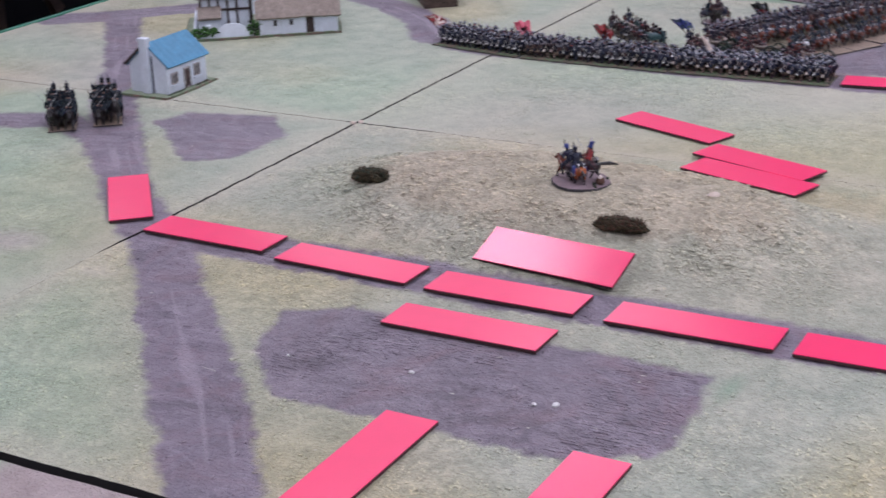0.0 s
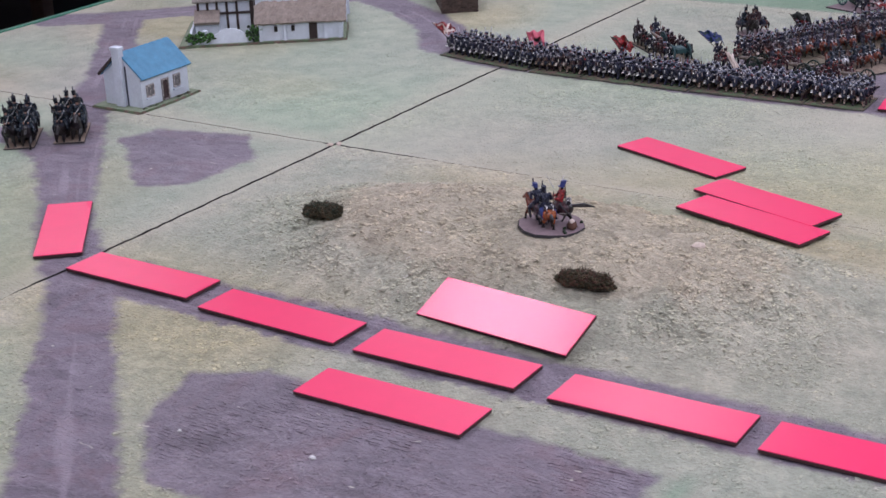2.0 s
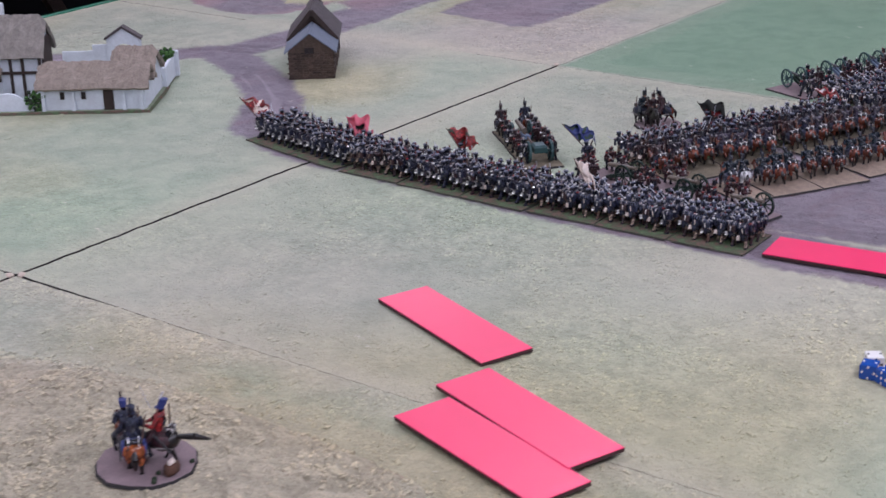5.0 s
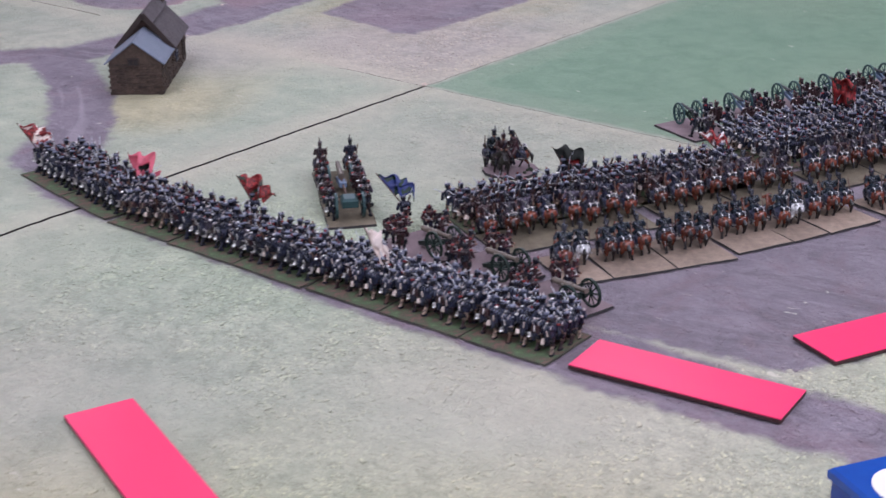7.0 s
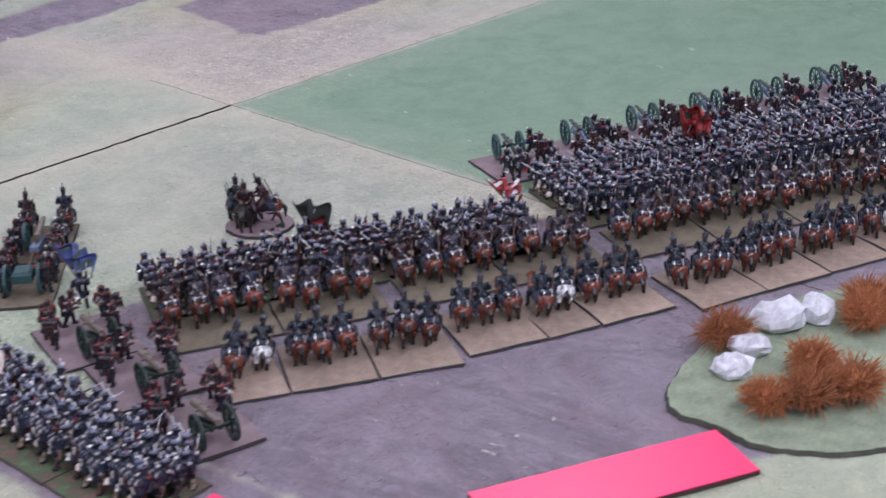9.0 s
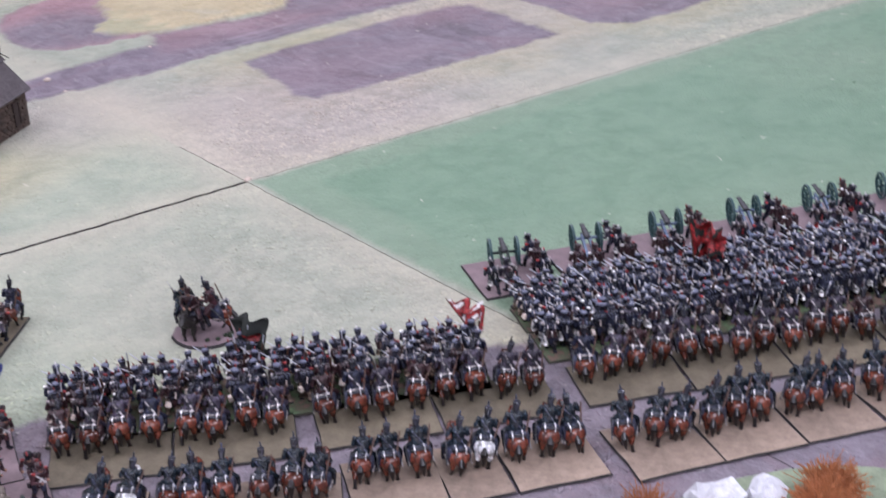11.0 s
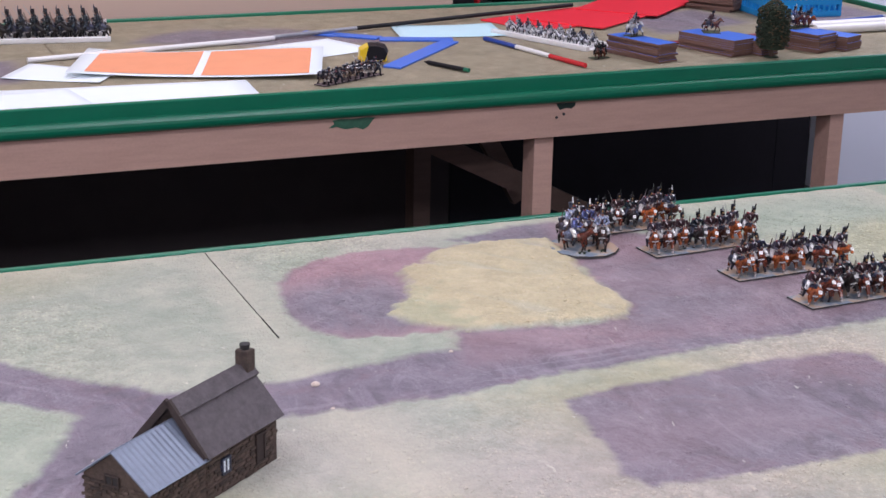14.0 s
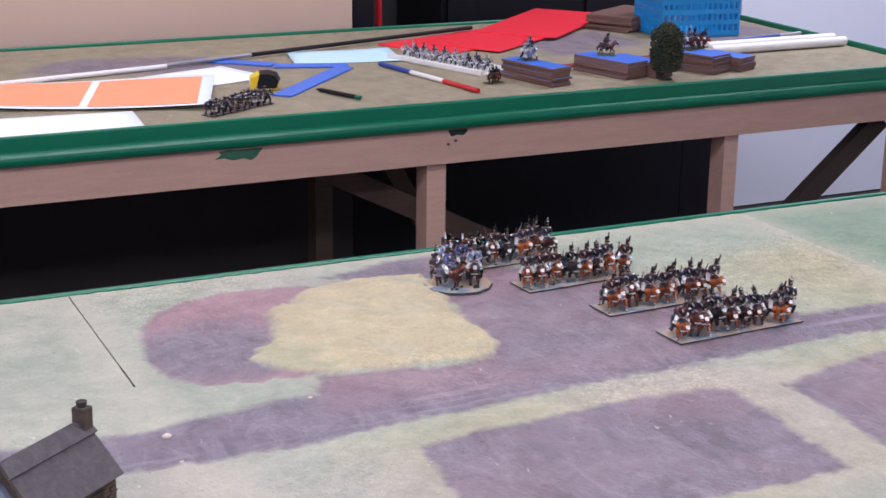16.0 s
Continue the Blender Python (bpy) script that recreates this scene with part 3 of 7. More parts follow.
def grit(i, j, box, cells, z, layers, grain, up):
    """Crumbs and flakes of painted plaster that stick up from a board, and plough ridges in the nearest field."""
    x0, x1, y0, y1 = box
    nx, ny = cells
    q = grit_rng
    many = GRIT[(i, j)]
    x = q.uniform(x0 + 0.004, x1 - 0.004, many * 4)
    y = q.uniform(y0 + 0.004, y1 - 0.004, many * 4)
    spot = lambda x, y: np.clip(np.rint((y - y0) / (y1 - y0) * ny), 0, ny).astype(int) * (nx + 1) + np.clip(np.rint((x - x0) / (x1 - x0) * nx), 0, nx).astype(int)
    at = spot(x, y)
    clump = np.clip(0.55 + 1.1 * cloud(x, y, 21, 0) + 0.5 * cloud(x, y, 57, 2), 0.04, 1)
    keep = q.rand(many * 4) < np.clip(grain[at] * clump * 0.8, 0, 1)
    x, y, at = x[keep][:many], y[keep][:many], at[keep][:many]
    n = len(x)
    steep = np.clip(up[at] / 0.02, 0, 1)
    long = np.exp(q.normal(math.log(0.0021), 0.42, n)) * (1 + 0.15 * steep)
    wide = long * q.uniform(0.35, 0.75, n)
    tall = np.clip(long * q.uniform(0.15, 0.36, n), 0.0003, 0.0014)
    turn = q.normal(0.55, 0.75, n)
    if (i, j) == (2, 1):
        heap = np.clip(1.2 - np.hypot((x - 1.42) / 0.33, (y - 0.13) / 0.17), 0, 0.8)
        long, wide, tall = long * (1 + 0.25 * heap), wide * (1 + 0.25 * heap), tall * (1 + 0.4 * heap)
    if (i, j) == (0, 0):
        fx, fy = np.meshgrid(np.arange(-0.985, -0.735, 0.0062), np.arange(-0.94, -0.42, 0.021))
        fx, fy = (fx + q.uniform(-0.0015, 0.0015, fx.shape)).ravel(), (fy + q.uniform(-0.008, 0.008, fy.shape)).ravel()
        ok = (patch(fx, fy, FIELDS[1]) > 0.012) & (cloud(fx, fy, 9, 1) > -0.25)
        fx, fy = fx[ok], fy[ok]
        x, y, at = np.concatenate([x, fx]), np.concatenate([y, fy]), np.concatenate([at, spot(fx, fy)])
        k = len(fx)
        long, wide = np.concatenate([long, q.uniform(0.007, 0.013, k)]), np.concatenate([wide, q.uniform(0.0008, 0.0014, k)])
        tall, turn = np.concatenate([tall, q.uniform(0.0006, 0.0013, k)]), np.concatenate([turn, q.normal(1.57, 0.05, k)])
        n += k
    ca, sa = np.cos(turn), np.sin(turn)
    corners = []
    for top in (0, 1):
        for sx, sy in ((-1, -1), (1, -1), (1, 1), (-1, 1)):
            px = sx * long * (q.uniform(0.45, 0.85, n) if top else q.uniform(0.8, 1.2, n))
            py = sy * wide * (q.uniform(0.35, 0.75, n) if top else q.uniform(0.8, 1.2, n))
            corners.append(np.stack([x + px * ca - py * sa, y + px * sa + py * ca, z[at] + (tall * q.uniform(0.55, 1.1, n) if top else -0.0009)], 1))
    verts = np.stack(corners, 1).reshape(-1, 3)
    o = (np.arange(n) * 8)[:, None, None]
    faces = (np.array([(4, 5, 6, 7), (0, 1, 5, 4), (1, 2, 6, 5), (2, 3, 7, 6), (3, 0, 4, 7)])[None] + o).reshape(-1, 4)
    me = bpy.data.meshes.new("grit")
    me.from_pydata(verts.tolist(), [], faces.tolist())
    me.materials.append(GROUND)
    rows = np.repeat(at, 8)
    # crumb tops get a lighter colour than their feet, as if lit
    lift = np.tile([0.25] * 4 + [1.0] * 4, n)
    for name, chans in layers:
        cols = [c[rows] for c in chans]
        if name == "tone":
            cols[3] = lift
        a = me.color_attributes.new(name, "FLOAT_COLOR", "POINT")
        a.data.foreach_set("color", np.stack(cols, 1).ravel())
    me.update()
    tagged(new("grit", me), "painted plaster crumbs stuck to the terrain board", "grit", "", "stuff")


def board(i, j):
    x0, x1, y0, y1 = XE[i] + 0.0022, XE[i + 1] - 0.0022, YE[j] + 0.0028, YE[j + 1] - 0.0028
    step = 0.0034 if (i, j) in ((0, 0), (2, 1)) else 0.0042 if i < 2 else 0.0056
    nx, ny = round((x1 - x0) / step), round((y1 - y0) / step)
    gx, gy = np.meshgrid(np.linspace(x0, x1, nx + 1), np.linspace(y0, y1, ny + 1))
    x, y = gx.ravel(), gy.ravel()
    # some seams are filled over: bring the boards together there
    shut = {0.0: np.clip((-0.10 - y) / 0.1, 0, 0.88) + 0.55 * (y > 0.02), 1.22: np.where(y > 0.86, 0.62, np.where(y > 0.78, 0.45, np.where(y > 0.18, 1.0, 0.78))), 2.45: 1 + 0 * y, -1.235: 0 * y, 3.62: 0 * y}
    far = (x - x0) / (x1 - x0)
    x = x - 0.0022 * shut[XE[i]] * (1 - far) ** 40 + 0.0022 * shut[XE[i + 1]] * far ** 40
    low = (y - y0) / (y1 - y0)
    fill = 1 + 0 * x if i >= 2 else np.clip((-0.66 - x) / 0.06, 0, 1.2)
    y = y + fill * (0.0022 * low ** 40 if j == 0 else -0.0022 * (1 - low) ** 40)
    wob = 0.006 * cloud(x, y, 8) + 0.005 * cloud(x, y, 23, 3) + 0.004 * cloud(x, y, 61, 1) + 0.004 * cloud(x, y, 117, 2)
    road = np.zeros(x.shape)
    for pts in ROADS:
        road = np.maximum(road, soft(trail(x, y, pts) + wob))
    for pts in FIELDS:
        road = np.maximum(road, 0.97 * soft(patch(x, y, pts) + 0.9 * wob, 0.006))
    yellow = soft(patch(x, y, YELLOWS) + 1.0 * wob, 0.007)
    red_rim = np.clip(1 - patch(x, y, FIELDS[6]) / 0.07, 0, 1) + 1.2 * np.clip((y - 0.98) / 0.06, 0, 1) * np.clip((x - 1.30) / 0.05, 0, 1)
    red = np.clip(soft(patch(x, y, FIELDS[6]) + wob, 0.008) * (0.04 + 0.50 * red_rim + 0.75 * cloud(x, y, 11, 3)), 0, 0.85)
    for pts in FIELDS[2:5]:
        red = np.maximum(red, soft(patch(x, y, pts) + wob, 0.02) * np.clip(0.14 + 0.4 * cloud(x, y, 6, 1), 0, 0.42))
    red = np.maximum(red, soft(patch(x, y, FIELDS[4]) + wob, 0.02) * np.clip(0.26 + 0.5 * cloud(x, y, 7, 2), 0, 0.55))
    green = {(2, 0): 0.97, (3, 1): 0.74, (3, 0): 0.74}.get((i, j), 0.0) + 0.0 * x
    green = np.clip(green + (0.03 if j == 0 else 0.10) * (i == 0) * (1 + cloud(x, y, 3, 2)), 0, 1)
    green = np.maximum(green, 0.6 * np.clip(1.2 - np.hypot((x + 0.765) / 0.045, (y + 0.965) / 0.016) + 10 * wob, 0, 1))
    rim = np.minimum(np.minimum(x - x0, x1 - x), np.minimum(y - y0, y1 - y))
    if (i, j) == (2, 0):
        green *= soft(rim - 0.004 + 0.5 * wob, 0.006)
    tan = np.clip(1.25 * (1.36 - np.hypot((x + 0.31) / 0.145, (y + 0.58) / 0.33) + 16 * wob), 0, 0.60) if (i, j) == (0, 0) else 0 * x
    if (i, j) == (0, 0):
        tan = np.maximum(tan, np.clip(0.30 * (1.7 - np.hypot((x + 0.35) / 0.28, (y + 0.68) / 0.45)) + 4 * wob, 0, 0.26))
    pale = np.clip(0.55 * soft(0.03 - rim + 1.5 * wob, 0.04) + 0.5 * np.clip(cloud(x, y, 2.2, 1), 0, 1) * (1 if i == 2 and j == 1 else 0.3), 0, 0.1 if (i, j) == (2, 0) else 0.7)
    if (i, j) == (1, 0):
        pale = np.maximum(pale, np.clip(0.34 + 0.5 * cloud(x, y, 2.4, 2) - 0.5 * np.clip((x - 0.62) / 0.2, 0, 1), 0, 0.55))
    streak = np.zeros(x.shape)
    for pts in ROADS:
        streak = np.maximum(streak, 0.5 * wheel_marks(x, y, pts))
    up = hill(x, y)
    # the slope is flattened where a marker lies on it
    under = np.clip((0.056 - np.abs(x + 0.516)) / 0.016, 0, 1) * np.clip((0.134 - np.abs(y + 0.63)) / 0.016, 0, 1)
    up = up * (1 - under) + under * np.minimum(up, 0.0145 + 0.40 * (x + 0.516))
    # and where two cards lie side by side at its foot
    across, along = (x + 0.016) * 0.949 - (y + 0.749) * 0.316, (x + 0.016) * 0.316 + (y + 0.749) * 0.949
    foot_of = np.clip((0.122 - np.abs(across + 0.032)) / 0.04, 0, 1) * np.clip((0.128 - np.abs(along)) / 0.016, 0, 1)
    up = up * (1 - foot_of) + foot_of * np.minimum(up, 0.0012)
    flake = crumbs(x, y) * (1 - foot_of)
    grain = 0.26 + 0.50 * np.clip(0.25 + 1.4 * cloud(x, y, 4.3, 3), 0, 1) if (i, j) != (0, 0) else 0.58 + 0.40 * np.clip(0.5 + 1.5 * cloud(x, y, 5.1, 3), 0, 1)
    if (i, j) == (2, 1):
        grain = np.maximum(grain, 0.7 * np.clip(1.3 - np.hypot((x - 1.42) / 0.38, (y - 0.12) / 0.2), 0, 1))
    grain = np.clip(np.maximum(grain, np.clip(up / 0.016, 0, 1.0)) * (1 - 0.40 * road) * (1 - 0.5 * green), 0.12, 1)
    left = np.clip((y - 0.95 * x - 0.62) / 0.12, 0, 1)
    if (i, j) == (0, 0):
        # a darker green strip along the far edge, painted in for shade on the drop
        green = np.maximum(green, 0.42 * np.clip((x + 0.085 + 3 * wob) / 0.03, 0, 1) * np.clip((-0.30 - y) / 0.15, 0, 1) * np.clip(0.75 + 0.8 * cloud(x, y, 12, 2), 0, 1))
    mint = np.clip((0.25 + (0.3 if i == 1 else 0.0) + 0.9 * cloud(x, y, 2.1, 0)) * (0.12 if (i, j) == (0, 0) else 0.85 if i == 1 else 0.38 if i == 0 else 0.4) + 1.0 * left, 0, 1.0) * (1 - np.clip(tan, 0, 1))
    ochre = np.clip(1.1 * cloud(x, y, 3.3, 1) + (0.24 if (i, j) == (0, 0) else 0.12 if i == 0 else -0.05) + 0.7 * np.clip(1 - np.hypot((x - 0.42) / 0.22, (y + 0.15) / 0.3), 0, 1), 0, 0.75)
    rose = np.clip(cloud(x, y, 2.7, 2) - 0.35, 0, 0.5) * (0.2 if (i, j) == (1, 0) else 1.0)
    if (i, j) == (1, 0):
        mint = np.clip(mint + 0.45 * np.clip((-0.70 - y) / 0.3, 0, 1), 0, 1)
    if i == 0:
        rose = np.maximum(rose, 0.8 * np.clip(1.3 - np.hypot((x + 0.724) / 0.045, (y - 0.157) / 0.06) + 5 * wob, 0, 1))
        pale = np.maximum(pale, 0.7 * np.clip(1.2 - np.hypot((x + 0.770) / 0.03, (y + 0.039) / 0.05) + 5 * wob, 0, 1))
    if (i, j) == (2, 1):
        rose = np.maximum(rose, np.clip(1.2 - np.hypot((x - 1.40) / 0.30, (y - 0.15) / 0.30) + 4 * wob, 0, 0.68))
        # worn straw-coloured verges by the fields, cream and pink brush marks round the stubble
        verge = np.maximum(patch(x, y, FIELDS[2]), patch(x, y, FIELDS[3]))
        ochre = np.maximum(ochre, 0.62 * np.clip(1 + (verge + 4 * wob) / 0.11, 0, 1))
        mint = mint * (1 - np.clip(1 + verge / 0.12, 0, 1))
        brim = np.clip(1 - np.abs(patch(x, y, YELLOWS) + 2.5 * wob) / 0.022, 0, 1) * np.clip(0.45 + 1.2 * cloud(x, y, 13, 2), 0, 1)
        red = np.maximum(red, 0.75 * brim)
        pale = np.maximum(pale, 0.5 * np.clip(1 - np.abs(patch(x, y, YELLOWS) - 0.03 + 2.5 * wob) / 0.02, 0, 1) * np.clip(1.6 * cloud(x, y, 15, 1), 0, 1))
        inside = np.clip(patch(x, y, YELLOWS) / 0.02, 0, 1)
        green = np.maximum(green, soft(patch(x, y, YELLOWS), 0.01) * np.clip((1.50 - x + 6 * wob) / 0.07, 0, 0.85))
        yellow = yellow * (1 - 0.45 * inside * np.clip(2.2 * cloud(x * 0.8 + y * 0.6, y * 0.3 - x * 0.2, 34, 2) - 0.9, 0, 1))
        pale = np.maximum(pale, 0.6 * inside * np.clip(2.2 * cloud(x * 0.8 + y * 0.6, y * 0.3 - x * 0.2, 34, 2) - 0.9, 0, 1))
    z = up + 0.0006 * cloud(x, y, 60, 1) - 0.001 * road * (1 - yellow) + 0.004 * yellow
    # lumpy plaster in the rose field and on the stubble
    dug = soft(patch(x, y, FIELDS[6]) + wob, 0.01) * (1 - yellow)
    z += dug * (0.0030 * cloud(x, y, 27, 1) + 0.0016 * cloud(x, y, 66, 2)) + yellow * (0.0014 * cloud(x, y, 48, 3) + 0.0012 * cloud(x, y, 90, 0))
    knoll = np.clip(up / 0.02, 0, 1) * (1 - under) * np.clip((np.hypot(x + 0.316, y + 0.584) - 0.046) / 0.02, 0, 1)
    z += (0.0004 + 0.0012 * knoll) * grain * flake + knoll * (0.0016 * cloud(x, y, 64, 1) + 0.0026 * cloud(x, y, 29, 2))
    z = np.where(rim < 0.004, np.minimum(z, 0.001) if (i, j) != (0, 0) else z, z)
    verts = np.stack([x, y, z], 1)
    idx = np.arange((nx + 1) * (ny + 1)).reshape(ny + 1, nx + 1)
    quads = np.stack([idx[:-1, :-1], idx[:-1, 1:], idx[1:, 1:], idx[1:, :-1]], -1).reshape(-1, 4)
    edge = np.concatenate([idx[0, :], idx[1:, -1], idx[-1, -2::-1], idx[-2:0:-1, 0]])
    low = np.concatenate([verts[edge], verts[edge] * (1, 1, 0) - (0, 0, 0.02)])
    n, m = len(verts), len(edge)
    skirt = [(n + k, n + m + k, n + m + (k + 1) % m, n + (k + 1) % m) for k in range(m)]
    me = bpy.data.meshes.new("terrain_board")
    me.from_pydata(np.concatenate([verts, low]).tolist(), [], quads.tolist() + skirt)
    me.materials.append(GROUND)
    me.materials.append(DARK_EDGE)
    me.polygons.foreach_set("material_index", [0] * len(quads) + [1] * m)
    me.polygons.foreach_set("use_smooth", [True] * len(quads) + [False] * m)
    pad = lambda a: np.concatenate([a, np.zeros(2 * m)])
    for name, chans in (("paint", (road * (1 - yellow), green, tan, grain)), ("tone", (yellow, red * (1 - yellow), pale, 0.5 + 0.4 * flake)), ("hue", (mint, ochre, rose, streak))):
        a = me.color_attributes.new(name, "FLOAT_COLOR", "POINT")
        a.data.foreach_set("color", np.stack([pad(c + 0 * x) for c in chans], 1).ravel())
    me.update()
    grit(i, j, (x0, x1, y0, y1), (nx, ny), z, [("paint", (road * (1 - yellow), green, tan, grain)), ("tone", (yellow, red * (1 - yellow), pale, 0.5 + 0 * x)), ("hue", (mint, ochre, rose, streak))], grain, up)
    words = {(0, 0): "square terrain board with a low sandy hill and a painted track", (2, 0): "square terrain board painted bright meadow green"}
    ob = new("terrain_board", me)
    return tagged(ob, words.get((i, j), "square terrain board painted pale grass with mauve roads"), "terrain board", "terrain boards on the table", "structure")


for i in range(4):
    for j in range(2):
        board(i, j)


def side_board(y0, y1):
    """The next board along the table: pinkish mauve with a pale green corner."""
    n = 90
    gx, gy = np.meshgrid(np.linspace(-2.455, -1.2475, n + 1), np.linspace(y0 + 0.003, y1 - 0.003, n + 1))
    x, y = gx.ravel(), gy.ravel()
    idx = np.arange((n + 1) ** 2).reshape(n + 1, n + 1)
    quads = np.stack([idx[:-1, :-1], idx[:-1, 1:], idx[1:, 1:], idx[1:, :-1]], -1).reshape(-1, 4)
    edge = np.concatenate([idx[0, :], idx[1:, -1], idx[-1, -2::-1], idx[-2:0:-1, 0]])
    top = np.stack([x, y, 0.0006 * cloud(x, y, 60, 1)], 1)
    rim = np.concatenate([top[edge], top[edge] * (1, 1, 0) - (0, 0, 0.02)])
    a, m = len(top), len(edge)
    skirt = [(a + k, a + m + k, a + m + (k + 1) % m, a + (k + 1) % m) for k in range(m)]
    me = bpy.data.meshes.new("terrain_board")
    me.from_pydata(np.concatenate([top, rim]).tolist(), [], quads.tolist() + skirt)
    me.materials.append(GROUND)
    me.materials.append(DARK_EDGE)
    me.polygons.foreach_set("material_index", [0] * len(quads) + [1] * m)
    me.polygons.foreach_set("use_smooth", [True] * len(quads) + [False] * m)
    px, py = np.concatenate([x, np.zeros(2 * m)]), np.concatenate([y, np.zeros(2 * m)])
    lawn = soft(py + 0.335 + 0.02 * cloud(px, py, 17), 0.02)
    for name, chans in (("paint", (0.05 * (1 - lawn), 0 * px, 0 * px, 0.25 + 0 * px)), ("tone", (0 * px, 0.18 * (1 - lawn), 0 * px, 0.5 + 0 * px)), ("hue", (0.9 * lawn, 0 * px, 1 - lawn, 0 * px))):
        at = me.color_attributes.new(name, "FLOAT_COLOR", "POINT")
        at.data.foreach_set("color", np.stack(chans, 1).ravel())
    me.update()
    tagged(new("terrain_board", me), "square terrain board painted pale mauve and green", "terrain board", "terrain boards on the table", "structure")


side_board(YE[0], YE[1])
side_board(YE[1], YE[2])


# ---- the tables and the room ----
def game_table():
    t = thing("game_table", pose(0, 0, 0), "long wooden game table with a green painted lipping", "table")
    # tabletop coloured dark to stand for shade in the gaps between boards
    s = Shape().box((0.61, -0.02, -0.032), (6.2, 2.44, 0.023), DARK_EDGE)
    part("tabletop", s, t)
    part("lipping", Shape().block((0.61, 1.189, -0.022), (6.22, 0.013, 0.048), GREEN_RAIL, 0.002), t, None, "green painted wooden lipping")
    part("lipping", Shape().block((3.634, -0.02, -0.022), (0.013, 2.40, 0.048), GREEN_RAIL, 0.002), t, None, "green painted wooden lipping")
    part("apron", Shape().box((0.61, 1.13, -0.095), (6.0, 0.03, 0.10), WOOD), t)
    part("apron", Shape().box((0.61, -1.13, -0.095), (6.0, 0.03, 0.10), WOOD), t)
    for x in (-2.3, -0.6, 0.9, 2.2, 3.5):
        for y in (-1.08, 1.08):
            part("leg", Shape().box((x, y, (FLOOR_Z - 0.045) / 2), (0.07, 0.07, -FLOOR_Z - 0.045), WOOD), t)


game_table()
BT_Y0, BT_Y1, BT_X0, BT_X1 = 2.185, 3.37, -0.6, 3.86


def back_table():
    t = thing("back_table", pose(0, 0, 0), "second wooden table with a green moulded edge and pine frame", "table")
    cx, w = (BT_X0 + BT_X1) / 2, BT_X1 - BT_X0
    part("tabletop", Shape().box((cx, (BT_Y0 + BT_Y1) / 2, -0.018), (w, BT_Y1 - BT_Y0, 0.034), PLY), t)
    nose = [(-0.0145 - 0.014 * math.sin(math.pi * k / 8), -0.0215 + 0.0165 * math.cos(math.pi * k / 8)) for k in range(9)]
    profile = [(0.004, 0.026), (-0.010, 0.027), (-0.013, 0.024), (-0.0135, 0.008), (-0.0135, -0.004), *nose[1:], (0.004, -0.038)]
    n = len(profile)
    rail = [(x, BT_Y0 + py, pz) for x in (BT_X0 - 0.02, BT_X1 + 0.025) for py, pz in profile]
    s = Shape().add(rail, [(k, (k + 1) % n, n + (k + 1) % n, n + k) for k in range(n)] + [tuple(range(n))[::-1], tuple(range(n, 2 * n))], GREEN_RAIL)
    part("front_moulding", s, t, None, "green gloss painted moulding")
    part("back_moulding", Shape().block((cx, BT_Y1 + 0.006, -0.004), (w + 0.03, 0.014, 0.034), GREEN_RAIL, 0.003), t, None, "green gloss painted moulding")
    part("end_moulding", Shape().block((BT_X1 + 0.008, (BT_Y0 + BT_Y1) / 2, -0.004), (0.014, BT_Y1 - BT_Y0 - 0.03, 0.045), GREEN_RAIL, 0.003), t, None, "green gloss painted moulding")
    part("beam", Shape().block((cx - 0.02, BT_Y0 + 0.012, -0.080), (w - 0.03, 0.044, 0.084), WOOD, 0.002), t, None, "planed pine beam with green paint drips")
    part("beam", Shape().block((cx - 0.02, BT_Y1 - 0.03, -0.080), (w - 0.03, 0.044, 0.078), WOOD, 0.002), t)
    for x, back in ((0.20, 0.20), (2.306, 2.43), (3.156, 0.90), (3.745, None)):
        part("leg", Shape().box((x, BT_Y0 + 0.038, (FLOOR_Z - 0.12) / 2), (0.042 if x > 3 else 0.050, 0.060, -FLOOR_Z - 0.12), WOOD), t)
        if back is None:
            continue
        part("leg", Shape().box((back, BT_Y1 - 0.06, (FLOOR_Z - 0.13) / 2), (0.056, 0.07, -FLOOR_Z - 0.13), SHADED_PINE), t)
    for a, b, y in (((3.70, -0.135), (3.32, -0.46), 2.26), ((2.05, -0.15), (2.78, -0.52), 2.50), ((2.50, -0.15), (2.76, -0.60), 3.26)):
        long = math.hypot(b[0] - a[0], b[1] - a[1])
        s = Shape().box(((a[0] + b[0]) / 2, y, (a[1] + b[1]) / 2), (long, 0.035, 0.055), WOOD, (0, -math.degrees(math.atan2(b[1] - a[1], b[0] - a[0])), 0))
        # the end brace takes dark timber colour, as if seen against the light
        s.mats = [TIMBER if a[0] > 3 else SHADED_PINE]
        part("brace", s, t, None, "brace coloured dark as if in shade")
    part("paint_drip", Shape().slab([(-0.050, 0.003), (-0.030, 0.0), (0.0, 0.002), (0.034, 0.0), (0.052, 0.002), (0.044, 0.010), (0.036, 0.021), (0.024, 0.028), (0.006, 0.022), (-0.018, 0.025), (-0.040, 0.018), (-0.060, 0.020), (-0.046, 0.011)], 0, 0.001, DRIP), t, pose(1.815, BT_Y0 - 0.011, -0.041, -90), "green paint drip")
    part("paint_drip", Shape().slab([(-0.026, 0.0), (0.026, 0.0), (0.024, 0.008), (0.014, 0.015), (0.0, 0.012), (-0.016, 0.016), (-0.022, 0.008)], 0, 0.001, GUN_GREEN), t, pose(2.352, BT_Y0 - 0.011, -0.041, -90), "faded green paint drip")
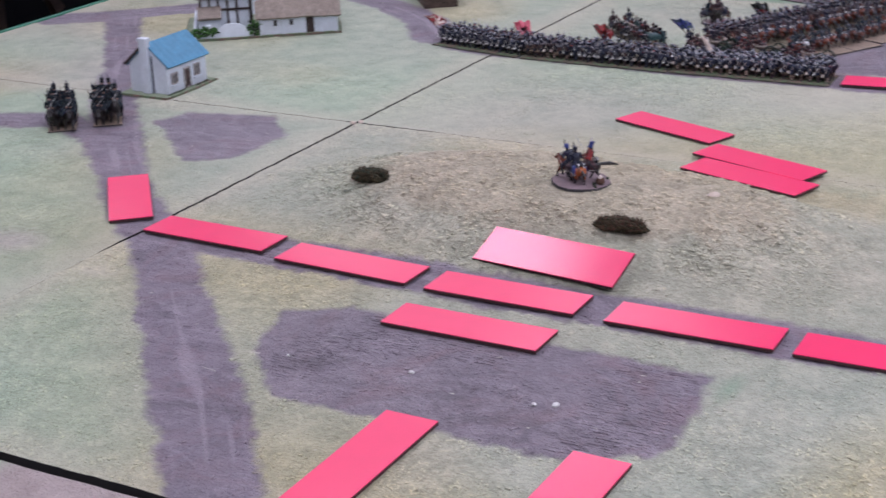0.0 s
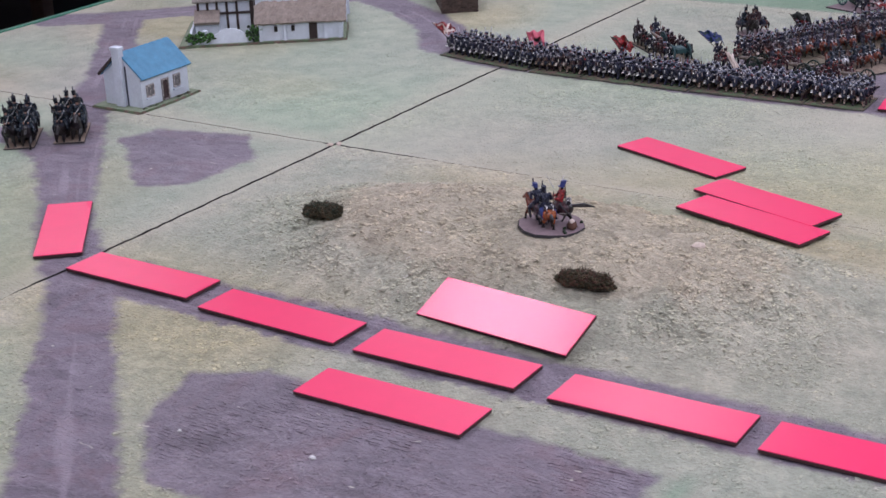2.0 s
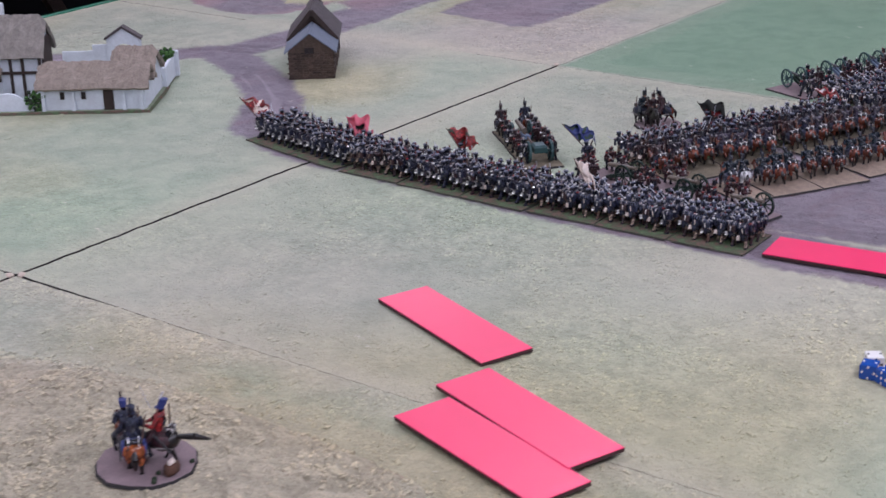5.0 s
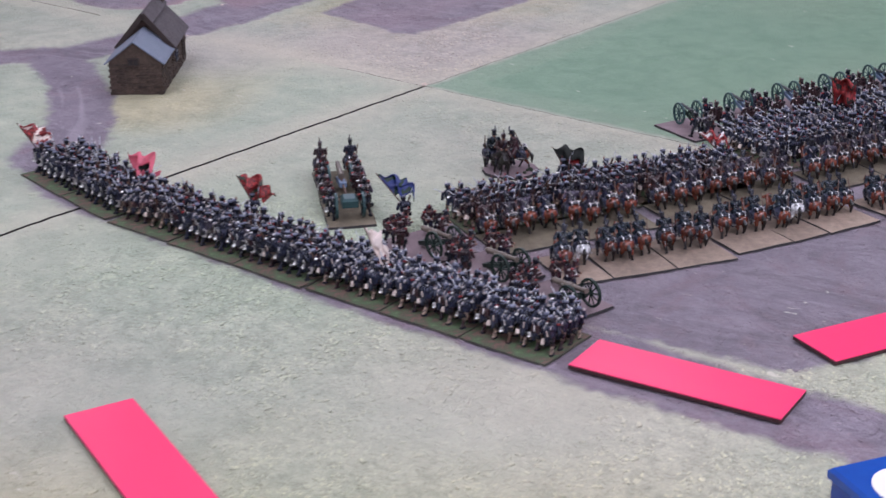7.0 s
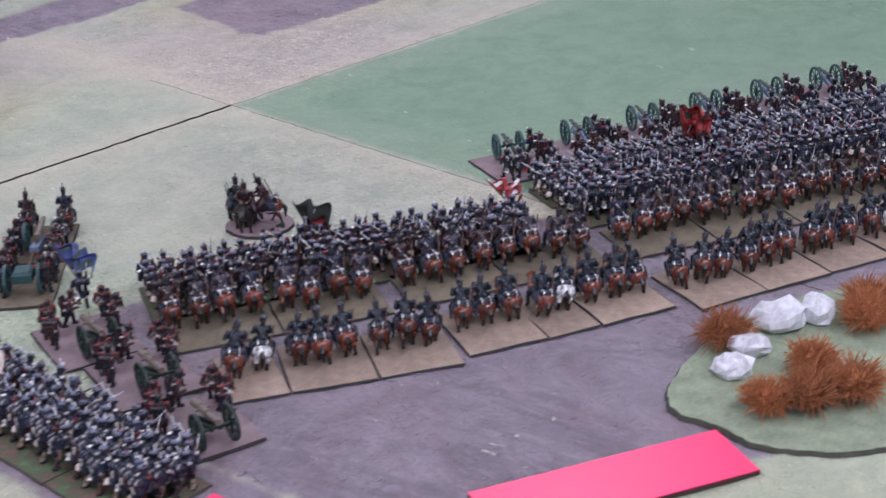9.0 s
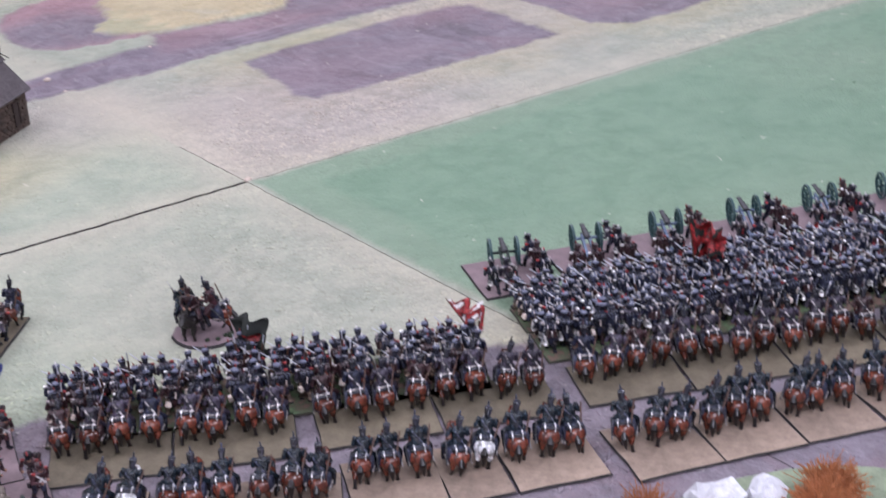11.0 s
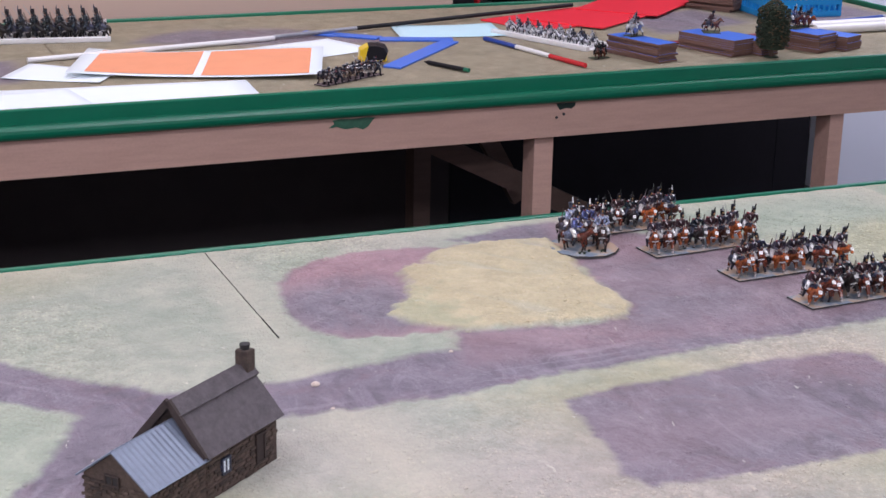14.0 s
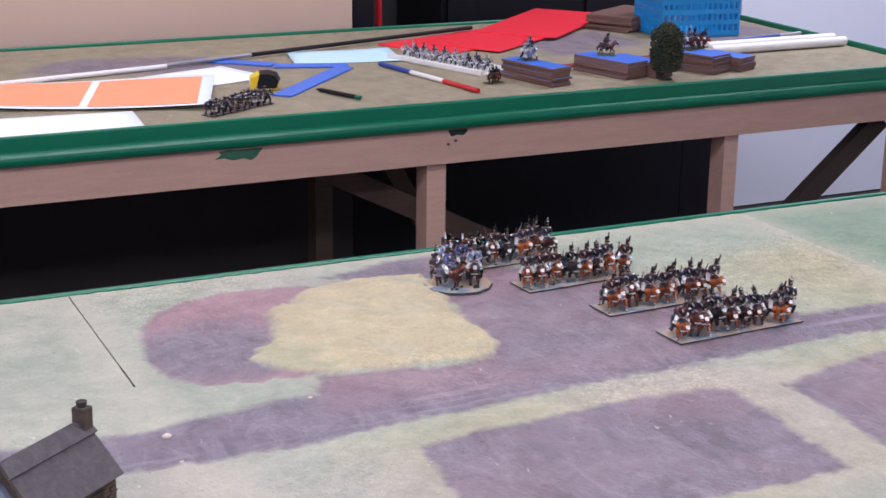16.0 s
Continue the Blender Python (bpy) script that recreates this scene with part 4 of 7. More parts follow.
    for x, z in ((2.328, -0.075), (2.347, -0.068), (3.80, -0.05), (3.80, -0.09)):
        part("screw", Shape().cone((x, BT_Y0 - 0.009, z), (x, BT_Y0 - 0.0115, z), 0.004, 0.0035, DARK_METAL, 8), t)
    return t


back_table()


def back_board(x0, x1):
    n = 40
    xs, ys = np.meshgrid(np.linspace(x0 + 0.0015, x1 - 0.0015, n + 1), np.linspace(BT_Y0 + 0.003, BT_Y1 - 0.003, n + 1))
    x, y = xs.ravel(), ys.ravel()
    idx = np.arange((n + 1) ** 2).reshape(n + 1, n + 1)
    quads = np.stack([idx[:-1, :-1], idx[:-1, 1:], idx[1:, 1:], idx[1:, :-1]], -1).reshape(-1, 4)
    me = bpy.data.meshes.new("terrain_board")
    z = 0.0042 + 0.0006 * cloud(x, y, 40)
    me.from_pydata(np.stack([x, y, z], 1).tolist(), [], quads.tolist())
    me.materials.append(OLIVE)
    wob = 0.02 * cloud(x, y, 9)
    road = np.zeros(x.shape)
    for pts in ([(1.478, 3.018), (1.589, 3.116), (1.71, 3.175), (1.941, 3.135), (2.137, 2.975), (2.157, 2.84), (1.942, 2.865), (1.656, 2.94)], [(2.95, 3.05), (3.3, 3.15), (3.3, 2.85), (2.95, 2.75)], [(3.5, 2.8), (3.82, 2.9), (3.82, 3.2), (3.45, 3.1)], [(1.0, 2.55), (1.2, 2.6), (1.16, 2.86), (1.0, 2.86)]):
        road = np.maximum(road, 0.92 * soft(patch(x, y, pts) + wob, 0.02))
    for name, chans in (("paint", (road, 0 * x, 0.25 + 0 * x, 0.6 + 0 * x)), ("tone", (0 * x, 0 * x, 0 * x, 0.5 + 0 * x)), ("hue", (0 * x, 0 * x, 0 * x, 0 * x))):
        a = me.color_attributes.new(name, "FLOAT_COLOR", "POINT")
        a.data.foreach_set("color", np.stack(chans, 1).ravel())
    me.update()
    tagged(new("terrain_board", me), "olive terrain board with brown painted patches", "terrain board", "terrain boards on the back table", "structure")


for a, b in ((BT_X0 + 0.01, 1.27), (1.27, 2.50), (2.50, BT_X1 - 0.005)):
    back_board(a, b)


def setting(name, c, size, mat, label, category):
    return thing(name, pose(0, 0, 0), label, category, "", "structure", Shape().box(c, size, mat))


setting("floor", (0.9, 0.6, FLOOR_Z - 0.05), (9.4, 9.4, 0.1), FLOOR_M, "dark brown carpeted floor", "floor")
setting("ceiling", (0.9, 0.6, CEIL_Z + 0.05), (9.4, 9.4, 0.1), CEIL_M, "plain white painted ceiling", "ceiling")
setting("wall_north", (0.9, 4.75, 0.45), (9.4, 0.1, 2.62), WALL_M, "pale lilac-white painted wall", "wall")
setting("wall_south", (0.9, -4.05, 0.45), (9.4, 0.1, 2.62), WALL_M, "pale painted wall", "wall")
setting("wall_west", (-3.75, 0.35, 0.45), (0.1, 8.7, 2.62), WALL_M, "pale painted wall", "wall")
setting("wall_east", (5.55, 0.35, 0.45), (0.1, 8.7, 2.62), WALL_M, "pale painted wall", "wall")
# housings added out of view above the unseen lamps
for lx, ly, _ in LAMPS:
    c = thing("ceiling_light", pose(lx, ly, CEIL_Z), "white ceiling light fitting added out of view", "ceiling light", "ceiling lights")
    part("housing", Shape().box((0, 0, -0.03), (1.5, 0.54, 0.06), WHITE_PL), c)


# ---- red card markers ----
def marker(x, y, d, long=0.216, wide=0.066, z=0.0010, rx=0, ry=0, mat=PINK, label="rectangular red card unit marker with dark edges"):
    t = thing("unit_marker", pose(x, y, z, rx, ry, yaw(d)), label, "marker", "unit markers")
    part("card", Shape().box((0, 0, 0.0022), (wide, long, 0.0040), CARD_EDGE), t, None, "dark brown card")
    part("top_sheet", Shape().block((0, 0, 0.0047), (wide + 0.0002, long + 0.0002, 0.0010), mat, 0.0004), t, None, "plain red paper facing")


MARKERS = [
    (-0.5905, -0.1165, (-0.02, -1)), (-0.612, -0.366, (-0.04, -1)), (-0.6205, -0.6125, (0, -1)), (-0.7395, -0.617, (0, -1)), (-0.6225, -0.872, (0.01, -1)),
    (-0.6225, -1.112, (0.01, -1)), (-0.5075, 0.111, (-0.76, -0.65)), (-1.09, -0.674, (-1, 0)), (-1.09, -0.900, (-1, 0.01)),
    (0.169, -0.546, (-0.357, -0.934)), (0.591, -0.841, (0.12, -1)), (0.822, -0.954, (0.908, -0.419)),
]
for x, y, d in MARKERS:
    marker(x, y, d)
marker(0.0205, -0.7455, (-0.33, -0.944), z=0.0052)
marker(-0.0522, -0.7525, (-0.300, -0.954), z=0.0042, label="red card unit marker touching another marker")
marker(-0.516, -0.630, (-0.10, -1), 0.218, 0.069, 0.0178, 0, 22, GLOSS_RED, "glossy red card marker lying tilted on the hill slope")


# ---- painted figures (each one plain mesh) ----
def soldier_mesh(coat, legs, pack, lean, arms, hat=SHAKO, kind=0, bag=WHITE, roll=ROLL, seed=0, gaiter=SHAKO, armed=True):
    """A foot figure 33 mm tall that faces +y; arms 0 shouldered, 1 levelled, 2 upright, 3 carried across."""
    s = Shape()
    q = random.Random(seed * 7 + arms)
    u = lambda v: q.uniform(-v, v)
    lean = 0.0012 + 1.7 * lean
    stride = 0.0042 + 0.002 * kind + u(0.0018)
    tw = u(0.0012)
    for sx, fy in ((-1, stride), (1, -0.0042 + u(0.0015))):
        knee = (sx * 0.0026, fy * 0.55 + 0.0012, 0.0078)
        s.cone((sx * 0.0027, fy, 0.001), knee, 0.0015, 0.0019, gaiter, 5)
        s.cone(knee, (sx * 0.0022, 0, 0.0150), 0.0021, 0.0033, legs, 6)
        s.box((sx * 0.0027, fy + 0.001, 0.0008), (0.003, 0.005, 0.0018), SHAKO)
    s.cone((0, 0, 0.0125), (tw, lean, 0.0240), 0.0044, 0.0050, coat, 8, True, 0.78)
    s.ball((tw, lean, 0.0236), (0.0056, 0.0040, 0.0026), coat, 8, 4)
    s.cone((0, -0.0022, 0.0150), (0, -0.0042, 0.0092), 0.0037, 0.0016, coat, 6)
    tilt = 12 + u(8)
    s.box((tw, lean * 0.5 - 0.0052, 0.0196), (0.0080, 0.0044, 0.0064), pack, (tilt, u(8), u(12)), 0.9)
    rz = 0.0240 + u(0.0006)
    s.cone((tw - 0.0048, lean * 0.7 - 0.0054, rz), (tw + 0.0048, lean * 0.7 - 0.0054, rz + u(0.0008)), 0.0021, 0.0020, roll, 7)
    for sx in (-1, 0, 1):
        s.box((tw + sx * 0.0030, lean * 0.7 - 0.0056, rz), (0.0007, 0.0046, 0.0046), (PALE_TRIM if kind else SHAKO) if sx else SHAKO, (20, 0, 0))
    s.box((tw, lean * 0.5 - 0.0078, 0.0198), (0.0010, 0.0005, 0.0056), bag, (tilt, 0, 0))
    s.box((-0.0048, -0.0036, 0.0124 + u(0.0008)), (0.0034, 0.0040, 0.0040), bag, (u(15), u(15), 20), 0.8)
    s.box((0.0040, -0.0034, 0.0130), (0.0034, 0.0028, 0.0036), SHAKO)
    s.box((0, lean * 0.5 - 0.0001, 0.0190), (0.0011, 0.0088, 0.0105), KIT, (0, 38, 0))
    s.box((0, lean * 0.5 - 0.0001, 0.0190), (0.0011, 0.0088, 0.0105), KIT, (0, -38, 0))
    for sx in (-1, 1):
        palm = (sx * 0.0030 + u(0.001), lean + 0.0052 + u(0.001), 0.0174 + u(0.0015) + (0.004 if arms == 1 else 0) * (sx > 0))
        elbow = (sx * (0.0068 + abs(u(0.0012))), lean + u(0.0016), 0.0174 + u(0.001))
        s.cone((sx * 0.0054 + tw, lean, 0.0232), elbow, 0.0019, 0.0016, coat, 5)
        s.cone(elbow, palm, 0.0016, 0.0012, coat, 5)
        s.ball(palm, 0.0013, FLESH, 5, 3)
        s.ball((sx * 0.0056 + tw, lean, 0.0246), (0.0021, 0.0022, 0.0010), (REDM, KIT, PALE_TRIM)[q.randrange(3)], 5, 3)
    hx, hy = tw + u(0.0008), lean * 1.15
    s.ball((hx, hy + 0.0002, 0.0264), (0.0024, 0.0026, 0.0028), SHAKO, 6, 4)
    s.ball((hx, hy + 0.0014, 0.0262), (0.0019, 0.0018, 0.0023), FLESH, 6, 4)
    tip = (hx + u(0.0011), hy + 0.0004 + u(0.0008), 0.0316)
    s.cone((hx, hy + 0.0004, 0.0272), tip, 0.0025, 0.0030, hat, 8)
    s.cone((tip[0], tip[1], tip[2] - 0.0009), (tip[0], tip[1], tip[2] + 0.0002), 0.0032, 0.0029, CAP if armed else hat, 8)
    s.box((hx, hy + 0.0034, 0.0280), (0.0038, 0.0024, 0.0005), hat)
    s.cone((hx, hy + 0.0028, 0.0310), (hx, hy + 0.0028, 0.0340), 0.0009, 0.0005, WHITE if kind else REDM, 5)
    a, b = (((0.0052, lean + 0.0035, 0.0150), (0.0058 + u(0.002), lean - 0.0090, 0.0420)), ((0.0042, lean - 0.0030, 0.0165), (-0.0030 + u(0.003), lean + 0.0220, 0.0250 + u(0.004))),
            ((0.0058, lean + 0.0040, 0.0130), (0.0048 + u(0.002), lean + 0.0025, 0.0420)), ((0.0085, lean + 0.0020, 0.0150 + u(0.002)), (-0.0110 + u(0.002), lean + 0.0070, 0.0300 + u(0.004))))[arms]
    a, b = Vector(a), Vector(b)
    if armed:
        s.cone(a, a.lerp(b, 0.66), 0.0012, 0.0009, GUNWOOD, 5)
        s.cone(a.lerp(b, 0.35) + Vector((0, 0, 0.0007)), b, 0.0006, 0.0004, IRON, 4)
    s.v = [(x * 1.02, y * 1.06, z) for x, y, z in s.v]
    return s.mesh("figure")


def horse(s, coat, o=(0, 0, 0), step=0, mane=MANE, fly=False, lower_leg=MANE):
    """A horse 30 mm at the shoulder that faces +y, added to the shape s."""
    ox, oy, oz = o
    P = lambda x, y, z: (ox + x, oy + y, oz + z)
    s.ball(P(0, 0, 0.0245), (0.0074, 0.0165, 0.0074), coat, 8, 6)
    s.ball(P(0, -0.0120, 0.0258), (0.0084, 0.0084, 0.0090), coat, 9, 6)
    s.ball(P(0, 0.0115, 0.0255), (0.0058, 0.0066, 0.0078), coat, 8, 5)
    s.cone(P(0, 0.0120, 0.0270), P(0, 0.0225, 0.0378), 0.0060, 0.0034, coat, 7)
    s.cone(P(0, 0.0205, 0.0384), P(0, 0.0295, 0.0315), 0.0033, 0.0019, coat, 6)
    s.ball(P(0, 0.0215, 0.0380), (0.0032, 0.0042, 0.0034), coat, 6, 4)
    for sx in (-1, 1):
        s.cone(P(sx * 0.0016, 0.0205, 0.0402), P(sx * 0.0020, 0.0203, 0.0432), 0.0010, 0.0002, coat, 4)
    s.box(P(0, 0.0155, 0.0352), (0.0020, 0.0034, 0.0150), mane, (-42, 0, 0))
    k = 0.004 * step
    for sx, sy, d in ((-1, 1, k), (1, 1, -k * 0.6), (-1, -1, -k), (1, -1, k * 0.7)):
        knee = P(sx * 0.0040, sy * 0.0118 + d + (0.002 if sy > 0 else -0.0012), 0.0115)
        s.cone(P(sx * 0.0040, sy * 0.0115, 0.0220), knee, 0.0036 if sy < 0 else 0.0030, 0.0017, coat, 6)
        # lower legs black by default, in place of shade under the body
        s.cone(knee, P(sx * 0.0040, sy * 0.0118 + d * 1.7, 0.0014), 0.0015, 0.0012, lower_leg, 5)
        s.cone(P(sx * 0.0040, sy * 0.0118 + d * 1.7, 0.0018), P(sx * 0.0040, sy * 0.0118 + d * 1.7 + 0.0006, 0.0), 0.0015, 0.0021, mane, 5)
    if fly:
        s.cone(P(0, -0.0178, 0.0295), P(0.001, -0.0320, 0.0300), 0.0020, 0.0030, mane, 6)
        s.cone(P(0.001, -0.0320, 0.0300), P(0.003, -0.0450, 0.0265), 0.0030, 0.0008, mane, 6)
        return
    s.cone(P(0, -0.0178, 0.0285), P(0, -0.0222, 0.0225), 0.0018, 0.0026, mane, 6)
    s.cone(P(0, -0.0222, 0.0225), P(0, -0.0218, 0.0095), 0.0026, 0.0006, mane, 6)


def rider(s, coat, cloth, hat, o=(0, 0, 0), tall=0.0, plume=WHITE, legs=None, belts=False, trim=GREYS):
    ox, oy, oz = o
    P = lambda x, y, z: (ox + x, oy + y, oz + z)
    s.ball(P(0, -0.0025, 0.0290), (0.0098, 0.0105, 0.0048), cloth, 8, 5)
    s.cone(P(-0.0068, -0.0100, 0.0336), P(0.0068, -0.0100, 0.0340), 0.0023, 0.0023, SHAKO if not belts else GREYS, 7)
    s.cone(P(-0.0064, -0.0104, 0.0356), P(0.0066, -0.0104, 0.0360), 0.0009, 0.0008, trim, 5)
    for sx in (-1, 1):
        s.ball(P(sx * 0.0080, -0.0050, 0.0255), (0.0022, 0.0075, 0.0068), cloth, 6, 4)
        s.box(P(sx * 0.0098, -0.0070, 0.0222), (0.0009, 0.0125, 0.0011), PALE_TRIM)
        s.cone(P(sx * 0.0042, -0.001, 0.0340), P(sx * 0.0098, 0.0055, 0.0262), 0.0034, 0.0024, legs or coat, 6)
        s.cone(P(sx * 0.0098, 0.0055, 0.0262), P(sx * 0.0094, 0.0024, 0.0150), 0.0023, 0.0015, SHAKO, 5)
        s.cone(P(sx * 0.0062, 0.0000, 0.0455), P(sx * 0.0090, 0.0016, 0.0390), 0.0024, 0.0018, coat, 5)
        s.cone(P(sx * 0.0090, 0.0016, 0.0390), P(sx * 0.0030, 0.0088, 0.0378), 0.0018, 0.0012, coat, 5)
        s.ball(P(sx * 0.0030, 0.0092, 0.0378), 0.0014, FLESH, 5, 3)
    s.cone(P(0, -0.001, 0.0318), P(0, 0.000, 0.0440), 0.0046, 0.0060, coat, 8, True, 0.72)
    s.ball(P(0, 0.0, 0.0440), (0.0060, 0.0044, 0.0036), coat, 8, 5)
    if belts:
        s.box(P(0, 0.0041, 0.0410), (0.0030, 0.0012, 0.0060), MAROON)
        s.box(P(0, -0.0005, 0.0402), (0.0011, 0.0100, 0.0128), WHITE, (0, 36, 0))
        s.box(P(0.0001, 0.0042, 0.0346), (0.0086, 0.0010, 0.0011), KIT)
        for sx in (-1, 1):
            s.ball(P(sx * 0.0062, 0.0, 0.0462), (0.0022, 0.0022, 0.0011), REDM if sx > 0 else KIT, 5, 3)
        s.box(P(0.0080, -0.0086, 0.0280), (0.0014, 0.0040, 0.0050), KIT)
        s.cone(P(0, 0.0080, 0.0330), P(0, 0.0145, 0.0335), 0.0034, 0.0020, cloth, 6)
        s.ball(P(0, 0.0034, 0.0526), (0.0014, 0.0008, 0.0018), GILT, 6, 4)
        s.box(P(0, 0.0178, 0.0252), (0.0090, 0.0012, 0.0012), KIT)
        s.box(P(0, 0.0150, 0.0225), (0.0018, 0.0080, 0.0016), KIT, (40, 0, 0))
        s.box(P(0, 0.0245, 0.0350), (0.0046, 0.0012, 0.0044), KIT, (40, 0, 0))
    else:
        s.box(P(0, -0.0046, 0.0395), (0.0036, 0.0018, 0.0038), SHAKO, (0, 20, 0))
        s.box(P(0, -0.0004, 0.0402), (0.0009, 0.0096, 0.0128), trim, (0, -36, 0))
        for sx in (-1, 1):
            s.box(P(sx * 0.0040, -0.0100, 0.0338), (0.0009, 0.0052, 0.0052), KIT)
    s.ball(P(0, 0.0002, 0.0490), (0.0026, 0.0027, 0.0028), SHAKO, 6, 4)
    s.ball(P(0, 0.0016, 0.0488), (0.0020, 0.0018, 0.0024), FLESH, 6, 4)
    s.cone(P(0, 0.0004, 0.0498), P(0.0004, 0.0, 0.0548 + tall), 0.0028, 0.0032, hat, 8)
    s.box(P(0, 0.0036, 0.0505), (0.0040, 0.0024, 0.0005), hat)
    s.cone(P(0, 0.0026, 0.0545 + tall), P(0, 0.0012, (0.0612 if belts else 0.0600) + tall), 0.0013 if belts else 0.0009, 0.0007, plume, 5)
    s.cone(P(-0.0095, 0.0000, 0.0335), P(-0.0106, -0.0120, 0.0200), 0.0009, 0.0006, DARK_METAL, 5)
    s.cone(P(0.0060, -0.0080, 0.0300), P(0.0105, -0.0030, 0.0490), 0.0009, 0.0006, GUNWOOD, 5)


def mounted_mesh(coat, horse_coat, cloth, hat, step, tall=0.0, plume=WHITE, sword=False, legs=None, belts=False, trim=GREYS, bend=0.0, squash=0.80, lean=0.42, fly=False, lower_leg=MANE):
    """A mounted figure that faces +y: squash lowers the rider in the saddle and lean tips him forward."""
    s = Shape()
    horse(s, horse_coat, (0, 0, 0), step, MANE, fly, lower_leg)
    s.v = [(x * 1.13, y * 0.96, z * (0.62 if z < 0.012 else 0.84) if z < 0.020 else z * 0.84 - 0.0012) for x, y, z in s.v]
    s.v = [(x, y, max(0.0, z - (0.0026 if z > 0.0076 else 0.0))) for x, y, z in s.v]
    k = len(s.v)
    rider(s, coat, cloth, hat, (0, -0.0015, -0.0074), tall, plume, legs, belts, trim)
    wide = 0.94 + 0.35 * (1 - squash)
    s.v[k:] = [(x * wide + bend * max(0.0, z - 0.03), y * 1.1 + lean * max(0.0, z - 0.026), z + (squash * 1.06 - 1) * max(0.0, z - 0.0225)) for x, y, z in s.v[k:]]
    if sword:
        s.cone((0.0072, 0.004, 0.0400), (0.0130, 0.014, 0.0560), 0.0005, 0.0002, STEEL, 4)
    return s.mesh("figure")


FOOT = [soldier_mesh(c, l, p, e, a, SHAKO, k, g, r, n, f) for n, (c, l, p, e, a, k, g, r, f) in enumerate((
    (COAT, BREECHES, SHAKO, 0.0010, 0, 0, KIT, GREYS, SHAKO), (COAT, BREECHES, COAT_BR, 0.0018, 1, 1, KIT, ROLL, COAT_BR), (COAT, BREECHES, COAT_BR, 0.0014, 3, 1, KIT, COAT, SHAKO),
    (COAT, COAT, GREYS, 0.0022, 3, 0, KIT, GREYS, COAT), (COAT, BREECHES, COAT, 0.0006, 2, 1, KIT, ROLL, SHAKO), (COAT, TROUSER, SHAKO, 0.0030, 1, 0, CREAM, GREYS, COAT_BR), (COAT_VI, BREECHES, COAT, 0.0016, 3, 0, KIT, COAT, SHAKO)))]
FOOT_GREY = [soldier_mesh(c, l, p, e, a, h, k, g, r, n + 20, f) for n, (c, l, p, e, a, h, k, g, r, f) in enumerate((
    (COAT, TROUSER, COAT, 0.0024, 3, SHAKO, 1, KIT, ROLL, COAT_BR), (COAT, COAT_BR, COAT, 0.0028, 3, SHAKO, 1, CREAM, ROLL, TROUSER), (COAT, TROUSER, GREYS, 0.0026, 3, SHAKO, 1, KIT, ROLL, GUNWOOD),
    (GREYS, COAT_BR, COAT, 0.0020, 1, SHAKO, 0, CREAM, ROLL, TROUSER), (COAT, TROUSER, COAT_BR, 0.0030, 3, GREYS, 1, KIT, ROLL, COAT_BR)))]
FOOT_BROWN = [soldier_mesh(c, l, p, e, a, SHAKO, k, g, r, n + 40, f) for n, (c, l, p, e, a, k, g, r, f) in enumerate((
    (COAT_BR, TROUSER, SHAKO, 0.0014, 0, 0, CREAM, COAT_BR, TROUSER), (COAT, TROUSER, COAT_BR, 0.0014, 3, 1, TROUSER, GREYS, COAT_BR), (COAT, GREYS, COAT_BR, 0.0012, 0, 0, KIT, COAT_VI, TROUSER), (COAT_VI, TROUSER, SHAKO, 0.0018, 3, 0, CREAM, GREYS, TROUSER)))]
GUNNER = [soldier_mesh(COAT_BR, COAT, COAT_BR, 0.0010, 1, COAT_BR, 0, COAT_BR, COAT_BR, 60, armed=False), soldier_mesh(COAT_VI, GREYS, SHAKO, 0.0025, 3, SHAKO, 1, REDM, COAT_BR, 61, armed=False), soldier_mesh(COAT, COAT, SHAKO, 0.0005, 3, SHAKO, 1, KIT, COAT, 62, armed=False)]
GUNNER_RED = [soldier_mesh(MAROON, COAT, COAT_BR, 0.0012, 3, COAT_BR, 0, COAT_BR, MAROON, 63, armed=False), soldier_mesh(COAT_BR, MAROON, SHAKO, 0.0020, 3, SHAKO, 0, GREYS, COAT_BR, 64, armed=False)]
HORSE_BLUE = [mounted_mesh(COAT_GR, BAY, COAT, SHAKO, k, 0.0, GREYS, False, None, False, GREYS, n) for k, n in ((0, 0.1), (1, -0.12), (-1, 0.0))]
HORSE_WHITE = mounted_mesh(COAT_GR, GREY_H, COAT, SHAKO, 0, 0.0, GREYS)
HORSE_BROWN = [mounted_mesh(c, BAY, l, SHAKO, k, 0.001, f, w, None, False, PALE_TRIM, n, 0.84, 0.36) for c, l, k, f, w, n in ((COAT_BR, COAT, 0, COAT_BR, False, 0.12), (COAT_VI, COAT_BR, 1, GREYS, True, -0.1), (COAT, GREYS, -1, COAT_BR, False, 0.0), (COAT_VI, COAT, 1, BLACKC, False, 0.15))]
HORSE_RED = [mounted_mesh(c, h, l, SHAKO, k, 0.0015, f, w, g, True, r, n, 0.94, 0.14, False, PALE_TRIM if k else GREYS) for c, h, l, k, f, w, g, r, n in (
    (COAT, BAY, COAT, 0, BLACKC, False, KIT, KIT, 0.2), (COAT_VI, ORANGE_H, MAROON, 1, BLACKC, True, BREECHES, CREAM, -0.2), (MAROON, ORANGE_H, COAT, -1, BLACKC, False, KIT, ROLL, 0.0), (COAT_GR, MANE, COAT_BR, 1, BLACKC, False, GREYS, GREYS, 0.1), (COAT_BR, BAY, COAT, 1, BLACKC, True, KIT, PALE_TRIM, -0.2), (GREYS, DARK_BAY, GREYS, -1, KIT, False, BREECHES, KIT, 0.1))]
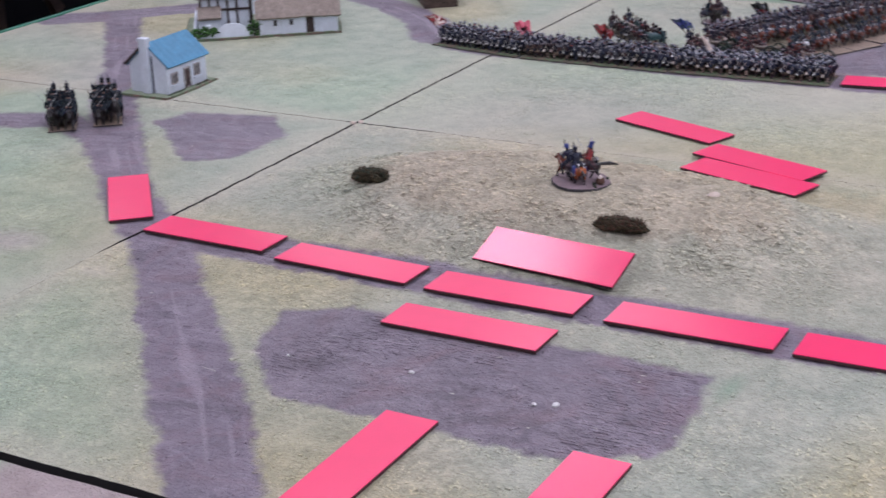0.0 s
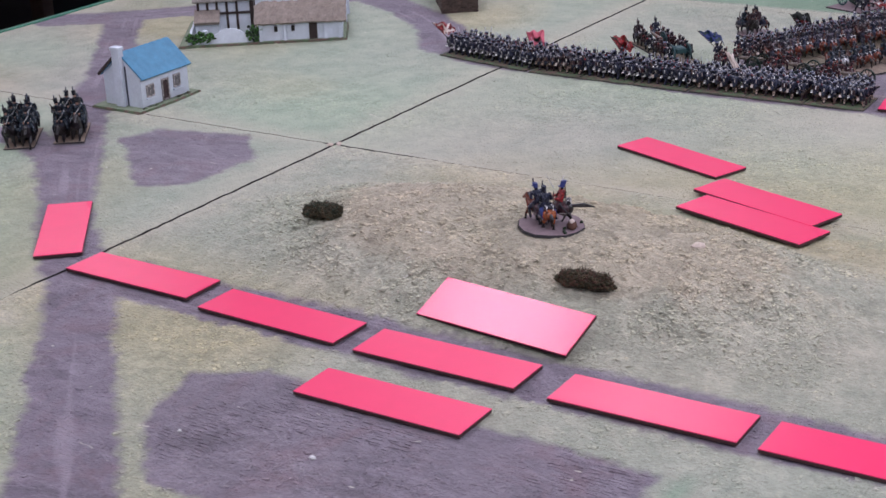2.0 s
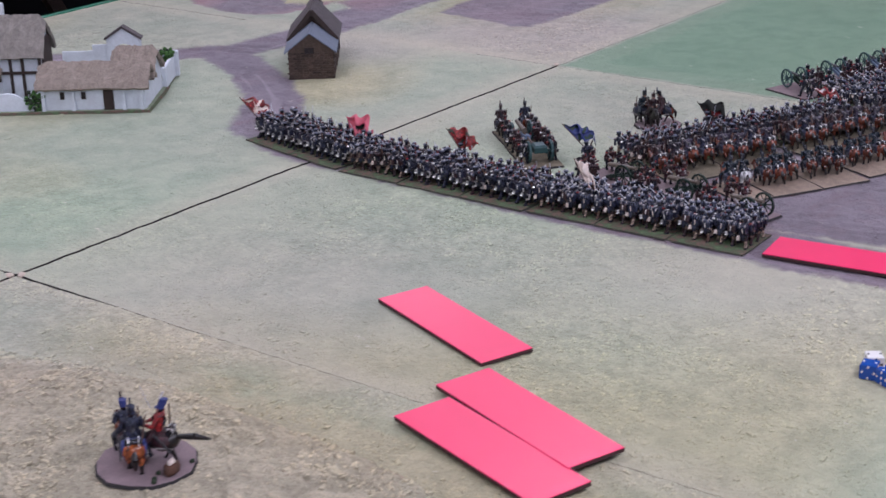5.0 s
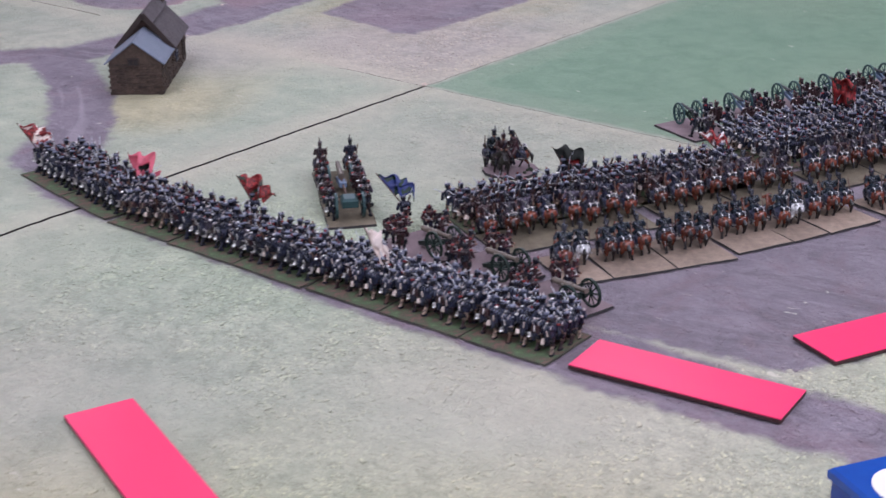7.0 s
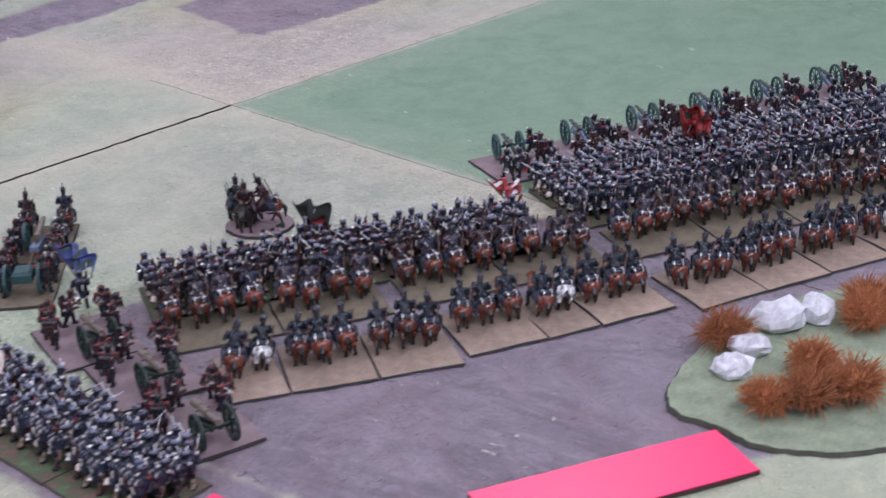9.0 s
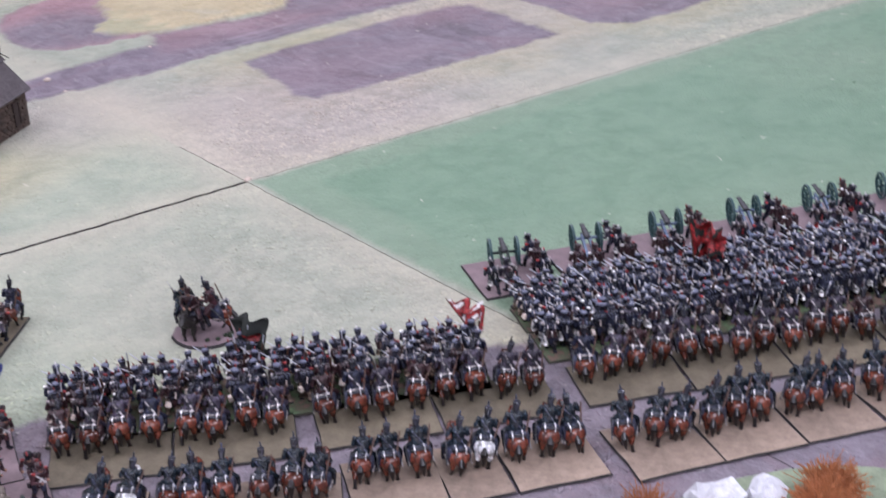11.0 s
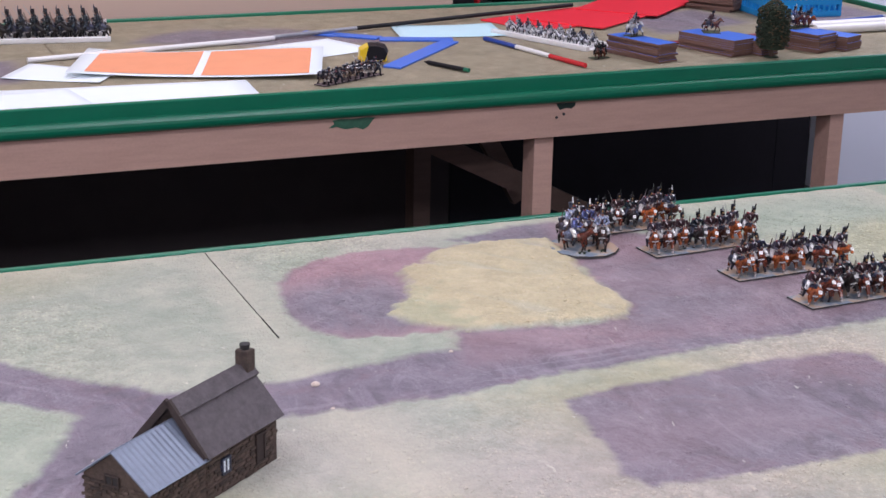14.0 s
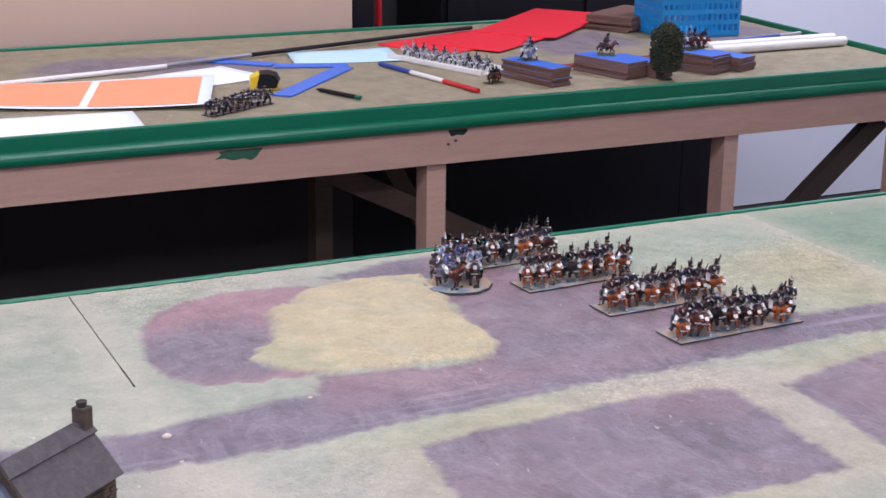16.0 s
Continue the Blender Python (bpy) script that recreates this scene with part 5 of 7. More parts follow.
HORSE_STAFF = [mounted_mesh(COAT_LB, BAY, ROLL, SHAKO, 0, 0, WHITE, False, KIT, True, KIT, squash=1.02, lean=0.12), mounted_mesh(COAT, BAY, COAT_BR, BLUEC, 1, 0, COAT_BR, squash=0.9), mounted_mesh(COAT, ORANGE_H, BLUEC, COAT, -1, 0, GREYS, squash=0.9), mounted_mesh(PALE_BLUE, DARK_BAY, COAT_VI, GREYS, 1, 0.001, WHITE, False, KIT, True, KIT, squash=1.04, lean=0.10), mounted_mesh(MAROON, BAY, COAT, SHAKO, 1, 0.0, GREYS, squash=0.95, lean=0.25)]
HORSE_GALLOP = mounted_mesh(REDM, MANE, MAROON, BLUEC, 1, 0.002, WHITE, True, MAROON, False, COAT_BR, 0.2, 0.98, -0.25, True)
HORSE_TEAM = [mounted_mesh(COAT_BR, MANE, COAT, COAT_BR, 0, 0.0, COAT_BR, squash=1.0, lean=0.2), mounted_mesh(COAT, BAY, GREYS, SHAKO, 1, 0.0, COAT_BR, squash=1.0, lean=0.2)]
HORSE_TIN = [mounted_mesh(STEEL, GREY_H, GREYS, STEEL, 0, 0, STEEL, squash=1.0, lean=0.28), mounted_mesh(GREYS, STEEL, STEEL, DARK_METAL, 1, 0, STEEL, squash=1.0, lean=0.28), mounted_mesh(STEEL, STEEL, WHITE, STEEL, -1, 0, STEEL, squash=1.0, lean=0.28)]
HORSE_DARK = [mounted_mesh(COAT_GR, MANE, COAT, SHAKO, 0, 0.001, GREYS, True, trim=KIT, squash=1.0, lean=0.18), mounted_mesh(COAT_GR, MANE, GREYS, SHAKO, 1, 0.001, GREYS, trim=KIT, squash=1.0, lean=0.18)]


def rough_plate(w, d, mat, thick=0.003, n=3):
    """A thin stand w wide and d deep, its rim a little uneven."""
    pts = []
    for (ax, ay), (bx, by) in (((-1, -1), (1, -1)), ((1, -1), (1, 1)), ((1, 1), (-1, 1)), ((-1, 1), (-1, -1))):
        for k in range(n):
            f = k / n
            j = rng.uniform(-0.0008, 0.0008)
            pts.append(((ax + (bx - ax) * f) * w / 2 + j, (ay + (by - ay) * f) * d / 2 + rng.uniform(-0.0008, 0.0008)))
    return Shape().slab(pts, 0.0004, thick, mat, BASE_EDGE if mat is BASE_G else DARK_EDGE, 0.0012)


def stand(name, x, y, d, w, deep, files, ranks, meshes, base, label, category, group, z=0.0, weights=None, turn=(0, 26), size=1.20, tilt=0.0, room=(-0.46, 0.46)):
    """A base with its figures in ranks and files; d is the way that they face, room the share of its depth that they fill."""
    t = thing(name, pose(x, y, z, tilt, 0, yaw(d) + rng.uniform(-1, 1)), label, category, group)
    part("base", rough_plate(w, deep, base, 0.0021), t)
    for r in range(ranks):
        for f in range(files):
            px = ((f + 0.5) / files - 0.5) * w * (0.97 if files > 3 else 0.90) + rng.uniform(-0.0008, 0.0008)
            py = (room[0] + (room[1] - room[0]) * (r + 0.5) / ranks) * deep + rng.uniform(-0.001, 0.001)
            if size < 1.1:
                px, py = px + rng.uniform(-0.0008, 0.0008), py + rng.uniform(-0.0035, 0.0035)
            me = rng.choices(meshes, weights)[0] if weights else meshes[f] if len(meshes) == files * ranks else rng.choice(meshes)
            k = size * rng.uniform(0.95, 1.05)
            part("figure", me, t, pose(px, py, 0.0018, rng.uniform(-12, 7), rng.uniform(-9, 9), turn[0] + rng.uniform(-1, 1) * turn[1]) @ Matrix.Scale(k, 4))
    return t


def line(p0, u, count, w, deep, make):
    """Stands side by side along u from p0 on their rear edge; they face to the left of u."""
    k = math.hypot(*u)
    ux, uy = u[0] / k, u[1] / k
    nx, ny = -uy, ux
    for i in range(count):
        a = (i + 0.5) * w
        make(i, p0[0] + ux * a + nx * deep / 2, p0[1] + uy * a + ny * deep / 2, (nx, ny))


def foot(meshes, files, ranks, w, deep, label, group):
    return lambda i, x, y, n: stand("infantry_stand", x, y, n, w * 0.99, deep, files, ranks, meshes, BASE_G, label, "miniature soldiers", group, room=(-0.30, 0.46), size=1.15)


def horsemen(meshes, files, w, deep, base, label, group, room, turn):
    return lambda i, x, y, n: stand("cavalry_stand", x, y, n, w * 0.99, deep, files, 1, meshes, base, label, "miniature cavalry", group, 0.0, None, (turn, 9), 1.03, 0.0, room)


INF_L = "green flocked base of close-packed dark blue miniature infantry"
GREY_L = "green flocked base of miniature infantry with grey-blue packs"
BR_L = "green flocked base of dark brown-coated miniature infantry"
CAV_L = "sandy base of dark miniature cavalry on bay horses"
# the long line of foot
line((0.573, 0.160), (-0.185, -1), 2, 0.112, 0.086, foot(FOOT, 7, 4, 0.112, 0.086, INF_L, "infantry line"))
line((0.530, -0.068), (0, -1), 1, 0.109, 0.086, foot(FOOT_BROWN, 7, 4, 0.109, 0.086, BR_L, "infantry line"))
line((0.528, -0.178), (0, -1), 2, 0.109, 0.086, foot(FOOT, 7, 4, 0.109, 0.086, INF_L, "infantry line"))
line((0.530, -0.397), (0.02, -1), 3, 0.1065, 0.086, foot(FOOT_GREY, 6, 4, 0.1065, 0.086, GREY_L, "infantry line"))
# horse behind the guns, nearer row and farther row
NEAR_ROOM, FAR_ROOM = (0.15, 0.17), (0.22, 0.24)
BLUES = HORSE_BLUE * 5
PAIR_L = "sandy base with a bay and a grey miniature horse"
for p0, u, w, n in (((0.709, -0.625), (0.87, -0.493), 0.055, 2), ((0.757, -0.652), (0.068, -0.042), 0.079, 3), ((0.825, -0.694), (0.067, -0.039), 0.078, 3),
                    ((0.904, -0.725), (0.072, -0.034), 0.080, 3), ((0.976, -0.759), (0.925, -0.378), 0.055, 2), ((1.027, -0.780), (0.925, -0.378), 0.080, 3)):
    line(p0, u, 1, w, 0.088, horsemen([HORSE_BLUE[0], HORSE_WHITE] if n == 2 else BLUES, n, w, 0.088, BASE_T, PAIR_L if n == 2 else CAV_L, "nearer cavalry row", NEAR_ROOM, -8))
line((1.110, -0.832), (0.942, -0.335), 6, 0.077, 0.088, horsemen(BLUES + [HORSE_WHITE], 3, 0.077, 0.088, BASE_T, CAV_L, "nearer cavalry row", NEAR_ROOM, -32))
line((0.732, -0.512), (0.885, -0.465), 2, 0.108, 0.078, horsemen(HORSE_BROWN * 2, 4, 0.108, 0.078, BASE_D, CAV_L, "farther cavalry row", FAR_ROOM, -8))
line((0.942, -0.618), (0.912, -0.410), 2, 0.108, 0.078, horsemen(HORSE_BROWN * 2, 4, 0.108, 0.078, BASE_D, CAV_L, "farther cavalry row", FAR_ROOM, -8))
line((1.160, -0.712), (0.905, -0.425), 5, 0.100, 0.078, horsemen(HORSE_BROWN * 2, 4, 0.100, 0.078, BASE_D, CAV_L, "farther cavalry row", FAR_ROOM, -14))
# foot between them
line((0.760, -0.448), (0.890, -0.456), 4, 0.101, 0.088, foot(FOOT_BROWN, 5, 4, 0.101, 0.088, BR_L, "second infantry line"))
line((1.186, -0.626), (0.925, -0.380), 5, 0.100, 0.062, foot(FOOT, 6, 3, 0.100, 0.062, INF_L, "second infantry line"))
line((1.210, -0.566), (0.935, -0.355), 5, 0.100, 0.058, foot(FOOT_GREY, 6, 3, 0.100, 0.058, GREY_L, "second infantry line"))
# two stands of dark horse on the road
for x, y in ((-0.208, 0.512), (-0.147, 0.456)):
    stand("cavalry_stand", x, y, (-0.78, -0.62), 0.052, 0.118, 2, 3, HORSE_DARK, BASE_T, "base of dark miniature cavalry in column on a road", "miniature cavalry", "cavalry column on the road", 0, None, (0, 8), 1.38)
# horse beyond the ploughed field
RED_L = "sand and blue base of miniature cavalry on chestnut horses"
for x, y, w, n in ((2.066, 0.668, 0.222, 9), (2.033, 0.808, 0.215, 9), (1.969, 0.952, 0.205, 8), (1.902, 1.085, 0.20, 8)):
    stand("cavalry_stand", x, y, (0.05, -1), w, 0.058, n, 1, HORSE_RED, BASE_B, RED_L, "miniature cavalry", "cavalry beyond the field", 0, [3, 4, 4, 2, 3, 3], (-16, 20), 1.20)


def round_stand(x, y, d, r, z, meshes, spots, base, label, tilt=0.0, size=1.0, rock=None):
    """A round base with mounted figures at spots (x, y, compass bearing)."""
    t = thing("command_stand", pose(x, y, z, tilt, 0, yaw(d)), label, "miniature cavalry", "command stands")
    pts = [(r * math.cos(a) * rng.uniform(0.96, 1.04), r * math.sin(a) * rng.uniform(0.96, 1.04)) for a in (2 * math.pi * k / 14 for k in range(14))]
    part("base", Shape().slab(pts, 0.0004, 0.0035, base, DARK_EDGE, 0.0015), t)
    for me, (px, py, turn) in zip(meshes, spots):
        part("figure", me, t, pose(px, py, 0.0032, 0, 0, -turn - yaw(d)) @ Matrix.Scale(size, 4))
    s = Shape()
    for k in range(6):
        s.ball((rng.uniform(-0.5, 0.5) * r, -0.75 * r + rng.uniform(0, 0.3) * r, 0.0045), (0.003, 0.0025, 0.0025), FLOCK, 5, 3)
    part("tuft", s, t, None, "dark green tufts")
    if rock:
        q = random.Random(8)
        s = Shape().ball((0, 0, 0.004), (0.011, 0.007, 0.006), FLOCK_R, 8, 5).ball((0.001, 0, 0.009), (0.006, 0.004, 0.003), CREAM, 6, 4)
        s.v = [(a * q.uniform(0.85, 1.15), b * q.uniform(0.85, 1.15), c * q.uniform(0.85, 1.15)) for a, b, c in s.v]
        part("rock", s, t, pose(rock[0], rock[1], 0.003, 0, 0, 30), "brown rock with a pale top")


round_stand(-0.316, -0.584, (0.0, 1), 0.0445, 0.0588, [HORSE_STAFF[1], HORSE_STAFF[2], HORSE_GALLOP], [(-0.004, 0.018, 25), (-0.010, 0.004, 40), (0.007, -0.004, 330)], BASE_P, "round mauve base with three mounted miniature officers", 2, 1.12, (0.0, -0.030))
round_stand(0.980, -0.345, (0.0, 1), 0.038, 0.0, [HORSE_DARK[0], HORSE_TEAM[0], HORSE_STAFF[4]], [(-0.014, 0.018, 205), (-0.016, 0.000, 228), (0.006, -0.002, 318)], BASE_P, "round base with three dark mounted miniature officers", 0.0, 1.1)
round_stand(1.785, 1.002, (0.0, 1), 0.056, 0.0, [HORSE_STAFF[0], HORSE_STAFF[3], HORSE_STAFF[3], HORSE_STAFF[0]], [(-0.020, -0.010, 140), (-0.008, 0.032, 160), (0.024, -0.014, 205), (0.020, 0.024, 190)], BASE_B, "round grey base with blue-coated mounted miniature officers", 0.0, 1.28)


# ---- guns, limber, standards ----
def wheel(s, c, axis, r, mat, spokes=10):
    s.ring(c, axis, r, 0.0028, 0.0030, mat)
    axis = Vector(axis).normalized()
    u = axis.orthogonal().normalized()
    q = axis.cross(u)
    for k in range(spokes):
        a = 2 * math.pi * k / spokes
        s.cone(c, Vector(c) + (u * math.cos(a) + q * math.sin(a)) * (r - 0.001), 0.0012, 0.0009, mat, 4)
    s.cone(Vector(c) - axis * 0.0028, Vector(c) + axis * 0.0028, 0.0024, 0.0020, mat, 6)


def gun(name, x, y, d, carriage, barrel, base, label, group, crew, w=0.078, deep=0.100, back=0.0, short=1.0, big=1.0, rims=GUN_GREEN, ahead=0.0, slew=0.0, men=None):
    t = thing(name, pose(x, y, 0, 0, 0, yaw(d)), label, "miniature cannon", group)
    part("base", rough_plate(w, deep, base), t)
    g = part("gun_carriage", Shape().cone((-0.017, 0.008, 0.0205), (0.017, 0.008, 0.0205), 0.0018, 0.0018, carriage, 6), t)
    s = Shape()
    for sx in (-1, 1):
        s.box((sx * 0.0042, -0.014, 0.0140), (0.0030, 0.058, 0.0052), carriage, (18, 0, 0))
    s.box((0, -0.036, 0.0058), (0.0080, 0.012, 0.0040), carriage)
    part("trail", s, g)
    for sx in (-1, 1):
        s = Shape()
        wheel(s, (sx * 0.0165, 0.008, 0.0208), (1, 0, 0), 0.0180, rims)
        part("wheel", s, g)
    s = Shape().cone((0, -0.012, 0.0262), (0, 0.044, 0.0318), 0.0040, 0.0026, barrel, 10)
    s.cone((0, 0.042, 0.0316), (0, 0.046, 0.0320), 0.0034, 0.0032, barrel, 10)
    for ry in (0.002, 0.020):
        s.cone((0, ry, 0.0276 + 0.1 * (ry - 0.002)), (0, ry + 0.0022, 0.0278 + 0.1 * (ry - 0.002)), 0.0042, 0.0042, barrel, 10)
    s.ball((0, -0.0145, 0.0260), 0.0026, barrel, 6, 4)
    s.cone((-0.007, 0.008, 0.0282), (0.007, 0.008, 0.0282), 0.0014, 0.0014, barrel, 6)
    s.v = [(px, (py - 0.008) * short + 0.008, (pz - 0.028) * (0.4 if short < 1 else 1) + 0.0275) for px, py, pz in s.v]
    part("barrel", s, g, pose(0, back, 0))
    g.matrix_basis = pose(0, ahead, 0.0026, 0, 0, slew) @ Matrix.Scale(big, 4)
    for px, py, a in crew:
        part("figure", rng.choice(men or GUNNER), t, pose(px, py, 0.0028, 0, 0, a + rng.uniform(-15, 15)) @ Matrix.Scale(1.12, 4))


N1 = (-0.26, -0.965)
for x, y in ((0.668, -0.637), (0.692, -0.530), (0.700, -0.430)):
    gun("field_gun", x, y, N1, GUN_GREEN, BRASS, BASE_P, "green field gun with bronze barrel and crew", "field guns by the infantry", [(-0.030, -0.012, 40), (-0.030, -0.036, -30), (0.030, -0.004, 140), (0.026, -0.036, 20), (0.004, -0.040, 60)], 0.080, 0.098, -0.026, 1.0, 0.90, GUN_GREEN, 0.031, 0.0, GUNNER_RED)
for k in range(6):
    gun("field_gun", 1.281 + 0.087 * k, -0.450 - 0.032 * k, (0.34, 0.94), GUN_BLUE if k else GUN_GREEN, DARK_METAL, BASE_P, "blue-grey field gun with crew on a mauve base", "field guns in battery", [(0.028, -0.010, -10), (0.028, -0.036, 0), (-0.028, -0.034, 5), (-0.010, -0.040, 20), (0.030, 0.014, 60)], 0.080, 0.092, 0.0, 0.6, 0.88, TEAL, 0.014, -10, GUNNER)


def limber(x, y, d):
    t = thing("limber_team", pose(x, y, 0, 0, 0, yaw(d)), "miniature limbered gun with mounted drivers and walking crew", "miniature limber")
    for k in (-1, 1):
        part("base", rough_plate(0.060, 0.102, BASE_D), t, pose(0, k * 0.052, 0))
    for sx, py in ((-1, 0.084), (1, 0.088)):
        part("figure", HORSE_TEAM[sx > 0], t, pose(sx * 0.020, py, 0.0028, 0, 0, rng.uniform(-8, 8)) @ Matrix.Scale(0.96, 4))
    for sx in (-1, 1):
        for k in range(6):
            part("figure", GUNNER_RED[k % 2] if (k + sx) % 3 == 0 else GUNNER[k % 3], t, pose(sx * (0.022 + rng.uniform(-0.003, 0.003)), 0.054 - 0.025 * k + rng.uniform(-0.004, 0.004), 0.0028, 0, 0, rng.uniform(-25, 25)) @ Matrix.Scale(1.12, 4))
    c = part("cart", Shape().block((0, -0.070, 0.024), (0.020, 0.024, 0.011), TEAL, 0.003), t, None, "dark teal ammunition box on wheels")
    for sx in (-1, 1):
        s = Shape()
        wheel(s, (sx * 0.0165, -0.072, 0.019), (1, 0, 0), 0.0160, TEAL)
        part("wheel", s, c)
    part("pole", Shape().cone((0, -0.06, 0.019), (0, 0.03, 0.021), 0.0016, 0.0014, GUNWOOD, 6), c)
    g = part("gun_carriage", Shape().box((0, 0.020, 0.0165), (0.009, 0.050, 0.006), GUN_BLUE, (-9, 0, 0)), t)
    for sx in (-1, 1):
        s = Shape()
        wheel(s, (sx * 0.0145, 0.036, 0.019), (1, 0, 0), 0.0150, TEAL)
        part("wheel", s, g)
    part("barrel", Shape().cone((0, 0.016, 0.025), (0, 0.064, 0.0275), 0.0042, 0.0028, BRASS, 10), g, None, "dull bronze barrel")


limber(0.766, -0.242, (0.66, 0.75))


def standard(x, y, d, cols, lean, z=0.0032, w=0.036, h=0.034, label="", out=(0.45, -0.80, 0.30), tall=0.056):
    """A foot figure with a flag on a leaning pole: cols are the colours of its field, its band and its centre."""
    t = thing("standard_bearer", pose(x, y, z), label, "miniature flag", "flags of the army")
    part("figure", FOOT[0], t, pose(0, 0, 0, 0, 0, yaw(d)) @ Matrix.Scale(1.14, 4))
    top = Vector((lean[0], lean[1], tall))
    foot_p = Vector((0.003, -0.003, 0.018))
    f = part("flag_pole", Shape().cone(foot_p, top, 0.0009, 0.0006, GUNWOOD, 6), t)
    s = Shape()
    way = (top - foot_p).normalized()
    out = Vector(out).normalized()
    n, m = 16, 12
    q = random.Random(int(x * 1000) + 5)
    f1, f2, f3 = q.uniform(0.55, 0.85), q.uniform(0.2, 0.5), q.uniform(0, 6)
    grid = []
    for a in range(n + 1):
        for b in range(m + 1):
            k, e = a / n, b / m
            fold = 0.0085 * math.sin(a * f1 + b * f2 + f3) + 0.0055 * math.sin(a * 0.35 - b * 0.75 + f3)
            p = top - way * (h * e * (1 - 0.18 * k) + 0.002) + out * (w * k * (1 - 0.12 * e)) + Vector((0.8, 0.35, 0.25)) * (fold * min(1, 2.5 * k)) + Vector((0, 0, -0.014)) * k ** 1.4
            grid.append(p)
    s.add(grid, [], cols[0])
    for a in range(n):
        for b in range(m):
            k = a * (m + 1) + b
            da, db = abs((a + 0.5) / n - 0.5), abs((b + 0.5) / m - 0.5)
            s.f.append((k, k + 1, k + m + 2, k + m + 1))
            s.m.append(s.slot(cols[2] if da + db < 0.24 else cols[1] if abs(da - db) < 0.075 else cols[0]))
            s.s.append(True)
    cl = part("cloth", s, f)
    md = cl.modifiers.new("thickness", "SOLIDIFY")
    md.thickness = 0.0007


standard(0.600, 0.150, (1, 0), (REDM, CREAM, CREAM), (0.0, 0.042), label="miniature flag bearer with a red and white flag")
standard(0.606, -0.030, (1, 0), (PINKM, PINKM, BLACKC), (0.004, 0.010), label="miniature flag bearer with a pink and black flag")
standard(0.633, -0.217, (0.6, 0.8), (REDM, GREENC, REDM), (0.0, 0.026), label="miniature flag bearer with a red and green flag")
standard(0.739, -0.366, (0.4, 0.9), (BLUEC, GREENC, BLUEC), (0.0, 0.044), label="miniature flag bearer with a blue and green flag")
standard(0.576, -0.470, (1, 0), (CREAM, CREAM, CREAM), (0.004, 0.026), 0.0032, 0.016, 0.050, tall=0.066, label="miniature flag bearer with a tall cream flag")
standard(0.966, -0.441, (0.36, 0.93), (BLACKC, BLACKC, REDM), (0.0, 0.020), 0.0032, 0.038, 0.040, tall=0.050, label="miniature flag bearer with a black and red flag")
standard(1.142, -0.570, (0.34, 0.94), (REDM, WHITE, REDM), (0.0, 0.040), 0.0032, 0.034, 0.026, tall=0.046, label="miniature flag bearer with a white and red flag")
standard(1.400, -0.598, (0.34, 0.94), (REDM, BLACKC, REDM), (0.0, 0.004), 0.0032, 0.036, 0.042, tall=0.072, label="miniature flag bearer with a red and black flag")


# ---- model buildings ----
def gable(s, x0, x1, y0, y1, z0, eave, ridge, wall):
    """Walls of a building whose ridge runs along x."""
    ym = (y0 + y1) / 2
    v = [(x0, y0, z0), (x1, y0, z0), (x1, y1, z0), (x0, y1, z0), (x0, y0, eave), (x1, y0, eave), (x1, y1, eave), (x0, y1, eave), (x0, ym, ridge), (x1, ym, ridge)]
    return s.add(v, [(0, 1, 5, 4), (2, 3, 7, 6), (1, 2, 6, 9, 5), (3, 0, 4, 8, 7), (3, 2, 1, 0), (4, 5, 9, 8), (6, 7, 8, 9)], wall)


def roof_slope(x0, x1, ya, za, yb, zb, thick, mat, wave=0.0, n=1):
    """One roof slope from the eave (ya, za) to the ridge (yb, zb), in n folds along x, every second fold lifted by wave."""
    s = Shape()
    k = Vector((0, yb - ya, zb - za)).normalized()
    up = Vector((0, -k.z, k.y))
    if up.z < 0:
        up = -up
    pts, faces = [], []
    for i in range(n + 1):
        x = x0 + (x1 - x0) * i / n
        h = up * (thick + (wave if i % 2 else 0))
        lo, hi = Vector((x, ya, za)), Vector((x, yb, zb))
        pts += [lo, hi, lo + h, hi + h]
    for i in range(n):
        a, b = 4 * i, 4 * i + 4
        faces += [(a, a + 1, b + 1, b), (a + 2, b + 2, b + 3, a + 3), (a, b, b + 2, a + 2), (a + 1, a + 3, b + 3, b + 1)]
    faces += [(0, 2, 3, 1), (4 * n, 4 * n + 1, 4 * n + 3, 4 * n + 2)]
    return s.add(pts, faces, mat)


def opening(parent, c, size, face, pane=GLASS, frame=TIMBER, name="window"):
    """A framed window or door at c on a wall that faces -y ('s'), -x ('w') or +x ('e')."""
    w, h = size
    rot = {"s": 0, "w": -90, "e": 90, "n": 180}[face]
    s = Shape()
    f = min(w, h) * 0.14
    for sx in (-1, 1):
        s.box((sx * (w - f) / 2, 0, 0), (f, 0.003, h), frame)
    for sz in (-1, 1):
        s.box((0, 0, sz * (h - f) / 2), (w - 2 * f, 0.003, f), frame)
    if name == "window":
        s.box((0, 0, 0), (f * 0.7, 0.0024, h - 2 * f), frame)
    o = part(name, s, parent, pose(*c, 0, 0, rot))
    part("pane" if name == "window" else "leaf", Shape().box((0, 0.0004, 0), (w - 2 * f, 0.0012, h - 2 * f), pane), o)


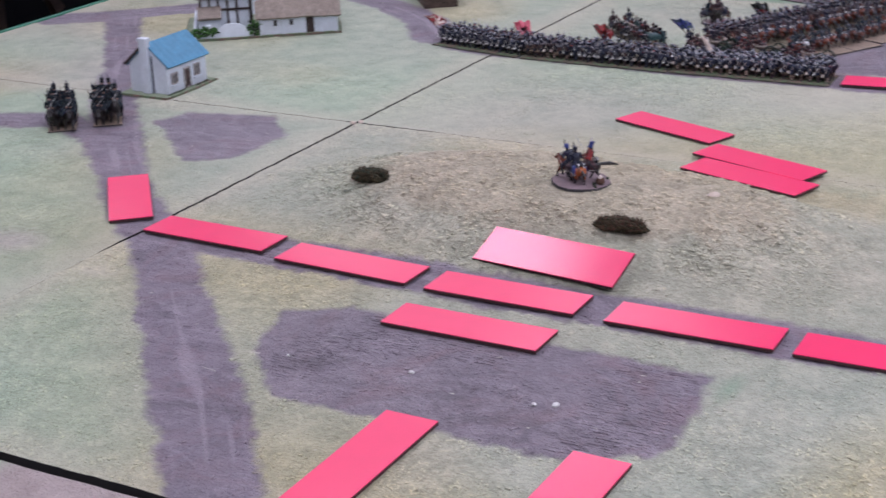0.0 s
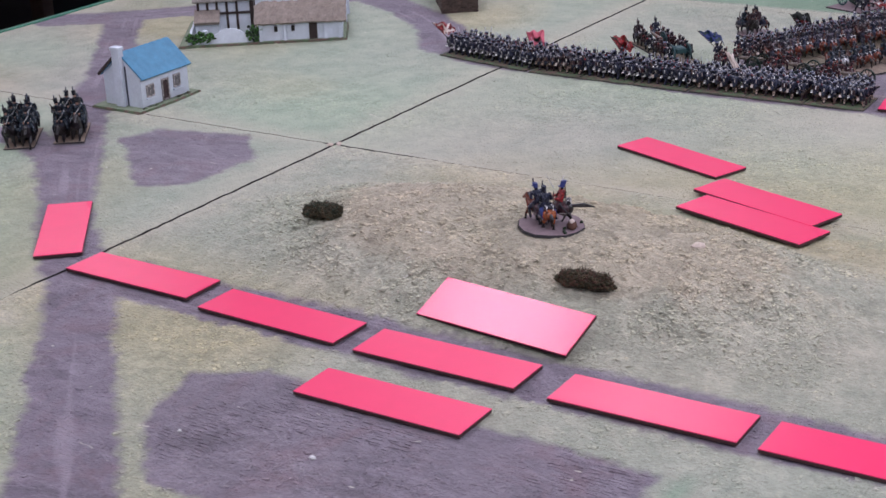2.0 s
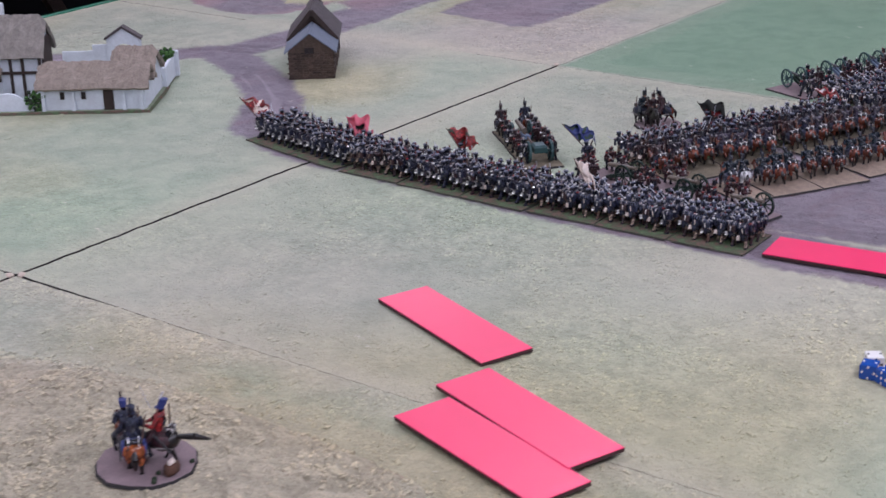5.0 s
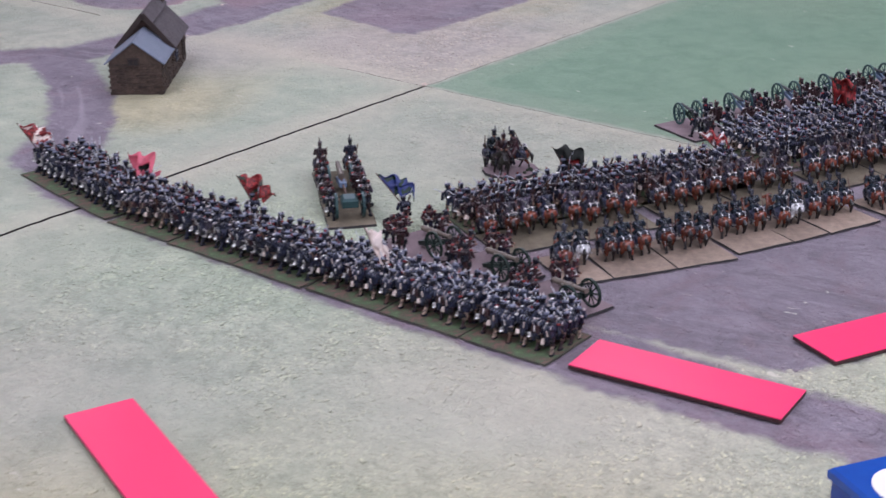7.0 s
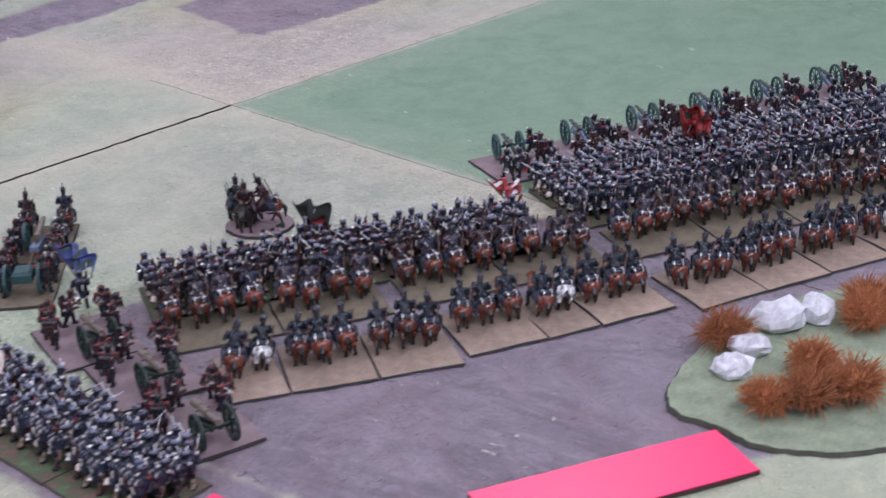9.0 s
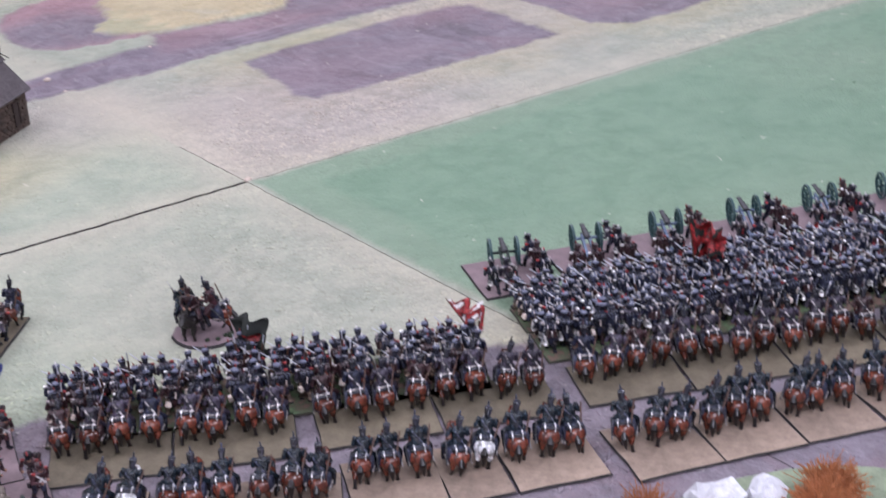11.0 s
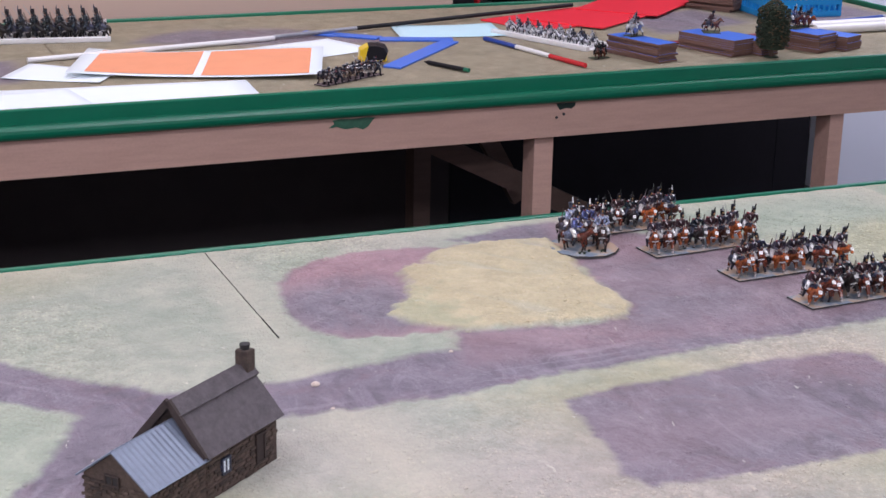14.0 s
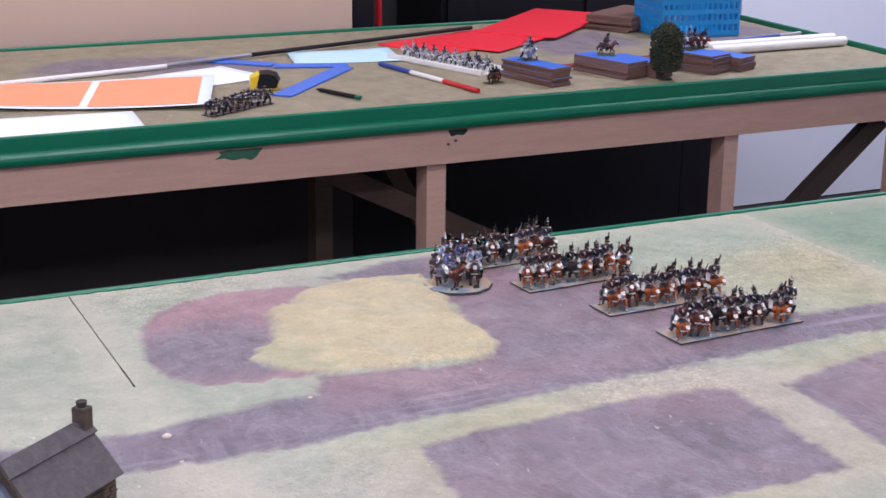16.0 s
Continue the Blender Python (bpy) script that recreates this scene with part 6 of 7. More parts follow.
def clumps(s, centre, radii, count, size, mats, r):
    """Small leaf clumps scattered through an ellipsoid."""
    for k in range(count):
        while True:
            p = Vector((r.uniform(-1, 1), r.uniform(-1, 1), r.uniform(-1, 1)))
            if 0.25 < p.length < 1:
                break
        q = Vector(centre) + Vector((p.x * radii[0], p.y * radii[1], p.z * radii[2]))
        z = size * r.uniform(0.6, 1.3)
        s.ball(q, (z, z * r.uniform(0.6, 1), z * r.uniform(0.5, 0.9)), r.choice(mats), 5, 3, (r.uniform(0, 90), 0, r.uniform(0, 180)))


def cottage():
    t = thing("cottage", pose(0.008, 0.443, 0), "white model cottage with a blue roof on a turf base", "model house")
    part("base", Shape().slab([(-0.016, -0.016), (0.07, -0.020), (0.155, -0.014), (0.158, 0.05), (0.150, 0.105), (0.06, 0.11), (-0.016, 0.104)], 0.0005, 0.004, TURF, BASE_G, 0.004), t)
    w = part("wall", gable(Shape(), 0.010, 0.136, 0, 0.090, 0.004, 0.062, 0.098, LIMEWASH), t)
    r = part("roof", roof_slope(0.007, 0.140, -0.007, 0.056, 0.045, 0.100, 0.003, SLATE_BLUE, 0.0006, 16), t, None, "blue painted roof")
    part("roof_slope", roof_slope(0.007, 0.140, 0.097, 0.056, 0.045, 0.100, 0.003, SLATE_BLUE, 0.0006, 16), r)
    part("barge_board", Shape().box((0.006, 0.072, 0.081), (0.004, 0.070, 0.005), TIMBER, (-41, 0, 0)), r)
    c = part("chimney", Shape().block((0.005, 0.045, 0.058), (0.012, 0.018, 0.106), LIMEWASH, 0.001), t)
    part("chimney_cap", Shape().block((0.005, 0.045, 0.112), (0.015, 0.021, 0.006), LIMEWASH, 0.001), c)
    opening(t, (0.032, -0.001, 0.032), (0.020, 0.022), "s", DUSTY, PALE_TRIM)
    opening(t, (0.072, -0.001, 0.025), (0.019, 0.040), "s", COAT_BR, PALE_TRIM, "door")
    opening(t, (0.104, -0.001, 0.034), (0.018, 0.024), "s", DUSTY, PALE_TRIM)
    for x in (0.032, 0.104):
        part("window_sill", Shape().block((x, -0.0025, 0.0185), (0.024, 0.006, 0.003), LIMEWASH, 0.0008), t)
    # thin rod added to draw the dark line at the chimney's edge
    part("downpipe", Shape().cone((0.0095, 0.034, 0.005), (0.0095, 0.034, 0.078), 0.0014, 0.0014, GREYS, 6), t, None, "thin dark blue-grey line along the chimney's edge")
    for k, x in enumerate((0.03, 0.11)):
        s = Shape()
        clumps(s, (x, -0.007, 0.004), (0.03, 0.003, 0.002), 26, 0.0026, [FLOCK, BASE_G], random.Random(2 + k))
        part("shrub", s, t, None, "low green shrub")


cottage()


def courses(parent, a, b, z0, z1, seed, mat=STONEWALL, skip=()):
    """Single stones in rows on the outside of a wall from a to b."""
    r = random.Random(seed)
    d = Vector((b[0] - a[0], b[1] - a[1], 0))
    long = d.length
    d.normalize()
    turn = math.degrees(math.atan2(d.y, d.x))
    stones = [Shape().block((0, 0, 0), (0.0100, 0.0022, 0.0036), mat, 0.0006).mesh("stone"), Shape().block((0, 0, 0), (0.0064, 0.0026, 0.0034), mat, 0.0006).mesh("stone"), Shape().block((0, 0, 0), (0.0130, 0.0020, 0.0030), mat, 0.0006).mesh("stone")]
    z, row = z0 + 0.002, 0
    while z < z1:
        x = 0.004 + (row % 2) * 0.004
        while x < long - 0.005:
            if not any(p < x < q and lo < z < hi for p, q, lo, hi in skip):
                part("stone", r.choice(stones), parent, pose(a[0] + d.x * x, a[1] + d.y * x, z, 0, 0, turn + r.uniform(-3, 3)) @ pose(0, r.uniform(-0.0005, 0.0005), r.uniform(-0.0004, 0.0004), 0, r.uniform(-3, 3), 0))
            x += r.uniform(0.0095, 0.0125)
        z += 0.0044
        row += 1


def barn():
    t = thing("barn", pose(0.917, 0.325, 0, 0, 0, 38.5), "dark stone model barn with a grey tin roofed annex", "model house")
    w = part("annex_wall", gable(Shape(), 0.0, 0.092, -0.040, 0.040, 0.0, 0.052, 0.082, STONEWALL), t)
    courses(w, (-0.0004, 0.040), (-0.0004, -0.040), 0.001, 0.050, 1)
    courses(w, (0.0, -0.0404), (0.092, -0.0404), 0.001, 0.050, 2)
    h = part("house_wall", gable(Shape(), 0.092, 0.215, -0.041, 0.041, 0.0, 0.055, 0.098, STONEWALL), t)
    courses(h, (0.092, -0.0414), (0.215, -0.0414), 0.001, 0.053, 3, STONEWALL, [(0.020, 0.040, 0.018, 0.04), (0.082, 0.100, 0.014, 0.05)])
    r = part("annex_roof", roof_slope(-0.005, 0.092, -0.046, 0.048, 0.0, 0.083, 0.0016, TIN, 0.0008, 26), t, None, "grey corrugated tin roof")
    part("roof_slope", roof_slope(-0.005, 0.092, 0.046, 0.048, 0.0, 0.083, 0.0016, TIN, 0.0008, 26), r)
    q = part("house_roof", roof_slope(0.086, 0.219, -0.047, 0.050, -0.001, 0.099, 0.003, SLATE), t, None, "dark slate roof")
    part("roof_slope", roof_slope(0.086, 0.219, 0.047, 0.050, 0.001, 0.099, 0.003, SLATE), q)
    for sy in (-1, 1):
        part("ridge_cap", roof_slope(0.084, 0.221, sy * 0.0135, 0.0905, 0.0, 0.1030, 0.0030, SLATE), q)
    part("barge_board", Shape().box((0.0845, -0.022, 0.0785), (0.004, 0.070, 0.008), TIMBER, (50, 0, 0)), q)
    part("barge_board", Shape().box((0.0845, 0.022, 0.0785), (0.004, 0.070, 0.008), TIMBER, (-50, 0, 0)), q)
    c = part("chimney", Shape().block((0.2125, -0.003, 0.106), (0.014, 0.016, 0.030), STONEWALL, 0.001), t)
    part("chimney_pot", Shape().cone((0.2125, -0.003, 0.120), (0.2125, -0.003, 0.127), 0.0050, 0.0060, DARK_EDGE, 8), c)
    opening(t, (-0.002, 0.002, 0.052), (0.018, 0.012), "w", DARK_EDGE, TIMBER)
    opening(t, (0.122, -0.0425, 0.030), (0.015, 0.018), "s", PAPER, GREYS)
    opening(t, (0.183, -0.0425, 0.026), (0.016, 0.034), "s", TIMBER, TIMBER, "door")


barn()


def thatch_roof(parent, x0, x1, y0, y1, eave, ridge, seed, name="roof", mat=THATCH):
    """Thick uneven thatch, hipped a little at its ends, ridge along x."""
    r = random.Random(seed)
    n, m = 22, 7
    ym = (y0 + y1) / 2
    pts, faces = [], []
    for i in range(n + 1):
        for k in range(2 * m + 1):
            f = k / (2 * m)
            y = y0 + (y1 - y0) * f
            g = 1 - abs(2 * f - 1)
            x = x0 + (x1 - x0) * i / n
            inner = min(i, n - i) / n
            z = eave + (ridge - eave) * (g ** 0.85) * min(1.0, 0.80 + inner * 2.2)
            pts.append((x + r.uniform(-0.001, 0.001), y + r.uniform(-0.001, 0.001), z + r.uniform(-0.0014, 0.0014)))
    w = 2 * m + 1
    for i in range(n):
        for k in range(2 * m):
            a = i * w + k
            faces.append((a, a + w, a + w + 1, a + 1))
    ob = part(name, Shape().add(pts, faces, mat, False), parent, None, "grey-brown thatched roof")
    md = ob.modifiers.new("thickness", "SOLIDIFY")
    md.thickness, md.offset = 0.006, -1
    return ob


def farm():
    d = (0.585, -0.811)
    m = Matrix.Translation((0.413, 0.683, 0)) @ Matrix.Rotation(math.atan2(d[1], d[0]), 4, "Z")
    t = thing("farmstead", m, "white model farmstead with thatched roofs and walled yard", "model house")
    part("base", Shape().slab([(-0.020, -0.004), (0.334, -0.002), (0.338, 0.12), (0.332, 0.250), (0.15, 0.258), (-0.016, 0.240)], 0.0005, 0.005, TURF, BASE_G, 0.004), t)
    h = part("house_wall", gable(Shape(), 0.018, 0.134, 0.085, 0.155, 0.005, 0.085, 0.140, LIMEWASH), t)
    for x in (0.020, 0.040, 0.060, 0.081, 0.102, 0.132):
        part("timber", Shape().box((x, 0.0842, 0.046), (0.005, 0.003, 0.080), TIMBER), h)
    for z in (0.052, 0.082):
        part("timber", Shape().box((0.076, 0.0838, z), (0.116, 0.003, 0.005), TIMBER), h)
    part("gable_boards", Shape().box((0.1355, 0.12, 0.062), (0.003, 0.058, 0.090), TIMBER), h)
    thatch_roof(t, 0.010, 0.142, 0.072, 0.168, 0.080, 0.146, 1, "house_roof", THATCH_G)
    c = part("chimney", Shape().block((0.060, 0.128, 0.148), (0.013, 0.013, 0.034), LIMEWASH, 0.001), t)
    part("lean_to", gable(Shape(), 0.014, 0.064, 0.056, 0.086, 0.005, 0.036, 0.040, LIMEWASH), t)
    part("lean_to_roof", Shape().box((0.039, 0.068, 0.049), (0.054, 0.046, 0.006), THATCH, (26, 0, 0)), t)
    b = part("byre_wall", gable(Shape(), 0.150, 0.326, 0.008, 0.070, 0.005, 0.046, 0.076, LIMEWASH), t)
    thatch_roof(t, 0.142, 0.334, -0.004, 0.080, 0.044, 0.082, 2, "byre_roof")
    part("barn_wall", gable(Shape(), 0.262, 0.326, 0.070, 0.150, 0.005, 0.046, 0.072, LIMEWASH), t)
    thatch_roof(t, 0.255, 0.334, 0.050, 0.150, 0.046, 0.092, 3, "barn_roof")
    for x in (0.186, 0.222):
        opening(t, (x, 0.007, 0.030), (0.007, 0.012), "s", DARK_EDGE, TIMBER)
    opening(t, (0.264, 0.007, 0.024), (0.017, 0.038), "s", TIMBER, TIMBER, "door")
    for x in (0.154, 0.205, 0.290, 0.320):
        part("buttress", Shape().box((x, 0.005, 0.022), (0.006, 0.006, 0.036), LIMEWASH, None, 0.7), b)
    r = random.Random(9)

    def low_wall(name, a, b, heights, thick=0.008, label=""):
        """One run of wall from a to b with an uneven top."""
        n = len(heights) - 1
        d = Vector((b[0] - a[0], b[1] - a[1], 0))
        w = Vector((-d.y, d.x, 0)).normalized() * thick / 2
        v, fs = [], []
        for k, z in enumerate(heights):
            p = Vector((a[0], a[1], 0.004)) + d * (k / n)
            v += [p - w, p + w, p + w * 0.6 + Vector((0, 0, z)), p - w * 0.6 + Vector((0, 0, z))]
        for k in range(n):
            fs += [(4 * k + i, 4 * k + (i + 1) % 4, 4 * k + 4 + (i + 1) % 4, 4 * k + 4 + i) for i in range(4)]
        fs += [(3, 2, 1, 0), tuple(range(4 * n, 4 * n + 4))]
        part(name, Shape().add(v, fs, LIMEWASH), t, None, label)

    low_wall("yard_wall", (0.0, 0.010), (0.034, 0.010), [0.016, 0.018, 0.017, 0.016], label="low whitewashed yard wall")
    low_wall("yard_wall", (0.042, 0.010), (0.136, 0.010), [0.014, 0.016, 0.022, 0.029, 0.031, 0.031, 0.030, 0.024, 0.016, 0.012])
    part("gate_post", Shape().block((0.038, 0.010, 0.019), (0.010, 0.011, 0.030), LIMEWASH, 0.002), t)
    low_wall("yard_wall", (0.005, 0.016), (0.005, 0.236), [0.018, 0.022, 0.020, 0.024, 0.022, 0.020])
    low_wall("yard_wall", (0.130, 0.240), (0.186, 0.240), [0.047, 0.047, 0.047, 0.048], 0.009)
    low_wall("yard_wall", (0.186, 0.240), (0.214, 0.240), [0.058, 0.059], 0.009)
    low_wall("yard_wall", (0.276, 0.240), (0.334, 0.240), [0.044, 0.042, 0.040], 0.009)
    low_wall("yard_wall", (0.330, 0.150), (0.330, 0.234), [0.034, 0.036, 0.036], 0.009)
    part("gate_post", Shape().block((0.334, 0.240, 0.026), (0.012, 0.012, 0.046), LIMEWASH, 0.002), t)
    g = Shape()
    arch = [(0.017 * math.cos(a), 0.026 + 0.018 * math.sin(a)) for a in (math.pi * k / 10 for k in range(11))]
    ring_o = [(0.026, 0.0), (0.026, 0.030), (0.026, 0.040), (0.026, 0.050), (0.014, 0.057), (0.0, 0.064), (-0.014, 0.057), (-0.026, 0.050), (-0.026, 0.040), (-0.026, 0.030), (-0.026, 0.0)]
    ring_i = [(0.017, 0.0), *arch[1:-1], (-0.017, 0.0)]
    v = [(x, -0.006, z) for x, z in ring_o] + [(x, -0.006, z) for x, z in ring_i] + [(x, 0.006, z) for x, z in ring_o] + [(x, 0.006, z) for x, z in ring_i]
    fs = []
    for k in range(10):
        fs += [(k, k + 1, 12 + k, 11 + k), (22 + k, 33 + k, 34 + k, 23 + k), (k, 22 + k, 23 + k, k + 1), (11 + k, 12 + k, 34 + k, 33 + k)]
    g.add(v, fs, LIMEWASH)
    ga = part("gate_arch", g, t, pose(0.244, 0.240, 0.005) @ Matrix.Diagonal((1.16, 1.1, 1.36, 1)))
    part("coping", Shape().box((-0.014, 0, 0.0585), (0.034, 0.016, 0.003), SLATE, (0, -29, 0)).box((0.014, 0, 0.0585), (0.034, 0.016, 0.003), SLATE, (0, 29, 0)), ga)
    part("gate", Shape().box((0, 0.002, 0.020), (0.034, 0.003, 0.040), GUNWOOD), ga, None, "brown wooden gate")
    s = Shape()
    for c, q, n in (((0.030, 0.004, 0.020), (0.034, 0.008, 0.012), 90), ((0.138, 0.008, 0.022), (0.018, 0.010, 0.018), 70), ((0.322, 0.225, 0.044), (0.016, 0.012, 0.014), 50), ((0.010, 0.020, 0.014), (0.014, 0.016, 0.008), 30)):
        s = Shape()
        clumps(s, c, q, n, 0.0042, [VINE, FLOCK, VINE], r)
        part("shrub", s, t, None, "green climbing shrub")


farm()


# ---- scenery on the boards ----
def brush(x, y, z, rx, ry, h, seed, mats, label, name="bush", n=420, size=0.0034):
    t = thing(name, pose(x, y, z), label, "bush", "bushes")
    s = Shape()
    r = random.Random(seed)
    clumps(s, (0, 0, h * 0.48), (rx, ry, h * 0.5), n, size, mats, r)
    for k in range(n):
        a, q = r.uniform(0, 6.28), r.uniform(0.2, 0.95)
        p = Vector((rx * q * math.cos(a), ry * q * math.sin(a), h * r.uniform(0.2, 0.9)))
        s.cone(p, p + Vector((r.uniform(-1, 1), r.uniform(-1, 1), r.uniform(0.2, 1))) * size * 2.2, 0.0006, 0.0002, r.choice(mats), 3)
    for k in range(6):
        a, q = r.uniform(0, 6.28), r.uniform(0.7, 1.02)
        clumps(s, (rx * q * math.cos(a), ry * q * math.sin(a), h * r.uniform(0.25, 0.6)), (rx * 0.3, ry * 0.25, h * 0.22), n // 14, size, mats, r)
    part("foliage", s, t)
    part("stem", Shape().cone((0, 0, -0.002), (0, 0, h * 0.5), 0.004, 0.002, GUNWOOD, 6), t)


brush(-0.372, -0.256, ground_z(-0.372, -0.256) - 0.003, 0.020, 0.031, 0.021, 1, [BUSH, BUSH, FLOCK_B, FLOCK], "dark brown-green lichen bush on the hill", n=1100, size=0.0021)
brush(-0.437, -0.697, ground_z(-0.437, -0.697) - 0.003, 0.018, 0.038, 0.017, 2, [BUSH, FLOCK_B, BUSH, FLOCK_R], "dark russet-brown lichen bush on the hill", n=1300, size=0.0021)


def pebble(x, y, r, mat, seed, label, z=None, stretch=(1, 0.8, 0.55)):
    q = random.Random(seed)
    s = Shape()
    s.ball((0, 0, r * 0.3), (r * stretch[0], r * stretch[1], r * stretch[2]), mat, 7, 5, (q.uniform(-10, 10), q.uniform(-10, 10), 0))
    s.v = [(a * q.uniform(0.85, 1.15), b * q.uniform(0.85, 1.15), c * q.uniform(0.85, 1.15)) for a, b, c in s.v]
    s.s = [False] * len(s.s)
    thing("stone", pose(x, y, (ground_z(x, y) if z is None else z) - 0.001, 0, 0, q.uniform(0, 180)), label, "stone", "loose stones", "", s)


PALE = paint("pale_grit", (0.66, 0.55, 0.46), 0.9, 0.15, 100)
for k, (x, y, r) in enumerate([(-0.892, -0.780, 0.004), (-0.884, -0.803, 0.005), (-0.876, -0.613, 0.004), (-0.896, -0.452, 0.003), (-0.295, -0.780, 0.009), (1.215, 0.612, 0.006), (1.212, 0.536, 0.003), (-0.006, 0.004, 0.006), (0.004, -0.006, 0.006), (1.224, 0.004, 0.006), (1.415, 0.66, 0.003)]):
    pebble(x, y, r, PALE if k > 3 else WHITE, 20 + k, "small pale stone lying on the terrain")


def scrub_island():
    t = thing("scrub_island", pose(1.100, -1.000, 0), "flat turf island with white rocks and rust-coloured brush", "terrain piece")
    pts = [(-0.150, 0.030), (-0.158, 0.080), (-0.110, 0.110), (-0.02, 0.128), (0.08, 0.115), (0.16, 0.06), (0.18, -0.02), (0.14, -0.10), (0.05, -0.135), (-0.05, -0.115), (-0.125, -0.065), (-0.158, -0.01)]
    for _ in range(3):
        pts = [(a[0] * f + b[0] * (1 - f), a[1] * f + b[1] * (1 - f)) for a, b in zip(pts, pts[1:] + pts[:1]) for f in (0.75, 0.25)]
    pts = [(x * 1.06 + rng.uniform(-0.0015, 0.0015), y * 1.04 + rng.uniform(-0.0015, 0.0015)) for x, y in pts]
    part("base", Shape().slab(pts, 0.0004, 0.0042, TURF, BASE_EDGE, 0.0025), t)
    for k, (x, y, r) in enumerate([(0.020, 0.092, 0.025), (0.056, 0.074, 0.020), (-0.040, 0.083, 0.020), (-0.080, 0.073, 0.018)]):
        q = random.Random(k + 40)
        s = Shape().ball((0, 0, r * 0.42), (r * 1.05, r * 0.8, r * 0.62), STONE, 9, 7, (q.uniform(-20, 20), q.uniform(-20, 20), 0))
        s.v = [(a * q.uniform(0.84, 1.16), b * q.uniform(0.84, 1.16), c * q.uniform(0.84, 1.16)) for a, b, c in s.v]
        s.s = [False] * len(s.s)
        part("rock", s, t, pose(x, y, 0.005, 0, 0, q.uniform(0, 180)), "white rock")
    for k, (x, y, r) in enumerate([(-0.040, 0.108, 0.025), (-0.034, 0.024, 0.022), (-0.114, 0.018, 0.021), (-0.086, -0.004, 0.024), (-0.050, -0.026, 0.026), (0.070, 0.030, 0.024), (0.098, 0.046, 0.024)]):
        q = random.Random(k + 60)
        s = Shape().ball((0, 0, r * 0.5), (r * 0.6, r * 0.55, r * 0.5), FIBRE, 8, 5)
        for j in range(800):
            d = Vector((q.gauss(0, 1), q.gauss(0, 1), abs(q.gauss(0, 0.8)))).normalized()
            a = Vector((d.x * r * 0.65, d.y * r * 0.6, r * 0.4 + d.z * r * 0.5))
            e = a + d * r * q.uniform(0.05, 0.4) + Vector((q.uniform(-1, 1), q.uniform(-1, 1), q.uniform(-1, 1))) * r * 0.45
            s.cone(a, e, 0.0006, 0.0003, FIBRE, 3)
        part("brush", s, t, pose(x, y, 0.005), "rust-brown fibre brush")


scrub_island()


def hedge(x, y, d, long, bare, seed):
    """A hedge on a strip of base, whose first stretch is bare but for pale rubble."""
    t = thing("hedge", pose(x, y, 0, 0, 0, yaw(d)), "dark green hedge with pale rubble on a base beside the road", "hedge", "roadside hedges")
    part("base", Shape().slab([(-0.020, 0), (0.020, 0), (0.026, long * 0.5), (0.024, long), (-0.024, long), (-0.026, long * 0.5)], 0.0004, 0.004, BASE_G, DARK_EDGE, 0.002), t)
    s = Shape()
    half = (long - bare) / 2
    clumps(s, (0, bare + half, 0.026), (0.020, half, 0.030), 680, 0.0056, [FLOCK, FLOCK, FLOCK, FLOCK_B], random.Random(seed))
    part("foliage", s, t)
    s = Shape()
    r = random.Random(seed + 1)
    for k in range(20):
        s.ball((r.uniform(-0.015, 0.015), r.uniform(0.004, bare), 0.006), (0.0055, 0.0042, 0.0036), PALE, 6, 4, (0, 0, r.uniform(0, 180)))
    part("rubble", s, t, None, "pale stone rubble")


hedge(2.447, 0.622, (0.943, 0.332), 0.272, 0.105, 5)
hedge(2.706, 0.713, (0.943, 0.332), 0.205, 0.050, 6)


# ---- dice and their box ----
def pips(parent, h, mat, seed):
    r = random.Random(seed)
    lay = {1: [(0, 0)], 2: [(-1, -1), (1, 1)], 3: [(-1, -1), (0, 0), (1, 1)], 4: [(-1, -1), (1, 1), (-1, 1), (1, -1)], 5: [(-1, -1), (1, 1), (-1, 1), (1, -1), (0, 0)], 6: [(-1, -1), (-1, 0), (-1, 1), (1, -1), (1, 0), (1, 1)]}
    s = Shape()
    faces = [(Vector((0, 0, 1)), r.choice((2, 3, 5))), (Vector((-1, 0, 0)), r.choice((1, 4, 6))), (Vector((0, -1, 0)), r.choice((2, 3, 6))), (Vector((1, 0, 0)), 4), (Vector((0, 1, 0)), 5)]
    for n, k in faces:
        u = n.orthogonal().normalized()
        v = n.cross(u)
        for a, b in lay[k]:
            c = n * (h * 1.0) + (u * a + v * b) * h * 0.5 + Vector((0, 0, h))
            s.cone(c - n * 0.0003, c + n * 0.0003, h * 0.17, h * 0.15, mat, 8)
    part("pips", s, parent)


def cube_die(x, y, a, mat, pip, label, z=0.0, h=0.0085):
    t = thing("die", pose(x, y, z, 0, 0, a), label, "die", "dice on the table")
    s = Shape()
    b = h * 0.14
    rings = [(h - b, 0.0), (h, b), (h, 2 * h - b), (h - b, 2 * h)]
    pts = [(sx * w, sy * w, q) for w, q in rings for sx, sy in ((-1, -1), (1, -1), (1, 1), (-1, 1))]
    fs = [(3, 2, 1, 0), (12, 13, 14, 15)] + [(k + i, k + (i + 1) % 4, k + 4 + (i + 1) % 4, k + 4 + i) for k in (0, 4, 8) for i in range(4)]
    part("body", s.add(pts, fs, mat), t)
    pips(t, h, pip, int(a * 7))


